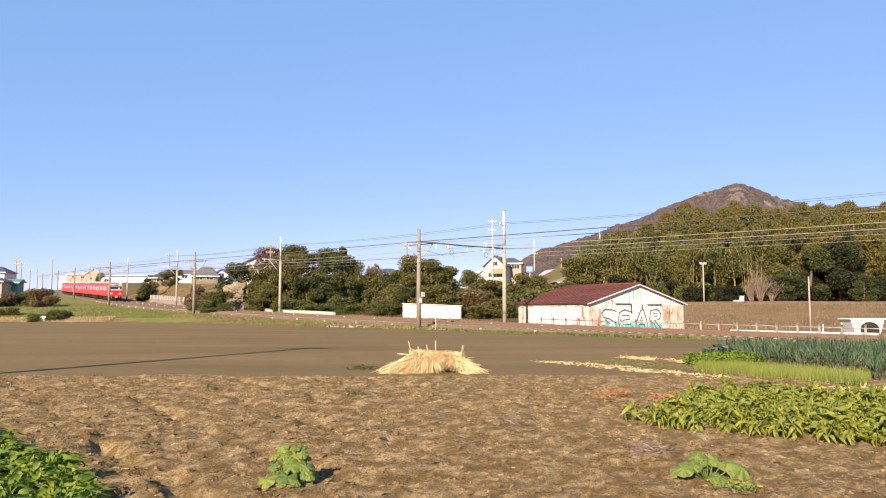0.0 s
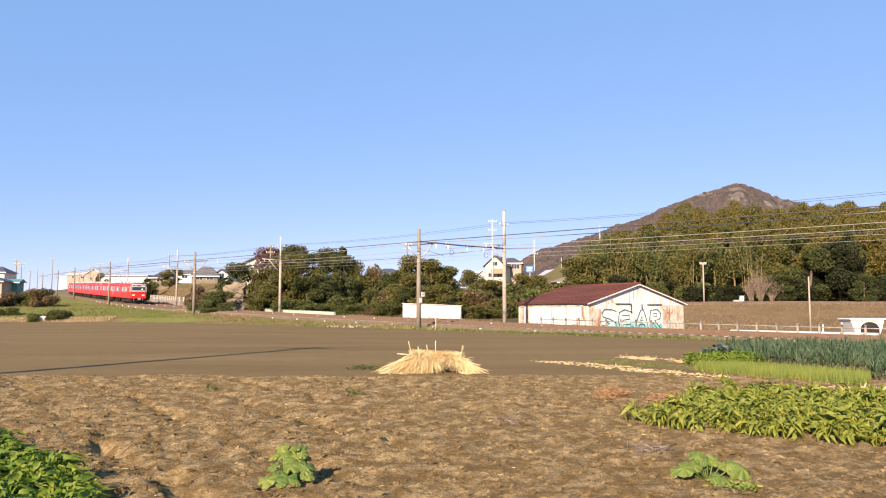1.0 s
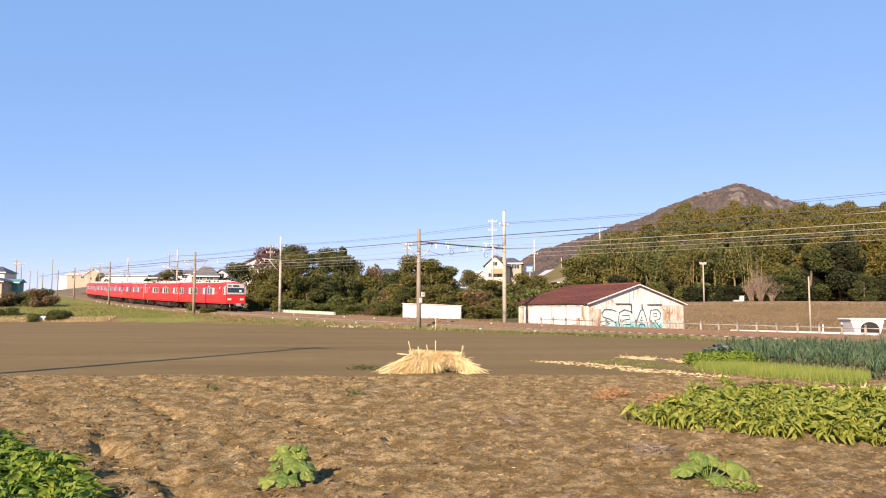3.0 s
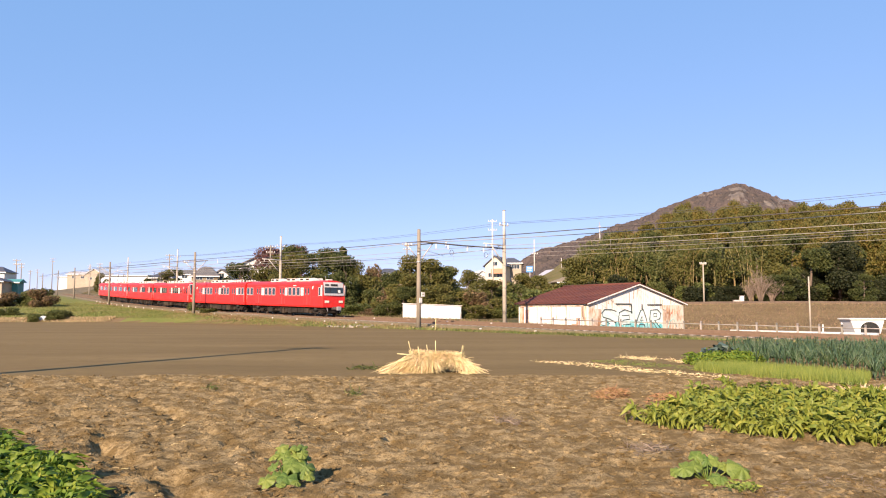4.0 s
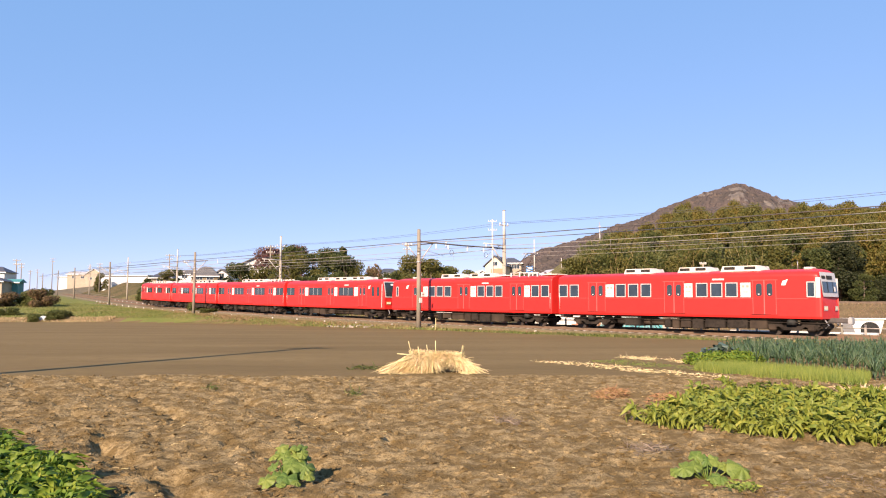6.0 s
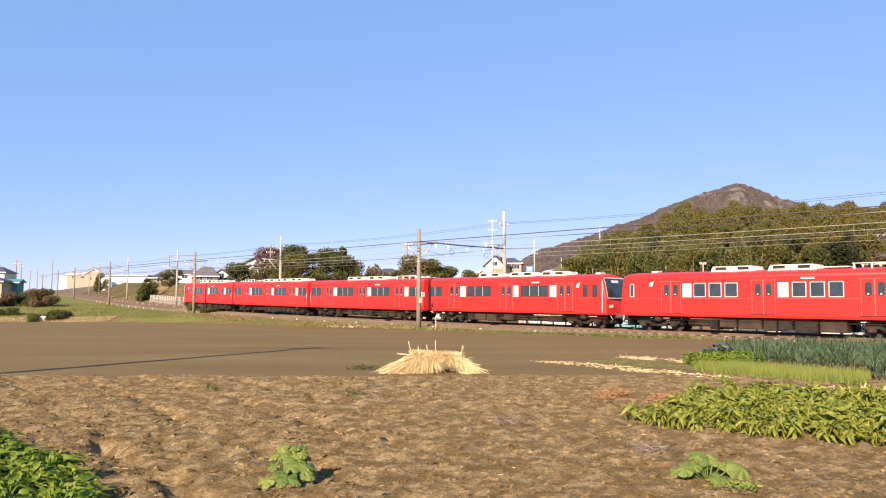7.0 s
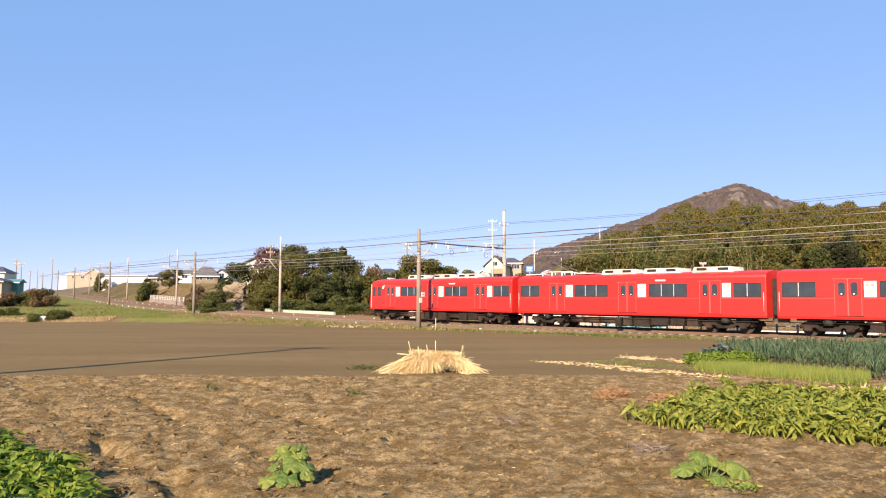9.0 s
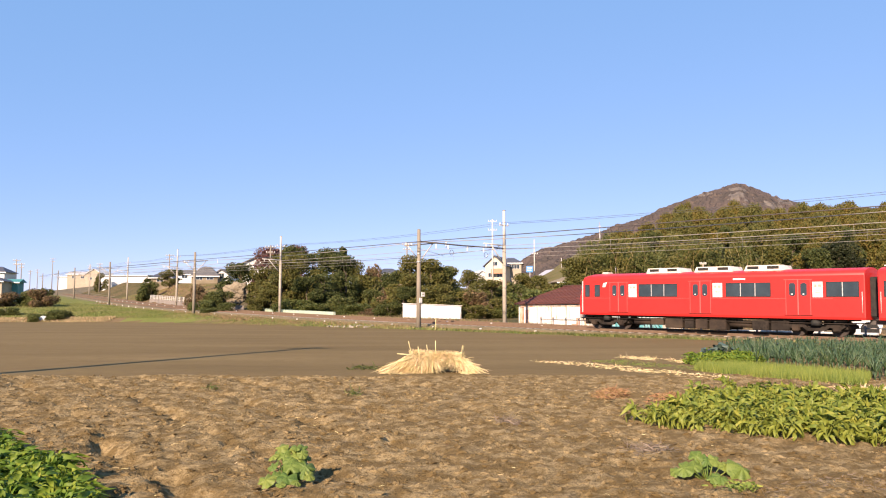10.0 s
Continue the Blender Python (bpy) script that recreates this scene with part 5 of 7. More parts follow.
def build_mountain():
    Y0 = 1150.0
    prof = ((66.32, 27.68), (123.05, 76.55), (153.59, 92.26), (197.22, 102.73), (240.86, 114.95), (284.49, 130.65), (328.12, 148.11), (371.76, 165.56), (406.66, 178.65), (441.57, 188.25), (460.77, 193.49), (485.20, 184.76), (528.84, 166.43), (581.20, 157.71), (712.10, 156.83), (973.90, 132.40), (1410.23, 45.13))
    px, pz = [p[0] for p in prof], [p[1] for p in prof]
    xs, ys = np.linspace(60, 1200, 560), np.linspace(780, 1500, 190)
    X, Y = np.meshgrid(xs, ys)
    ridge = np.interp(X * Y0 / Y * 1.0, px, pz)
    z = ridge * np.exp(-((Y - Y0) / 300.0) ** 2 * np.where(Y < Y0, 1.0, 0.6))
    z = z + 8 * (z > 20) + (fbm(X * 0.012, Y * 0.012, 4, 3) - 0.5) * 26 * np.clip(np.abs(Y - Y0) / 90, 0.05, 1) * (z > 12) + (fbm(X * 0.16, Y * 0.16, 2, 8) - 0.5) * 9.5 - 6
    ny, nx = X.shape
    idx = np.arange(nx * ny).reshape(ny, nx)
    faces = np.stack([idx[:-1, :-1], idx[:-1, 1:], idx[1:, 1:], idx[1:, :-1]], axis=-1).reshape(-1, 4)
    me = mesh_np("mountain", np.stack([X, Y, z], axis=-1).reshape(-1, 3), faces, [MOUNT_HAZED, ROCK], False)
    c = (X[:-1, :-1]).ravel(), (Y[:-1, :-1]).ravel(), z[:-1, :-1].ravel()
    rock = (np.abs(c[0] - 440) < 60) & (c[2] > 128) & (c[2] < 176) & (c[1] < Y0 - 30) & (fbm(c[0] * 0.06, c[2] * 0.07, 3, 14) > 0.61)
    me.polygons.foreach_set("material_index", rock.astype(np.int32))
    tagged(new("mountain_backdrop", me), "brown hazed wooded mountain with a rocky summit", "mountain", kind="structure")


build_mountain()

# ---- trees ----


def leaf_cards(centres, size, rng, droop=0.0, long=1.5):
    """Small bent leaf clusters at the given points: arrays of vertices and quads."""
    n = len(centres)
    d = rng.normal(size=(n, 3))
    d[:, 2] -= droop
    d /= np.linalg.norm(d, axis=1, keepdims=True)
    e = np.cross(d, rng.normal(size=(n, 3)))
    e /= np.linalg.norm(e, axis=1, keepdims=True)
    s = size * rng.uniform(0.6, 1.4, (n, 1))
    a = centres - d * s * long * 0.5
    b = centres + d * s * long * 0.5
    nrm = np.cross(d, e) * s * 0.18
    v = np.stack([a, centres + e * s * 0.5 + nrm, b, centres - e * s * 0.5 + nrm], axis=1).reshape(-1, 3)
    f = np.arange(4 * n).reshape(n, 4)
    return v, f


def tree_template(kind, leaf, seed, label, category):
    """A tree about ten metres tall, at the origin, out of sight below until copied."""
    rng, rnd = np.random.default_rng(seed), random.Random(seed)
    t = empty(category.replace(" ", "_"), None, label, category, "")
    bm = bmesh.new()
    pts = []
    if kind == "broad":
        trunk = [(0, 0, -0.3), (rnd.uniform(-0.2, 0.2), rnd.uniform(-0.2, 0.2), 2.5), (rnd.uniform(-0.4, 0.4), 0, 5.5), (0.1, 0.1, 8.0)]
        tube(bm, trunk, [0.34, 0.26, 0.17, 0.05], 8)
        lobes = []
        for k in range(17):
            az, h = rnd.uniform(0, 6.28), rnd.uniform(1.6, 8.6)
            reach = 3.6 * math.sin(math.pi * min(1, (h + 0.6) / 10.2)) ** 0.7 * rnd.uniform(0.45, 1.0)
            c = (reach * math.cos(az), reach * math.sin(az), h)
            lobes.append((c, rnd.uniform(0.9, 1.75)))
            if k < 9:
                tube(bm, [(0, 0, max(1.0, h - 2.2)), (c[0] * 0.5, c[1] * 0.5, h - 0.9), c], [0.11, 0.07, 0.02], 5)
        lobes.append(((0, 0, 8.7), 1.2))
        for c, r in lobes:
            n = int(250 * r * r)
            p = rng.normal(size=(n, 3))
            p /= np.linalg.norm(p, axis=1, keepdims=True)
            p *= r * rng.uniform(0.55, 1.08, (n, 1)) * np.array([1.15, 1.15, 0.8])
            pts.append(p + np.array(c))
        size = 0.22
    elif kind == "cone":
        tube(bm, [(0, 0, -0.3), (0, 0, 9.6)], [0.25, 0.03], 8)
        for k in range(26):
            h = 1.0 + 8.6 * k / 26
            r = 1.9 * (1 - h / 10.4) ** 0.8 + 0.15
            for q in range(5):
                az = rnd.uniform(0, 6.28)
                n = 34
                rr = r * np.sqrt(rng.uniform(0.1, 1, n))
                p = np.stack([rr * math.cos(az), rr * math.sin(az), h - rr * 0.25 + rng.normal(size=n) * 0.16], axis=1) + rng.normal(size=(n, 3)) * 0.2
                pts.append(p)
        size = 0.26
    elif kind == "shrub":
        for k in range(7):
            az = rnd.uniform(0, 6.28)
            tube(bm, [(0, 0, -0.2), (math.cos(az) * 1.2, math.sin(az) * 1.2, 3.5), (math.cos(az) * 2.6, math.sin(az) * 2.6, 6.5)], [0.14, 0.09, 0.02], 5)
        for k in range(15):
            az, h, reach = rnd.uniform(0, 6.28), rnd.uniform(0.8, 8.0), rnd.uniform(0.3, 4.6)
            reach *= 1 - max(0, h - 4) / 7
            r = rnd.uniform(1.3, 2.2)
            n = int(150 * r * r)
            p = rng.normal(size=(n, 3))
            p /= np.linalg.norm(p, axis=1, keepdims=True)
            p *= r * rng.uniform(0.5, 1.1, (n, 1))
            p = p + np.array([reach * math.cos(az), reach * math.sin(az), h])
            pts.append(p[p[:, 2] > 0.05])
        size = 0.34
    elif kind == "bare":
        for k in range(34):
            az, lean = rnd.uniform(0, 6.28), rnd.uniform(0.1, 0.75)
            h = rnd.uniform(6, 10)
            e = (math.cos(az) * h * lean * 0.6, math.sin(az) * h * lean * 0.6, h * (1 - 0.25 * lean))
            mid = (e[0] * 0.35, e[1] * 0.35, e[2] * 0.55)
            tube(bm, [(0, 0, -0.2), mid, e], [0.12, 0.06, 0.015], 4)
            for q in range(7):
                b = Vector(mid).lerp(Vector(e), rnd.random())
                tube(bm, [b, b + Vector((rnd.uniform(-1.6, 1.6), rnd.uniform(-1.6, 1.6), rnd.uniform(0.3, 1.7)))], [0.035, 0.012], 3)
        part("branch_crown", bm, TWIG, t)
        return t
    part("trunk", bm, BARK, t)
    v, f = leaf_cards(np.concatenate(pts), size, rng, 0.25)
    shared("crown", mesh_np("crown", v, f, leaf), t)
    return t


def bamboo_template(seed, leaf, fullness):
    rng, rnd = np.random.default_rng(seed), random.Random(seed)
    t = empty("bamboo_clump", None, "tall golden bamboo clump with bare lower culms", "bamboo", "")
    pts = []
    for k in range(8):
        x, y = rnd.uniform(-2.1, 2.1), rnd.uniform(-1.5, 1.5)
        h = rnd.uniform(6.6, 10.0)
        az = rnd.uniform(0, 6.28)
        lx, ly = math.cos(az) * rnd.uniform(0.3, 2.4), math.sin(az) * rnd.uniform(0.3, 2.4)
        path = [(x, y, -0.2), (x + lx * 0.1, y + ly * 0.1, h * 0.45), (x + lx * 0.45, y + ly * 0.45, h * 0.8), (x + lx, y + ly, h * 0.97), (x + lx * 1.5, y + ly * 1.5, h * 0.93)]
        r = rnd.uniform(0.6, 1.0)
        part("culm", tb(path, [0.048 * r, 0.044 * r, 0.034 * r, 0.022 * r, 0.01 * r], 6), BAMBOO, t)
        n = int(330 * fullness)
        u = rng.uniform(0, 1, n) ** 0.8
        low = rnd.uniform(0.38, 0.72)
        zz = h * (low + (0.98 - low) * u)
        rad = 0.2 + 1.05 * np.sin(np.pi * np.clip(u * 0.7 + 0.12, 0, 1))
        ang, rr = rng.uniform(0, 6.28, n), rad * np.sqrt(rng.uniform(0, 1, n))
        bow = u * u
        pts.append(np.stack([x + lx * bow + rr * np.cos(ang), y + ly * bow + rr * np.sin(ang), zz - rr * 0.3], axis=1))
    v, f = leaf_cards(np.concatenate(pts), 0.19, rng, 0.9, 2.1)
    shared("crown", mesh_np("crown", v, f, leaf), t)
    return t


LIB = {
    "dark": [tree_template("broad", LEAF_DARK, 11, "dark evergreen broadleaf tree on the slope", "tree"), tree_template("broad", LEAF_DARK, 12, "dark evergreen broadleaf tree on the slope", "tree")],
    "olive": [tree_template("broad", LEAF_OLIVE, 13, "olive and rust autumn tree on the slope", "tree"), tree_template("broad", LEAF_OLIVE, 14, "olive and rust autumn tree on the slope", "tree")],
    "gold": [tree_template("broad", LEAF_GOLD, 15, "golden green wooded crown on the hillside", "tree"), tree_template("broad", LEAF_GOLD, 16, "golden green wooded crown on the hillside", "tree")],
    "deep": [tree_template("broad", LEAF_SHADED, 27, "evergreen tree at the wood's edge with shade in its leaf colour", "tree"), tree_template("shrub", LEAF_SHADED, 28, "undergrowth shrub with shade in its leaf colour", "shrub")],
    "cone": [tree_template("cone", LEAF_DARK, 17, "dark narrow conifer among the trees", "conifer")],
    "green": [tree_template("shrub", LEAF_GREEN, 18, "fresh green shrub on the bank", "shrub"), tree_template("shrub", LEAF_MOSS, 19, "dark green rounded shrub on the bank", "shrub")],
    "brown": [tree_template("shrub", LEAF_BROWN, 20, "brown withering shrub on the slope", "shrub"), tree_template("shrub", LEAF_OLIVE, 21, "olive withering shrub on the slope", "shrub")],
    "pink": [tree_template("broad", LEAF_PINK, 22, "dusky pink autumn cherry tree", "tree")],
    "bare": [tree_template("bare", TWIG, 23, "bare grey-brown leafless bush", "shrub")],
    # Darker leaves draw the shaded middle of the wood below gold-lit tops.
    "bamboo": [bamboo_template(24, LEAF_MOSS, 0.75), bamboo_template(25, LEAF_DARK, 0.7), bamboo_template(26, LEAF_OLIVE, 0.6), bamboo_template(29, LEAF_MOSS, 0.3)],
}
USED = set()
GROUP = {"dark": "trees on the slope", "olive": "trees on the slope", "gold": "trees on the hillside", "cone": "trees on the slope", "deep": "trees on the hillside", "green": "shrubs", "brown": "shrubs", "pink": "trees on the slope", "bare": "shrubs", "bamboo": "bamboo grove"}


def plant(kind, x, y, height, width, seed):
    """Set a tree of that kind: height and crown width in metres."""
    rnd = random.Random(seed * 7 + 1)
    options = LIB[kind]
    k = seed % len(options)
    wide = {"broad": 8.5}.get(kind, 9.5 if kind in ("green", "brown") else 4.0 if kind == "cone" else 5.2 if kind == "bamboo" else 10.0 if kind == "bare" else 8.6)
    m = Matrix.Translation((x, y, gz(x, y) - 0.1)) @ Matrix.Rotation(rnd.uniform(0, 6.28), 4, "Z") @ Matrix.Diagonal((width / wide, width / wide, height / 10.0, 1))
    tagged(options[k], group=GROUP[kind])
    if (kind, k) in USED:
        q = options[k].scale
        return copy_thing(options[k], m @ Matrix.Diagonal((1 / q[0], 1 / q[1], 1 / q[2], 1)))
    USED.add((kind, k))
    options[k].matrix_basis = m
    return options[k]


# middle trees: bearing x, distance, height of the top over the datum, crown width
TREES_SLOPE = (
    ("dark", -32.15, 118.0, 9.38, 7.0),
    ("green", -32.70, 108.0, 5.19, 5.5),
    ("green", -33.46, 104.0, 3.71, 3.5),
    ("pink", -31.63, 138.0, 13.86, 8.0),
    ("pink", -28.05, 140.0, 14.46, 7.0),
    ("olive", -26.69, 112.0, 8.30, 6.5),
    ("olive", -23.28, 108.0, 10.11, 7.5),
    ("olive", -21.20, 110.0, 10.26, 7.0),
    ("dark", -24.90, 122.0, 12.61, 7.0),
    ("dark", -19.38, 114.0, 10.93, 7.0),
    ("dark", -16.64, 113.0, 11.28, 6.5),
    ("cone", -15.67, 116.0, 11.89, 3.4),
    ("dark", -14.36, 110.0, 10.18, 6.5),
    ("dark", -16.49, 104.0, 7.02, 6.0),
    ("dark", -18.68, 103.0, 6.35, 5.5),
    ("olive", -13.4, 112.0, 9.32, 4.6),
    ("brown", -11.36, 116.0, 9.25, 4.5),
)
TREES_MIDDLE = (
    ("olive", -23.99, 104.0, 4.66, 5.0),
    ("green", -20.23, 101.0, 3.80, 5.0),
    ("green", -13.68, 98.0, 4.10, 5.0),
    ("green", -16.49, 97.0, 2.97, 4.5),
    ("brown", -25.71, 103.0, 3.45, 4.0),
    ("green", -11.10, 95.0, 2.94, 4.5),
    ("brown", -8.9, 97.0, 3.0, 3.0),
    ("brown", -9.10, 93.0, 1.8, 3.0),
    ("green", -6.56, 92.0, 2.90, 4.0),
    ("olive", -4.39, 98.0, 9.23, 7.5),
    ("olive", -1.62, 97.0, 8.57, 7.5),
    ("dark", -6.37, 100.0, 6.96, 5.5),
    ("olive", -3.00, 94.0, 6.49, 7.0),
    ("dark", -0.30, 100.0, 7.57, 6.0),
    ("olive", 1.31, 108.0, 8.22, 6.0),
    ("dark", -4.87, 93.0, 4.68, 4.5),
)
TREES_EDGE = (
    ("olive", 0.42, 93.0, 5.03, 5.0),
    ("olive", 4.17, 125.0, 8.71, 6.0),
    ("brown", 3.05, 98.0, 4.85, 6.0),
    ("brown", 4.81, 96.0, 4.41, 5.5),
    ("olive", 6.85, 105.0, 6.12, 8.0),
    ("brown", 8.1, 113.0, 6.7, 6.5),
    ("green", 9.68, 110.0, 6.68, 6.0),
    ("olive", 12.84, 120.0, 7.87, 6.5),
    ("brown", 6.70, 92.0, 3.59, 5.0),
    ("green", 11.92, 104.0, 5.84, 6.0),
    ("brown", 3.82, 90.0, 2.52, 4.5),
    ("green", 8.45, 92.0, 3.25, 4.5),
    ("green", 14.83, 108.0, 5.19, 5.0),
    ("green", 17.54, 115.0, 6.04, 4.5),
    ("olive", 16.38, 130.0, 7.91, 6.0),
    ("brown", -7.70, 108.0, 5.60, 6.0),
    ("brown", -11.0, 112.0, 7.8, 6.0),
    ("olive", -10.0, 118.0, 7.6, 5.0),
    ("green", -9.7, 106.0, 5.4, 4.5),
    ("olive", -63.17, 172.0, 11.29, 5.0),
    ("green", -64.98, 165.0, 9.01, 5.0),
)
TREES_LEFT = (
    ("dark", -65.46, 182.0, 11.72, 5.0),
    ("olive", -112.67, 245.0, 14.14, 5.0),
    ("brown", -42.16, 128.0, 6.36, 5.0),
    ("green", -29.14, 100.0, 3.02, 3.5),
    ("green", -30.42, 98.0, 2.24, 3.0),
    ("green", -73.0, 132.0, 6.0, 6.0),
    ("brown", -69.0, 128.0, 5.6, 5.0),
    ("green", -70.5, 131.0, 6.2, 4.5),
    ("green", -61.5, 106.0, 2.5, 3.2),
    ("green", -51.90, 100.0, 2.0, 3.6),
    ("green", -53.64, 99.0, 1.65, 2.6),
    ("green", -51.04, 101.0, 1.88, 2.6),
    ("brown", -75.5, 129.0, 5.0, 5.0),
    ("dark", -84.68, 215.0, 11.94, 4.0),
)
for i, (kind, x, y, top, width) in enumerate(TREES_SLOPE + TREES_MIDDLE + TREES_EDGE + TREES_LEFT):
    plant(kind, x, y, max(1.2, top - gz(x, y)), width, i)

# the wood on the hillside: bamboo in front, broad crowns rising behind
rw = random.Random(77)
n = 200
for y, step, low, high in ((114.0, 0.0195, 0.2033, 0.335), (121.0, 0.0185, 0.2094, 0.345), (129.0, 0.0182, 0.1942, 0.42), (116.0, 0.028, 0.352, 0.42)):
    slant = low
    while slant < high:
        x = (slant + rw.uniform(-0.005, 0.005)) * y
        plant("bamboo", x, y + rw.uniform(-2, 2), rw.uniform(7.6, 11.8), rw.uniform(4.2, 5.4), rw.randrange(400))
        n += 1
        slant += step
# Rows of the deep kind carry painted shade low in the wood.
for y, lo, hi, step, kinds, h0, h1 in (
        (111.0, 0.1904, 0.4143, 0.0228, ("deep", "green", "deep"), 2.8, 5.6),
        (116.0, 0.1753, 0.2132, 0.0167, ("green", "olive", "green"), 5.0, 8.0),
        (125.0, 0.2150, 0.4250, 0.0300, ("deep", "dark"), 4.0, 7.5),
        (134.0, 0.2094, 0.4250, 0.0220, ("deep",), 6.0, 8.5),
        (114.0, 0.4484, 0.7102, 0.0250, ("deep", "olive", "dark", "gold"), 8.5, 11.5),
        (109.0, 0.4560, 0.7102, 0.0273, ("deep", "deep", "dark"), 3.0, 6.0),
        (124.0, 0.4294, 0.7253, 0.0288, ("olive", "dark", "gold"), 11.0, 14.5),
        (138.0, 0.2489, 0.7405, 0.0288, ("olive", "gold", "dark", "olive"), 11.0, 14.0),
        (153.0, 0.2777, 0.7405, 0.0273, ("gold", "olive", "gold"), 12.5, 15.5),
        (170.0, 0.3020, 0.7405, 0.0258, ("gold", "gold", "olive"), 14.0, 17.0),
        (190.0, 0.3247, 0.7405, 0.0243, ("gold", "olive", "gold"), 14.5, 17.0),
        (212.0, 0.3498, 0.7557, 0.0228, ("gold", "gold", "olive"), 14.0, 16.5),
        (235.0, 0.3839, 0.7557, 0.0228, ("gold", "olive"), 12.0, 14.0),
):
    slant = lo
    while slant < hi:
        x = (slant + rw.uniform(-0.009, 0.009)) * y
        k = kinds[n % len(kinds)]
        plant(k, x, y + rw.uniform(-4, 4), rw.uniform(h0, h1), rw.uniform(6.5, 9.5) if h1 > 7 else rw.uniform(4.0, 6.0), n)
        n += 1
        slant += step
for i, (x, y, top, w) in enumerate(((45.55, 107.0, 8.00, 5.6), (44.58, 108.0, 6.42, 4.0), (47.62, 108.0, 6.58, 4.5))):
    plant("bare", x, y, top - gz(x, y), w, i)

# pale rock face among the trees
rk = bmesh.new()
bmesh.ops.create_icosphere(rk, subdivisions=5, radius=1.0)
for v in rk.verts:
    q = noise.fractal(v.co * 1.7, 0.9, 2.1, 6) + 0.35 * noise.voronoi(v.co * 2.6)[0][0]
    v.co = Vector((v.co.x * 1.9, v.co.y * 1.2, v.co.z * 1.6)) * (0.9 + 0.34 * q)
face = part("rock_face", rk, WALLSTONE, None)
face.matrix_basis = pose(-30.94, 112.0, 4.13)
tagged(face, "pale earthen rock face among the trees", "rock")

# ---- crops and straw on the field ----


def inside(poly, x, y):
    hit = False
    for (x0, y0), (x1, y1) in zip(poly, poly[1:] + poly[:1]):
        if (y0 > y) != (y1 > y) and x < (x1 - x0) * (y - y0) / (y1 - y0) + x0:
            hit = not hit
    return hit


def scatter(poly, gap, rnd, jitter=0.4):
    xs, ys = [p[0] for p in poly], [p[1] for p in poly]
    out = []
    y = min(ys)
    while y < max(ys):
        x = min(xs)
        while x < max(xs):
            a, b = x + rnd.uniform(-jitter, jitter) * gap, y + rnd.uniform(-jitter, jitter) * gap
            if inside(poly, a, b):
                out.append((a, b))
            x += gap
        y += gap
    return out


def lance_leaf(length, width, arch, wave, n=6):
    """A pointed leaf that rises from the origin along +x and bows over, folded on its midrib."""
    v, f = [], []
    for i in range(n + 1):
        t = i / n
        w = width * math.sin(math.pi * (0.08 + 0.92 * t)) ** 0.8 * (1 - 0.25 * t)
        x, z = length * t * (1 - 0.15 * t), length * (0.85 * t - arch * t * t)
        wob = wave * math.sin(t * 9)
        v += [(x, -w / 2, z + w * 0.22 + wob), (x, 0, z), (x, w / 2, z + w * 0.22 - wob)]
    for i in range(n):
        for j in (0, 1):
            a = i * 3 + j
            f.append((a, a + 1, a + 4, a + 3))
    return v, f


def plant_rosette(name, leaf_meshes, count, tilt, lift, label, category, group, seed, stem=0.0, stem_mat=None, stem_r=0.012):
    rnd = random.Random(seed)
    e = empty(name, None, label, category, group)
    if stem:
        part("stem", tb([(0, 0, -0.05), (0.01, 0, stem * 0.6), (0.02, 0.01, stem)], [stem_r, stem_r * 0.8, stem_r * 0.5], 6), stem_mat, e)
    for i in range(count):
        az = 360 * i / count + rnd.uniform(-25, 25)
        s = rnd.uniform(0.7, 1.15)
        m = pose(0, 0, lift * rnd.uniform(0.3, 1.0), 0, 0, az) @ pose(rnd.uniform(0, 0.03), 0, 0, rnd.uniform(-45, 45), rnd.uniform(*tilt), 0) @ Matrix.Diagonal((s, s * rnd.uniform(0.8, 1.2), s, 1))
        shared("leaf", leaf_meshes[i % len(leaf_meshes)], e, m)
    return e


def set_out(templates, spots, rnd, s0, s1):
    used = set()
    for i, (x, y) in enumerate(spots):
        t = templates[i % len(templates)]
        s = rnd.uniform(s0, s1)
        m = pose(x, y, gz(x, y) - 0.01, rnd.uniform(-6, 6), rnd.uniform(-6, 6), rnd.uniform(0, 360)) @ Matrix.Diagonal((s, s, s * rnd.uniform(0.9, 1.1), 1))
        if t in used:
            copy_thing(t, m @ Matrix.Diagonal((1 / t.scale[0], 1 / t.scale[1], 1 / t.scale[2], 1)))
        else:
            used.add(t)
            t.matrix_basis = m


rc = random.Random(5)
YL = "yellow-green broad-leaved ginger plant with arching leaves"


def bushy_plant(seed, meshes, count, label, tilt, lift, category, group, material, name):
    """A plant whose many leaves form one foliage mesh over a stem."""
    rnd = random.Random(seed)
    e = empty(name, None, label, category, group)
    part("stem", tb([(0, 0, -0.05), (0.01, 0, 0.1), (0.02, 0.01, 0.2)], [0.012, 0.01, 0.006], 6), material, e)
    vs, fs, k = [], [], 0
    for i in range(count):
        v, f = meshes[i % len(meshes)]
        s = rnd.uniform(0.6, 1.1)
        m = pose(0, 0, lift * rnd.uniform(0.1, 1.0), 0, 0, rnd.uniform(0, 360)) @ pose(rnd.uniform(0, 0.06), 0, 0, rnd.uniform(-85, 85), rnd.uniform(*tilt), 0) @ Matrix.Diagonal((s, s, s, 1))
        vs += [tuple(m @ Vector(p)) for p in v]
        fs += [tuple(q + k for q in p) for p in f]
        k = len(vs)
    shared("foliage", mesh_np("foliage", vs, fs, material, True), e)
    return e


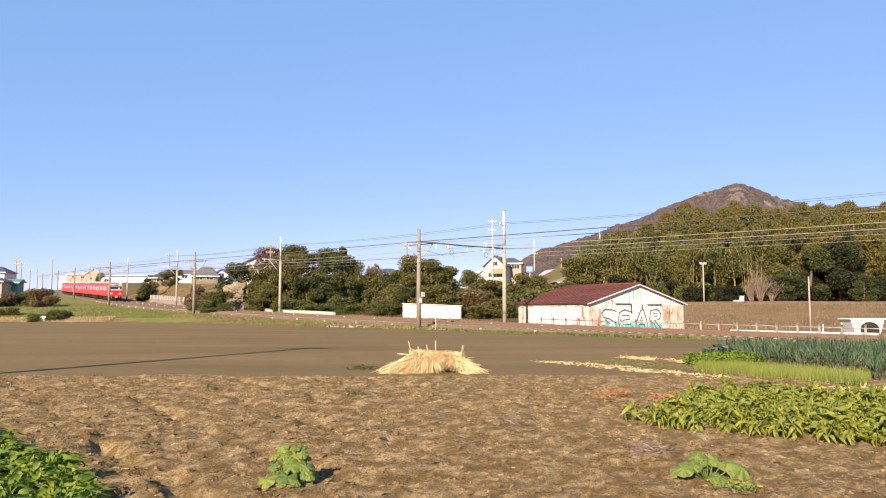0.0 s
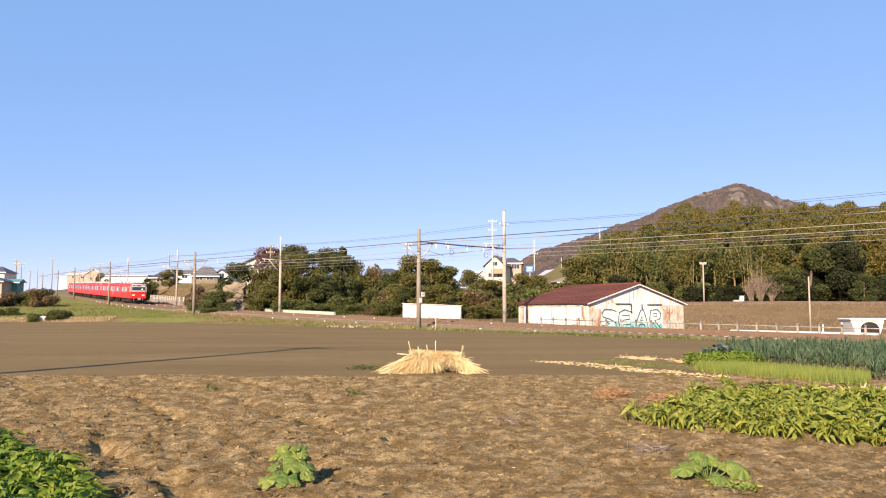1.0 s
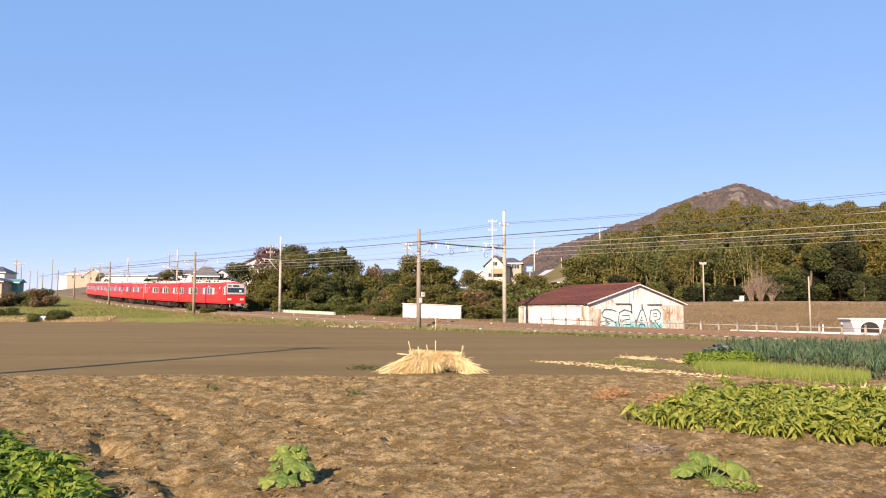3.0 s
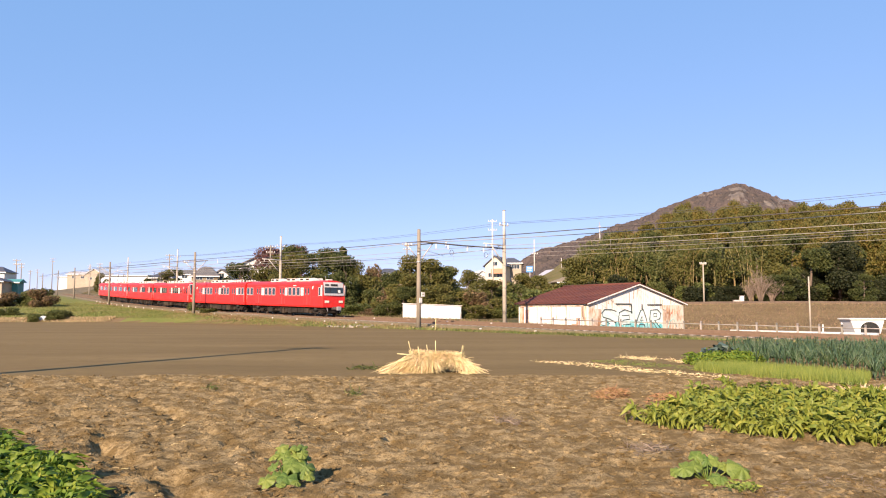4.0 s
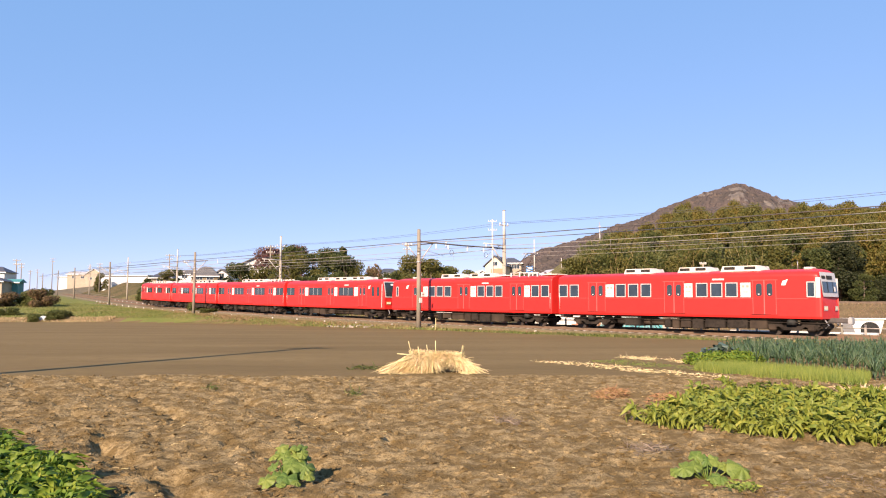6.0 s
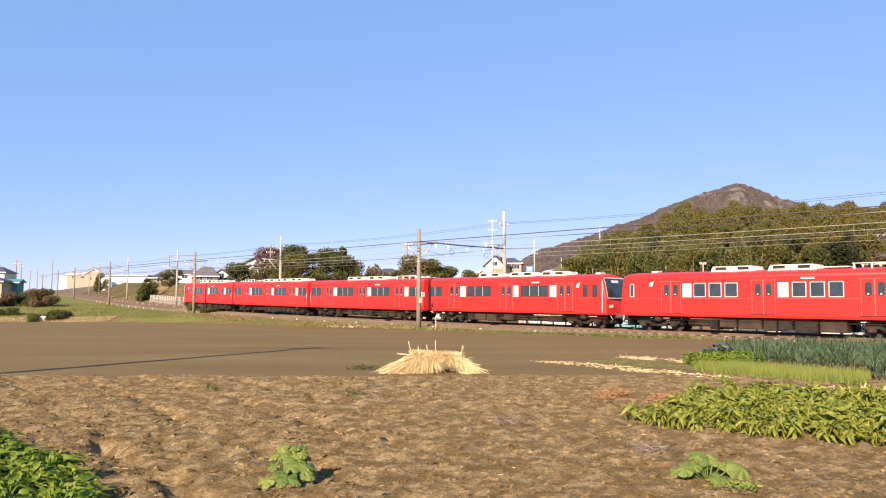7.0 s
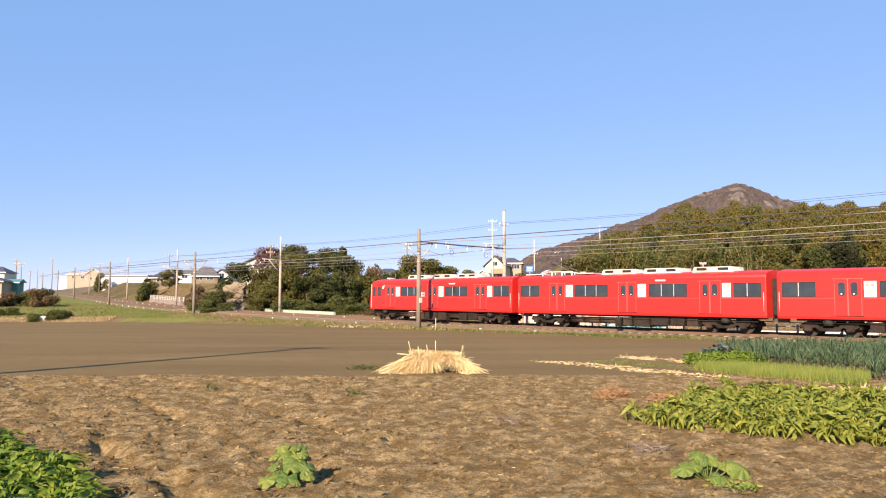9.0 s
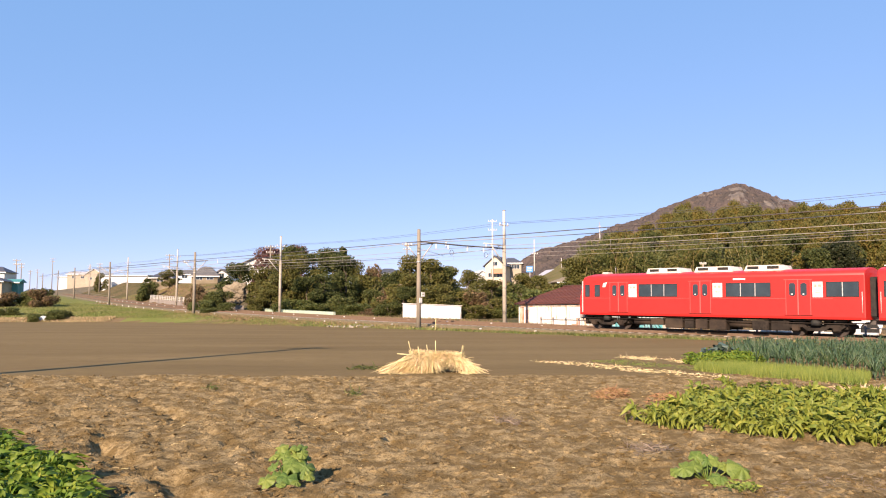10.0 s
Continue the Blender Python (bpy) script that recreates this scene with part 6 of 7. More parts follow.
YS = [lance_leaf(l, b, a, w) for l, b, a, w in ((0.2, 0.065, 0.9, 0.008), (0.23, 0.06, 1.3, 0.012), (0.17, 0.06, 0.5, 0.006), (0.21, 0.075, 1.6, 0.016), (0.15, 0.05, 0.2, 0.008))]
yl = [mesh_np("leaf", *g, CROP_YELLOW, True) for g in YS[:4]]
YB = [bushy_plant(90 + k, YS, 56, YL, (-60, 70), 0.31, "crop plant", "ginger plants in the bed", CROP_YELLOW, "ginger_plant") for k in range(5)]
YT = [plant_rosette("ginger_plant", yl, 20, (-50, 65), 0.22, "yellow-green broad-leaved ginger plant with arching leaves", "crop plant", "ginger plants in the bed", 30 + k, 0.2, CROP_YELLOW) for k in range(5)]
BED = [(2.55, 10.35), (3.1, 9.45), (3.65, 9.0), (4.3, 8.65), (5.0, 8.2), (5.6, 7.8), (8.0, 12.2), (6.0, 12.3), (4.7, 12.4), (4.0, 12.2), (3.75, 11.2), (3.2, 10.8)]
spots = scatter(BED, 0.235, rc)
front = [p for p in spots if p[1] < np.interp(p[0], (2.55, 3.1, 3.65, 4.3, 5.0, 5.6), (10.35, 9.45, 9.0, 8.65, 8.2, 7.8)) + 0.42]
set_out(YT, front, rc, 0.7, 0.98)
set_out(YB, [p for p in spots if p not in front], rc, 0.6, 1.0)

GS = [lance_leaf(l, b, a, w, 8) for l, b, a, w in ((0.18, 0.036, 0.9, 0.014), (0.21, 0.04, 1.4, 0.018), (0.15, 0.034, 0.5, 0.012), (0.2, 0.034, 1.9, 0.016))]
GL = "bright green leafy radish plant in a dense bed"
GT = [bushy_plant(40 + k, GS, 70, GL, (-60, 60), 0.19, "crop plant", "green leaf crop in the near bed", CROP_LEAF, "radish_plant") for k in range(5)]
BED2 = [(-6.1, 9.6), (-5.3, 8.6), (-4.6, 7.9), (-4.0, 7.3), (-3.45, 6.7), (-2.95, 6.1), (-2.55, 5.6), (-2.3, 5.0), (-3.4, 5.0), (-4.6, 6.8), (-6.4, 9.4)]
set_out(GT, scatter(BED2, 0.18, rc), rc, 0.8, 1.15)

def squash_leaf(r, lobes, seed, fold):
    """A broad scalloped leaf about the origin, its face up, creased along the veins and drooping at the rim."""
    rnd = random.Random(seed)
    v, f = [], []
    rings, n = 5, 40
    for k in range(rings + 1):
        q = k / rings
        for j in range(n):
            a = 2 * math.pi * j / n
            lobe = 0.10 * abs(math.cos(lobes * a * 0.5)) + 0.035 * math.cos(9 * a + seed)
            notch = 0.55 * max(0, math.cos(a - math.pi)) ** 14
            e = r * q * (0.9 + (lobe - notch) * q ** 1.5)
            crease = 0.085 * math.cos(lobes * a) * q
            z = r * (-0.28 * q ** 2.2 + crease - fold * abs(math.sin(a)) * q + 0.06 * q * math.sin(2 * a + seed)) + rnd.uniform(-0.015, 0.015) * r
            v.append((e * math.cos(a), e * math.sin(a), z))
    for k in range(rings):
        for j in range(n):
            f.append((k * n + j, k * n + (j + 1) % n, (k + 1) * n + (j + 1) % n, (k + 1) * n + j))
    return v, f


ql = [mesh_np("leaf", *squash_leaf(0.1, l, s, c), SQUASH, True) for l, s, c in ((5, 1, 0.1), (7, 2, 0.3), (5, 3, -0.15), (7, 4, 0.0))]


def squash_plant(x, y, leaves, label, grow=1.0, low=1.0):
    """Leaves on stalks: each across, back, height, size in decimetres, turn, lean towards the row and sideways roll."""
    e = empty("squash_plant", pose(x, y, gz(x, y)), label, "squash plant", "squash plants")
    for i, (dx, dy, h, size, turn, lean, roll) in enumerate(leaves):
        h *= low
        m = pose(dx, dy, h, lean, roll, 0) @ pose(0, 0, 0, 0, 0, turn) @ Matrix.Diagonal((size * grow, size * grow, size * grow, 1))
        shared("leaf", ql[i % 4], e, m)
        part("stalk", tb([(dx * 0.15, dy * 0.15, -0.03), (dx * 0.6, dy * 0.6, h * 0.75), (dx, dy, h - 0.005)], [0.008, 0.006, 0.005], 5), SQUASH, e)
    return e


squash_plant(-1.35, 6.70, ((-0.10, 0.10, 0.27, 0.7, 20, 30, -10), (0.00, 0.12, 0.25, 0.75, 100, 25, 15), (0.09, 0.10, 0.25, 0.7, 200, 35, 10), (-0.16, 0.05, 0.20, 0.6, 310, 20, -25), (-0.06, 0.03, 0.21, 0.75, 60, 45, -5), (0.13, 0.06, 0.19, 0.65, 150, 40, 25), (-0.15, 0.0, 0.13, 0.6, 240, 30, -30), (0.05, 0.02, 0.20, 0.7, 10, 40, 0), (0.03, -0.10, 0.15, 0.95, 80, 42, -12), (0.16, -0.08, 0.14, 1.1, 170, 38, 18), (0.02, -0.20, 0.07, 1.0, 270, 35, 8), (-0.16, -0.22, 0.06, 0.95, 30, 32, -18), (-0.02, 0.15, 0.15, 0.7, 130, 20, 0), (0.10, -0.22, 0.05, 0.55, 220, 30, 25), (-0.02, -0.28, 0.04, 0.5, 300, 20, 0), (0.18, 0.02, 0.10, 0.6, 0, 30, 35), (-0.07, 0.12, 0.11, 0.8, 40, 25, -20), (-0.13, 0.09, 0.23, 0.5, 75, 38, -22), (0.04, 0.08, 0.27, 0.5, 260, 20, 12), (0.11, 0.0, 0.23, 0.55, 330, 42, 20), (-0.01, -0.03, 0.18, 0.55, 190, 48, -8), (-0.09, -0.17, 0.09, 0.6, 110, 40, -15), (0.20, -0.15, 0.08, 0.6, 15, 34, 30)), "leafy green squash plant on bare soil", 0.93, 1.05)
squash_plant(2.39, 6.87, ((-0.08, 0.08, 0.24, 0.75, 20, 45, -30), (0.02, 0.06, 0.20, 0.85, 100, 40, 10), (0.10, 0.07, 0.19, 0.8, 200, 38, 15), (-0.22, -0.02, 0.12, 1.0, 310, 35, -18), (-0.12, 0.0, 0.14, 0.8, 70, 40, -10), (0.30, -0.04, 0.13, 1.55, 180, 36, 24), (0.17, 0.02, 0.13, 0.8, 150, 25, 5), (0.06, -0.16, 0.05, 0.9, 240, 30, 10), (-0.02, -0.17, 0.04, 0.65, 20, 25, -10), (-0.27, 0.05, 0.08, 0.7, 120, 25, -25), (0.0, 0.12, 0.12, 0.8, 60, 20, 0)), "low squash plant with one broad drooping leaf", 0.92, 0.72)

# leeks: each plant a few tall blades
RL = random.Random(9)


def leek_mesh(seed):
    rnd = random.Random(seed)
    bm = bmesh.new()
    tube(bm, [(0, 0, -0.03), (0, 0, 0.28)], [0.016, 0.014], 6)
    for i in range(6):
        az, lean = rnd.uniform(0, 6.28), rnd.uniform(0.05, 0.3)
        h = rnd.uniform(0.5, 0.75)
        c, s = math.cos(az), math.sin(az)
        pts = [(0, 0, 0.22), (c * lean * 0.3, s * lean * 0.3, h * 0.6), (c * lean, s * lean, h), (c * lean * 1.5, s * lean * 1.5, h * rnd.uniform(0.82, 1.0))]
        k = len(bm.verts)
        tube(bm, pts, [0.012, 0.013, 0.009, 0.003], 5)
        bm.verts.ensure_lookup_table()
        bm.faces.new((bm.verts[6 + i], bm.verts[k], bm.verts[k + 1]))
    return bm


LT = [tagged(part("leek", leek_mesh(60 + k), LEEK), "tall blue-green leek with upright leaves", "leek", "leeks in the far bed") for k in range(5)]
spots = []
for row_y in np.arange(16.2, 25.5, 0.62):
    left = max(np.interp(row_y, (16, 17.5, 18.5, 20, 25.5), (9.2, 9.9, 9.0, 8.3, 9.5)), 0)
    x = left
    while x < row_y * 0.64:
        spots.append((x + RL.uniform(-0.04, 0.04), row_y + RL.uniform(-0.06, 0.06)))
        x += 0.17 if row_y < 19 else 0.24
set_out(LT, spots, RL, 0.70, 0.96)

cl = [mesh_np("leaf", *squash_leaf(0.13, 5, s, 0.2), CABBAGE, True) for s in (4, 5)]
CT = [plant_rosette("cabbage", cl, 12, (-60, 10), 0.22, "blue-green leafy cabbage in a row", "cabbage", "cabbages", 70 + k, 0.1, CABBAGE) for k in range(2)]
set_out(CT, [(8.35 + 0.42 * k + 0.05 * (k % 3), 23.6 + 0.25 * (k % 2)) for k in range(7)], RL, 1.5, 1.9)
PT = [bushy_plant(80 + k, GS, 46, "low bushy green potato plant in a row", (-60, 60), 0.26, "crop plant", "low green row", CROP_LEAF, "potato_plant") for k in range(3)]
set_out(PT, [(6.98 + 0.19 * (k // 3) + RL.uniform(-0.05, 0.05), 20.4 + 0.4 * (k % 3)) for k in range(30)], RL, 1.0, 1.35)


def blades(poly, count, h0, h1, w, rnd, lean=0.35):
    """Grass-like blades over a stretch of ground: arrays of triangles."""
    xs, ys = [p[0] for p in poly], [p[1] for p in poly]
    pts = []
    while len(pts) < count:
        x, y = rnd.uniform(min(xs), max(xs)), rnd.uniform(min(ys), max(ys))
        if inside(poly, x, y):
            pts.append((x, y))
    p = np.array(pts)
    z = ground_z(p[:, 0], p[:, 1]) - 0.02
    g = np.random.default_rng(int(count))
    h = g.uniform(h0, h1, len(p))
    az = g.uniform(0, 6.28, len(p))
    dx, dy = np.cos(az), np.sin(az)
    tip = g.normal(size=(len(p), 2)) * lean * h[:, None]
    a = np.stack([p[:, 0] - dx * w, p[:, 1] - dy * w, z], axis=1)
    b = np.stack([p[:, 0] + dx * w, p[:, 1] + dy * w, z], axis=1)
    c = np.stack([p[:, 0] + tip[:, 0], p[:, 1] + tip[:, 1], z + h], axis=1)
    return np.stack([a, b, c], axis=1).reshape(-1, 3), np.arange(3 * len(p)).reshape(-1, 3)


rb = random.Random(31)
SP = [(6.31, 18.91), (6.76, 17.44), (7.48, 16.18), (8.38, 14.98), (9.71, 17.00), (8.75, 18.91), (7.30, 21.31)]
tagged(new("sprout_bed", mesh_np("sprout_bed", *blades(SP, 14000, 0.14, 0.27, 0.006, rb, 0.2), SPROUT)), "bed of fine bright green grassy sprouts", "sprouts", kind="stuff")


def strands(a, b, sag, w, rng):
    """Thin bent straws from points a to points b."""
    n = len(a)
    mid = (a + b) / 2 + rng.normal(size=(n, 3)) * sag
    d = b - a
    s = np.cross(d, rng.normal(size=(n, 3)))
    s = s / (np.linalg.norm(s, axis=1, keepdims=True) + 1e-9) * w
    v = np.stack([a - s, a + s, mid + s, mid - s, b + s * 0.5, b - s * 0.5], axis=1).reshape(-1, 3)
    k = np.arange(n)[:, None] * 6
    f = np.concatenate([k + np.array([0, 1, 2, 3]), k + np.array([3, 2, 4, 5])], axis=0)
    return v, f


def combed(a, mid, b, w, rng):
    """Straws from a by mid to b, each a flat bent ribbon."""
    n = len(a)
    s = np.cross(b - a, rng.normal(size=(n, 3)))
    s = s / (np.linalg.norm(s, axis=1, keepdims=True) + 1e-9) * w
    v = np.stack([a - s, a + s, mid + s, mid - s, b + s * 0.4, b - s * 0.4], axis=1).reshape(-1, 3)
    k = np.arange(n)[:, None] * 6
    return v, np.concatenate([k + np.array([0, 1, 2, 3]), k + np.array([3, 2, 4, 5])], axis=0)


def straw_pile():
    """Straw thrown over a low rail: it hangs to the soil at both ends and leaves a gap under one half."""
    rng = np.random.default_rng(3)
    pile = empty("straw_pile", Matrix.Translation((-0.16, 18.3, 0)) @ Matrix.Diagonal((0.77, 1, 0.98, 1)), "arched heap of golden rice straw on the soil", "straw pile")
    sets = []
    for n, side in ((9000, -1), (2600, 1)):
        t = rng.uniform(0, 1, n)
        x0 = -0.82 + 1.66 * t
        crest = 0.47 - 0.07 * t - 0.10 * (2 * t - 1) ** 4 + 0.03 * np.sin(t * 23) + rng.normal(size=n) * 0.03
        fan = 0.62 * (2 * t - 1) ** 3 - 0.14 + rng.normal(size=n) * 0.2
        gap = np.clip(1.6 - 1.6 * np.abs(t - 0.68) / 0.25, 0, 1) if side < 0 else np.zeros(n)
        foot = np.where(gap > 0.05, 0.05 + 0.29 * gap + rng.normal(size=n) * 0.05, 0.02)
        reach = rng.uniform(0.25, 0.5, n) * np.where(gap > 0.05, 0.7, 1)

        def at(u):
            out = np.sin(u * math.pi / 2)
            z = crest + (foot - crest) * u ** 1.5
            return np.stack([x0 + fan * u ** 1.3, side * reach * out, z], axis=1)
        u0 = rng.uniform(-0.02, 0.75, n).clip(0, 1)
        u1 = np.minimum(u0 + rng.uniform(0.25, 0.6, n), 1.04)
        loose = rng.normal(size=(n, 3)) * 0.034
        a, m, b = at(u0), at((u0 + u1) / 2) + loose, at(u1) + 1.6 * loose
        for q in (a, m, b):
            q[:, 2] = np.maximum(q[:, 2], 0.008)
        sets.append(combed(a, m, b, 0.0045, rng))
    # bristles along the crest
    n = 900
    t = rng.uniform(0, 1, n)
    a = np.stack([-0.84 + 1.7 * t, rng.normal(size=n) * 0.08, 0.48 - 0.07 * t], axis=1)
    b = a + np.stack([rng.normal(size=n) * 0.06, rng.normal(size=n) * 0.05, rng.uniform(0.02, 0.12, n)], axis=1)
    sets.append(combed(a, (a + b) / 2, b, 0.004, rng))
    # loose ends trailing over the soil
    n = 500
    side = np.where(rng.uniform(size=n) < 0.55, -1.0, 1.0)
    a = np.stack([side * rng.uniform(0.7, 1.0, n), rng.uniform(-0.5, 0.1, n), rng.uniform(0.01, 0.05, n)], axis=1)
    b = a + np.stack([side * rng.uniform(0.05, 0.3, n), rng.normal(size=n) * 0.12, -0.5 * a[:, 2]], axis=1)
    sets.append(combed(a, (a + b) / 2, b, 0.005, rng))
    count, vs, fs = 0, [], []
    for v, f in sets:
        vs.append(v)
        fs.append(f + count)
        count += len(v)
    tagged(shared("straw", mesh_np("straw", np.concatenate(vs), np.concatenate(fs), STRAW), pile), kind="stuff")
    part("rail", tb([(-0.85, 0.02, 0.44), (0.86, 0.02, 0.38)], 0.03, 8), BARK, pile, "wooden rail under the straw")
    for x in (-0.8, 0.8):
        part("rail_post", tb([(x, 0.03, -0.15), (x, 0.03, 0.42)], 0.025, 6), BARK, pile)
    for p0, p1 in (((-0.78, -0.1, 0.45), (-0.88, -0.12, 0.77)), ((-0.50, -0.32, 0.28), (-0.57, -0.34, 0.66)), ((-0.26, -0.1, 0.45), (-0.31, -0.12, 0.69)), ((-0.03, 0.05, 0.4), (-0.03, 0.05, 0.78)), ((0.74, -0.25, 0.2), (0.82, -0.25, 0.68)), ((0.78, -0.2, 0.3), (0.86, -0.2, 0.67)), ((-0.72, -0.25, 0.45), (-1.22, -0.3, 0.48)), ((-0.75, -0.3, 0.38), (-1.15, -0.4, 0.30)), ((-1.15, -0.4, 0.30), (-1.24, -0.42, 0.12))):
        part("stake", tb([p0, p1], 0.012, 6), STRAW, pile)


straw_pile()


def litter(name, poly, count, length, w, material, label, category, height=0.03, seed=1):
    rnd, rng = random.Random(seed), np.random.default_rng(seed)
    xs, ys = [p[0] for p in poly], [p[1] for p in poly]
    pts = []
    while len(pts) < count:
        x, y = rnd.uniform(min(xs), max(xs)), rnd.uniform(min(ys), max(ys))
        if inside(poly, x, y) and vnoise(np.array([x * 2.3]), np.array([y * 2.3]), seed)[0] > rnd.uniform(0.1, 0.75):
            pts.append((x, y))
    p = np.array(pts)
    a = np.column_stack([p, ground_z(p[:, 0], p[:, 1]) + rng.uniform(0.0, height, count)])
    d = rng.normal(size=(count, 3)) * np.array([1, 1, 0.3 if height < 0.08 else 0.8])
    d /= np.linalg.norm(d, axis=1, keepdims=True)
    b = a + d * rng.uniform(0.4, 1.0, (count, 1)) * length
    b[:, 2] = np.maximum(b[:, 2], 0.01)
    v, f = strands(a, b, length * 0.05, w, rng)
    return tagged(new(name, mesh_np(name, v, f, material)), label, category, kind="stuff")


litter("straw_mulch", [(2.53, 22.25), (3.63, 20.44), (4.74, 18.22), (6.14, 16.18), (6.46, 17.00), (5.11, 19.64), (3.86, 21.77)], 900, 0.13, 0.0045, STRAW, "scattered row of pale straw mulch", "straw", 0.035, 2)
litter("straw_mulch", [(5.58, 23.83), (7.00, 20.86), (7.41, 22.00), (5.87, 24.71)], 520, 0.15, 0.0045, STRAW, "scattered row of pale straw mulch", "straw", 0.04, 3)
litter("straw_mulch", [(7.17, 13.95), (8.08, 13.22), (8.78, 14.34), (7.70, 14.76)], 700, 0.15, 0.0055, STRAW, "scattered row of pale straw mulch", "straw", 0.04, 4)
litter("withered_weeds", [(2.56, 12.97), (2.99, 13.95), (3.40, 14.14), (3.23, 13.14), (2.79, 12.57)], 900, 0.14, 0.006, DRYWEED, "rust brown withered weeds on soil", "weeds", 0.075, 5)
litter("withered_weeds", [(3.27, 12.26), (3.68, 13.05), (4.12, 13.22), (3.91, 12.41), (3.46, 11.97)], 800, 0.13, 0.007, DRYWEED, "rust brown withered weeds on soil", "weeds", 0.075, 6)
litter("dead_stalks", [(1.90, 8.09), (2.11, 8.42), (2.46, 8.35), (2.44, 7.96), (2.10, 7.72)], 300, 0.16, 0.004, GREYWEED, "grey dead stalks matted on soil", "weeds", 0.04, 7)
litter("dead_stalks", [(0.64, 9.98), (0.79, 10.49), (1.12, 10.28), (0.99, 9.79)], 120, 0.16, 0.004, GREYWEED, "grey dead stalks matted on soil", "weeds", 0.04, 8)
litter("straw_bits", [(2.48, 6.12), (3.09, 6.76), (4.07, 6.99), (3.70, 6.12)], 130, 0.1, 0.0022, GREYWEED, "thin straw bits scattered on soil", "straw", 0.03, 9)
litter("straw_bits", [(-3.0, 6.0), (4.0, 5.6), (6.0, 12), (5.0, 16.0), (-4.0, 17)], 200, 0.09, 0.0025, STRAW, "thin straw bits scattered on soil", "straw", 0.03, 10)
litter("dark_weeds", [(-2.47, 19.09), (-2.39, 20.03), (-1.46, 19.64), (-1.48, 18.91)], 200, 0.14, 0.012, LEAF_DARK, "low dark weeds at the field's seam", "weeds", 0.06, 11)
litter("low_weeds", [(4.3, 22.2), (4.9, 20.6), (6.2, 18.6), (6.7, 19.2), (6.0, 21.2), (5.4, 22.6)], 900, 0.09, 0.006, GRASSBLADE, "thin olive weeds between the straw rows", "weeds", 0.05, 21)
litter("low_weeds", [(2.2, 6.35), (2.6, 6.3), (2.7, 6.5), (2.3, 6.55)], 120, 0.06, 0.008, SPROUT, "yellow-green seedlings beside a squash plant", "weeds", 0.05, 22)
for i, (x, y) in enumerate(((-4.34, 14.14), (-1.57, 13.40))):
    litter("small_weed", [(x - 0.14, y - 0.1), (x + 0.14, y - 0.1), (x + 0.14, y + 0.12), (x - 0.14, y + 0.12)], 40, 0.14, 0.008, LEAF_GREEN, "small green weed on bare soil", "weeds", 0.08, 12 + i)


def clods(count, seed):
    """Loose lumps of earth over the rough field."""
    rng = np.random.default_rng(seed)
    ico = bmesh.new()
    bmesh.ops.create_icosphere(ico, subdivisions=1, radius=1.0)
    base = np.array([v.co[:] for v in ico.verts])
    tri = np.array([[v.index for v in f.verts] for f in ico.faces])
    ico.free()
    y = 4.6 + 12.8 * rng.uniform(0, 1, count) ** 1.3
    x = rng.uniform(-0.64, 0.64, count) * y
    size = 0.005 + 0.030 * rng.uniform(0, 1, count) ** 4.5
    z = ground_z(x, y)
    z = z + soil_relief(x, y)
    shape = base[None] * (1 + 0.38 * rng.normal(size=(count, len(base), 1))) * np.array([1.3, 1.0, 0.6])
    verts = shape * size[:, None, None] + np.stack([x, y, z + size * 0.15], axis=1)[:, None, :]
    faces = tri[None] + (np.arange(count) * len(base))[:, None, None]
    return tagged(new("soil_clods", mesh_np("soil_clods", verts.reshape(-1, 3), faces.reshape(-1, 3), SOIL)), "loose brown clods of earth on the tilled field", "clods", kind="stuff")


clods(26000, 4)

# ---- grass on the verges ----
VG = [(-28, 88), (-14, 73), (-2, 59.6), (4, 50.8), (9.4, 42.6), (15, 37), (21, 32), (24, 35), (17, 42.5), (8.5, 50.5), (0, 59.8), (-12, 73.5), (-25, 90)]
tagged(new("verge_grass", mesh_np("verge_grass", *blades(VG, 16000, 0.06, 0.2, 0.03, rb, 0.5), GRASSBLADE)), "patchy green and straw coloured verge grass", "grass", kind="stuff")
GP = [(-1.0, 58.6), (2.5, 53.5), (4.5, 50.6), (9.8, 42.4), (14, 38.6), (13, 40.8), (7.5, 47.5), (3.0, 54.5)]
tagged(new("green_grass_strip", mesh_np("green_grass_strip", *blades(GP, 5000, 0.06, 0.26, 0.03, rb, 0.5), LEAF_GREEN)), "strip of fresh green grass by the field", "grass", kind="stuff")
BG = [(-85, 104), (-51, 101), (-40, 97), (-28, 90), (-30, 96), (-42, 110), (-60, 135), (-90, 165)]
tagged(new("bank_grass", mesh_np("bank_grass", *blades(BG, 30000, 0.06, 0.22, 0.04, rb, 0.6), GRASSBLADE)), "rough green grass on the railway bank", "grass", kind="stuff")
DG = [(-85, 100.5), (-62, 99.5), (-43, 96.2), (-43, 98.4), (-52, 101.5), (-85, 103)]
tagged(new("dry_grass_edge", mesh_np("dry_grass_edge", *blades(DG, 12000, 0.15, 0.4, 0.05, rb, 0.6), PALEBLADE)), "pale dry grass along the field's edge", "grass", kind="stuff")
LV = [(20, 70), (45, 70), (70, 100), (70, 108), (32, 108), (22, 92)]
tagged(new("bank_dry_grass", mesh_np("bank_dry_grass", *blades(LV, 14000, 0.08, 0.3, 0.03, rb, 0.7), DRYBLADE)), "dry brown grass over the bank", "grass", kind="stuff")
CS = [(-70, 150), (-52, 128), (-43, 120), (-40, 130), (-48, 150), (-62, 172)]
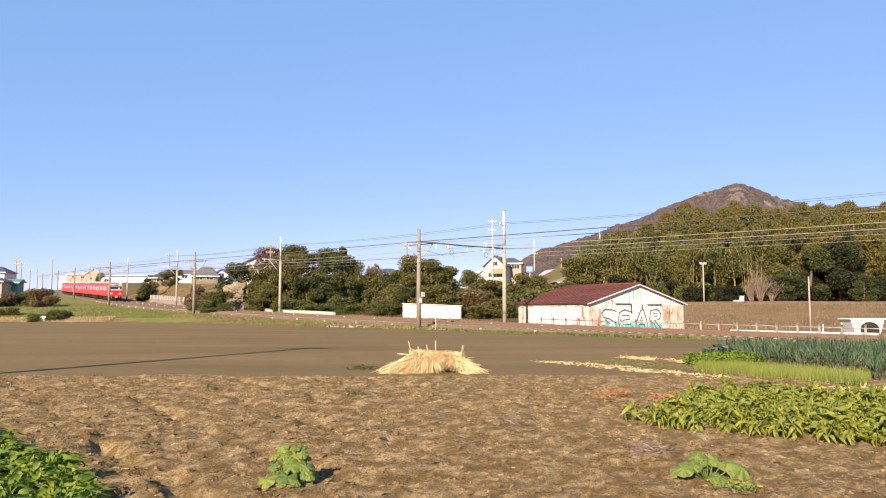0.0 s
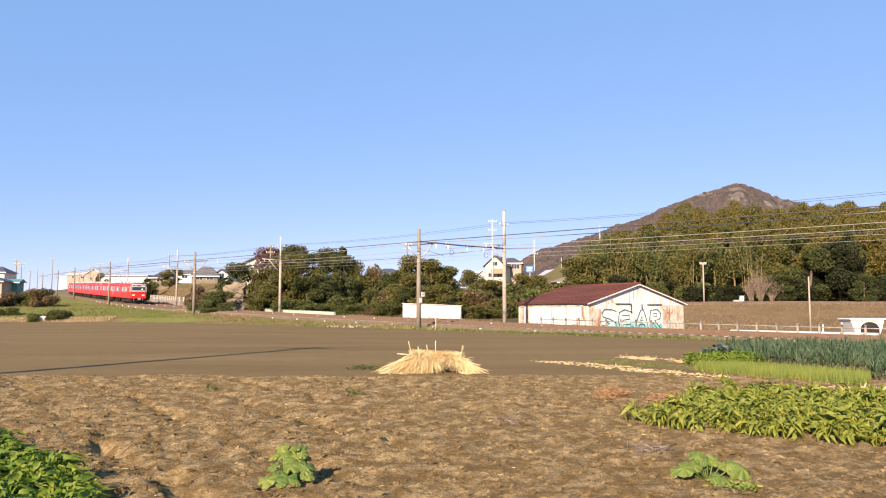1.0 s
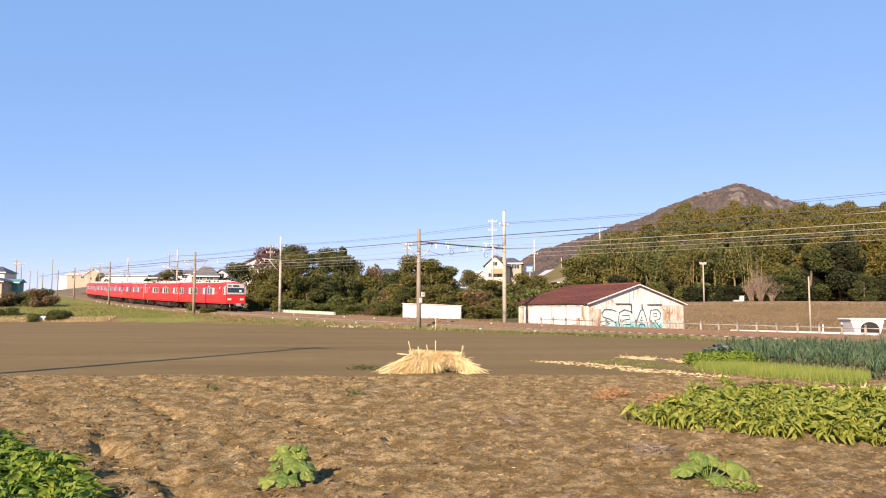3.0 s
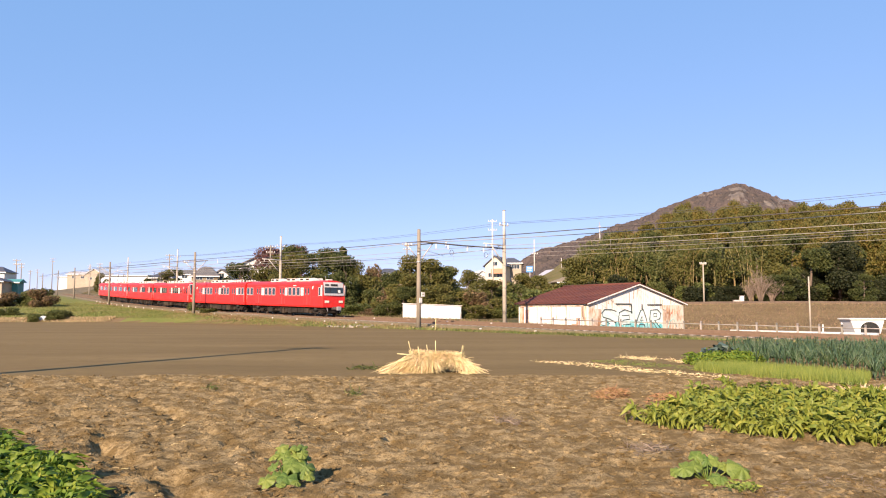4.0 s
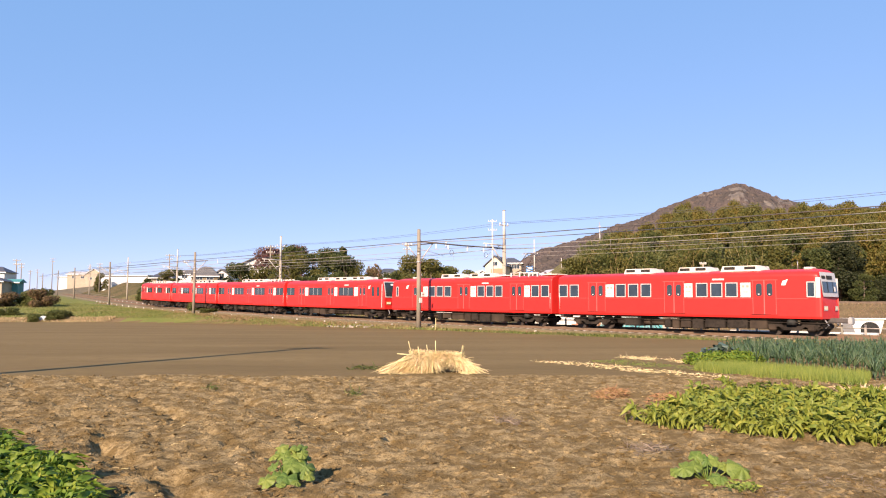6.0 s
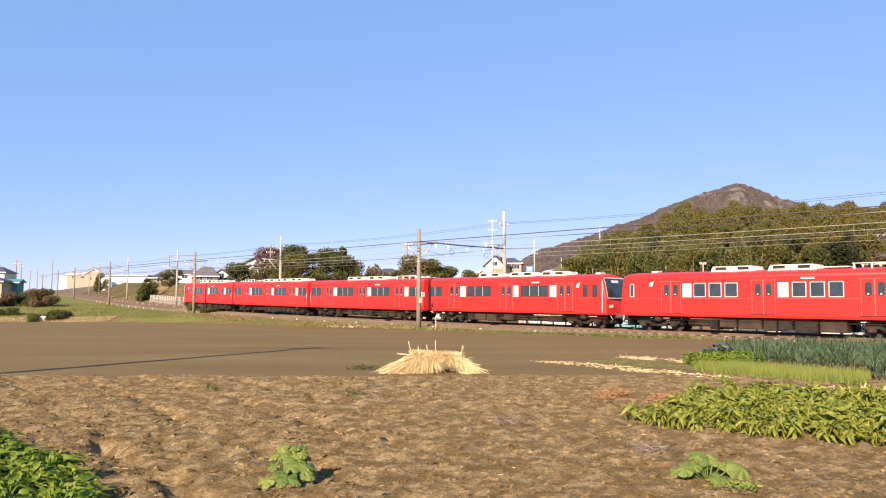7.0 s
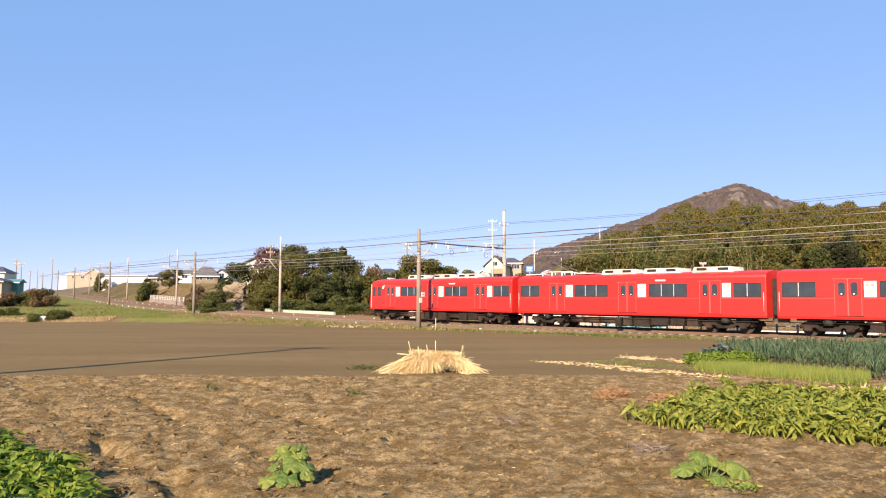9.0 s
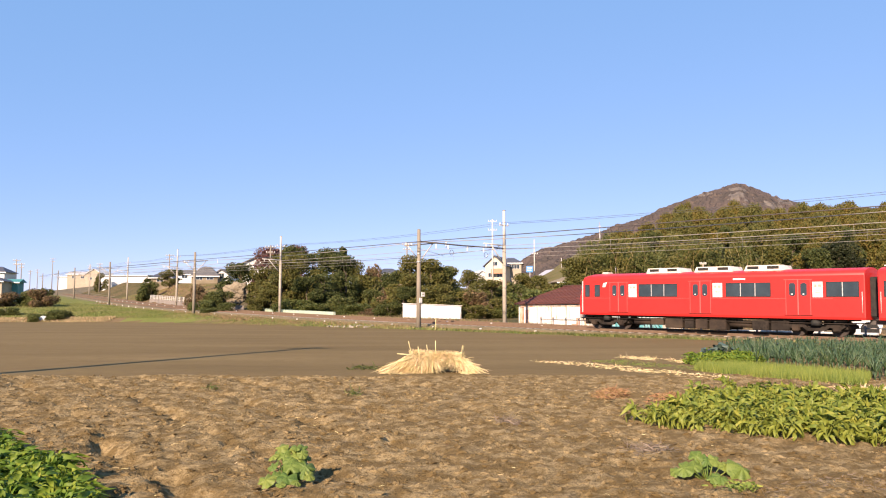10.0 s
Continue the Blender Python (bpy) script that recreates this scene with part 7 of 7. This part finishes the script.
tagged(new("slope_dry_grass", mesh_np("slope_dry_grass", *blades(CS, 9000, 0.1, 0.3, 0.07, rb, 0.5), DRYBLADE)), "dry brown grass over the cutting slope", "grass", kind="stuff")



def trackside_weeds(name, s0, s1, o0, o1, count, h0, h1, material, label, seed):
    """Weeds in uneven drifts along the line, between two offsets from it."""
    g = np.random.default_rng(seed)
    ss, oo = g.uniform(s0, s1, count), g.uniform(o0, o1, count)
    keep = vnoise(ss * 0.35, oo * 0.9, seed) > g.uniform(0.15, 0.8, count)
    p = np.array([on_line(a, b)[:] for a, b in zip(ss[keep], oo[keep])])
    k = len(p)
    z = ground_z(p[:, 0], p[:, 1]) - 0.02
    h = g.uniform(h0, h1, k)[:, None]
    az = g.uniform(0, 6.28, k)
    d = np.stack([np.cos(az), np.sin(az), 0 * az], axis=1) * 0.045
    base = np.stack([p[:, 0], p[:, 1], z], axis=1)
    tip = base + np.concatenate([g.normal(size=(k, 2)) * 0.5 * h, h], axis=1)
    v = np.stack([base - d, base + d, tip], axis=1).reshape(-1, 3)
    return tagged(new(name, mesh_np(name, v, np.arange(3 * k).reshape(-1, 3), material)), label, "grass", kind="stuff")


trackside_weeds("trackside_grass", -60, 44, -2.4, 0.3, 30000, 0.06, 0.3, DRYBLADE, "dry brown weeds along the track's foot", 51)
trackside_weeds("trackside_grass", -75, 44, -3.4, -0.9, 12000, 0.06, 0.28, GRASSBLADE, "olive weeds along the track's foot", 52)
trackside_weeds("fence_foot_grass", -30, 44, 7.6, 11.5, 16000, 0.1, 0.45, DRYBLADE, "pale dry grass at the fence's foot", 53)
trackside_weeds("fence_foot_grass", -70, 44, 7.3, 10.5, 9000, 0.1, 0.5, GRASSBLADE, "olive grass at the fence's foot", 54)

FG = [(-62, 101.5), (-50, 100), (-38, 97), (-30, 92), (-33, 99), (-44, 112), (-60, 122)]
tagged(new("fresh_bank_grass", mesh_np("fresh_bank_grass", *blades(FG, 12000, 0.08, 0.26, 0.04, rb, 0.6), GRASSBLADE)), "tufts of fresh green grass on the bank", "grass", kind="stuff")

# the utility pole beside the field whose long shadow falls over the soil
fp = plain_pole(-12.4, 14.0, 9.2, 0.23, CONCRETE, "concrete utility pole beside the field", ((0.35, 0.8),))


def rubble():
    """Pale stones and sticks dumped at the field's edge."""
    rnd = random.Random(44)
    base = on_line(-9.0, -2.6)
    e = empty("rubble_heap", Matrix.Translation((base.x, base.y, gz(base.x, base.y))), "heap of pale stones at the field's edge", "rubble")
    for k in range(26):
        bm = bmesh.new()
        bmesh.ops.create_icosphere(bm, subdivisions=1, radius=rnd.uniform(0.08, 0.24))
        for v in bm.verts:
            v.co *= rnd.uniform(0.75, 1.25)
            v.co.z *= 0.6
        s = rnd.uniform(-3.2, 2.6)
        st = part("stone", bm, CONCRETE if k % 3 else FARPOLE, e)
        p = on_line(-9.0 + s, -2.6 + rnd.uniform(-0.6, 0.5))
        st.location = (p.x - base.x, p.y - base.y, gz(p.x, p.y) - gz(base.x, base.y) + 0.05)


rubble()
q = (-0.56, 57.0)
stk = empty("marker_stake", Matrix.Translation((q[0], q[1], gz(*q))), "thin pale wooden stake at the field's edge", "stake")
part("rod", tb([(0, 0, -0.2), (0.01, 0, 0.95)], 0.025, 6), STRAW, stk)
q = (-52.89, 99.0)
sk = empty("white_sack", Matrix.Translation((q[0], q[1], gz(*q))), "crumpled white sack on the grassy bank", "sack")
bm = bmesh.new()
bmesh.ops.create_icosphere(bm, subdivisions=3, radius=0.5)
for v in bm.verts:
    v.co = Vector((v.co.x * 1.1, v.co.y, v.co.z * 0.9)) * (1 + 0.25 * noise.noise(v.co * 3))
part("bag", bm, WHITEPOST, sk).location = (0, 0, 0.35)


# ---- what moves: the train runs along the curved line ----
SPEED, NOSE0 = 23.94, 18.544 - 5.5 * 23.94


def motions():
    for i, car in enumerate(cars):
        rows = []
        for k in range(41):
            t = k * 0.25
            mid_s = NOSE0 + SPEED * t - (i + 0.5) * CAR
            a, b = on_line(mid_s - 6.6, NEAR_C), on_line(mid_s + 6.6, NEAR_C)
            d = (b - a).normalized()
            m = Matrix.Translation((a + b) / 2) @ d.to_track_quat("X", "Z").to_matrix().to_4x4()
            rows.append((t, m))
        walk(car, rows)


motions()
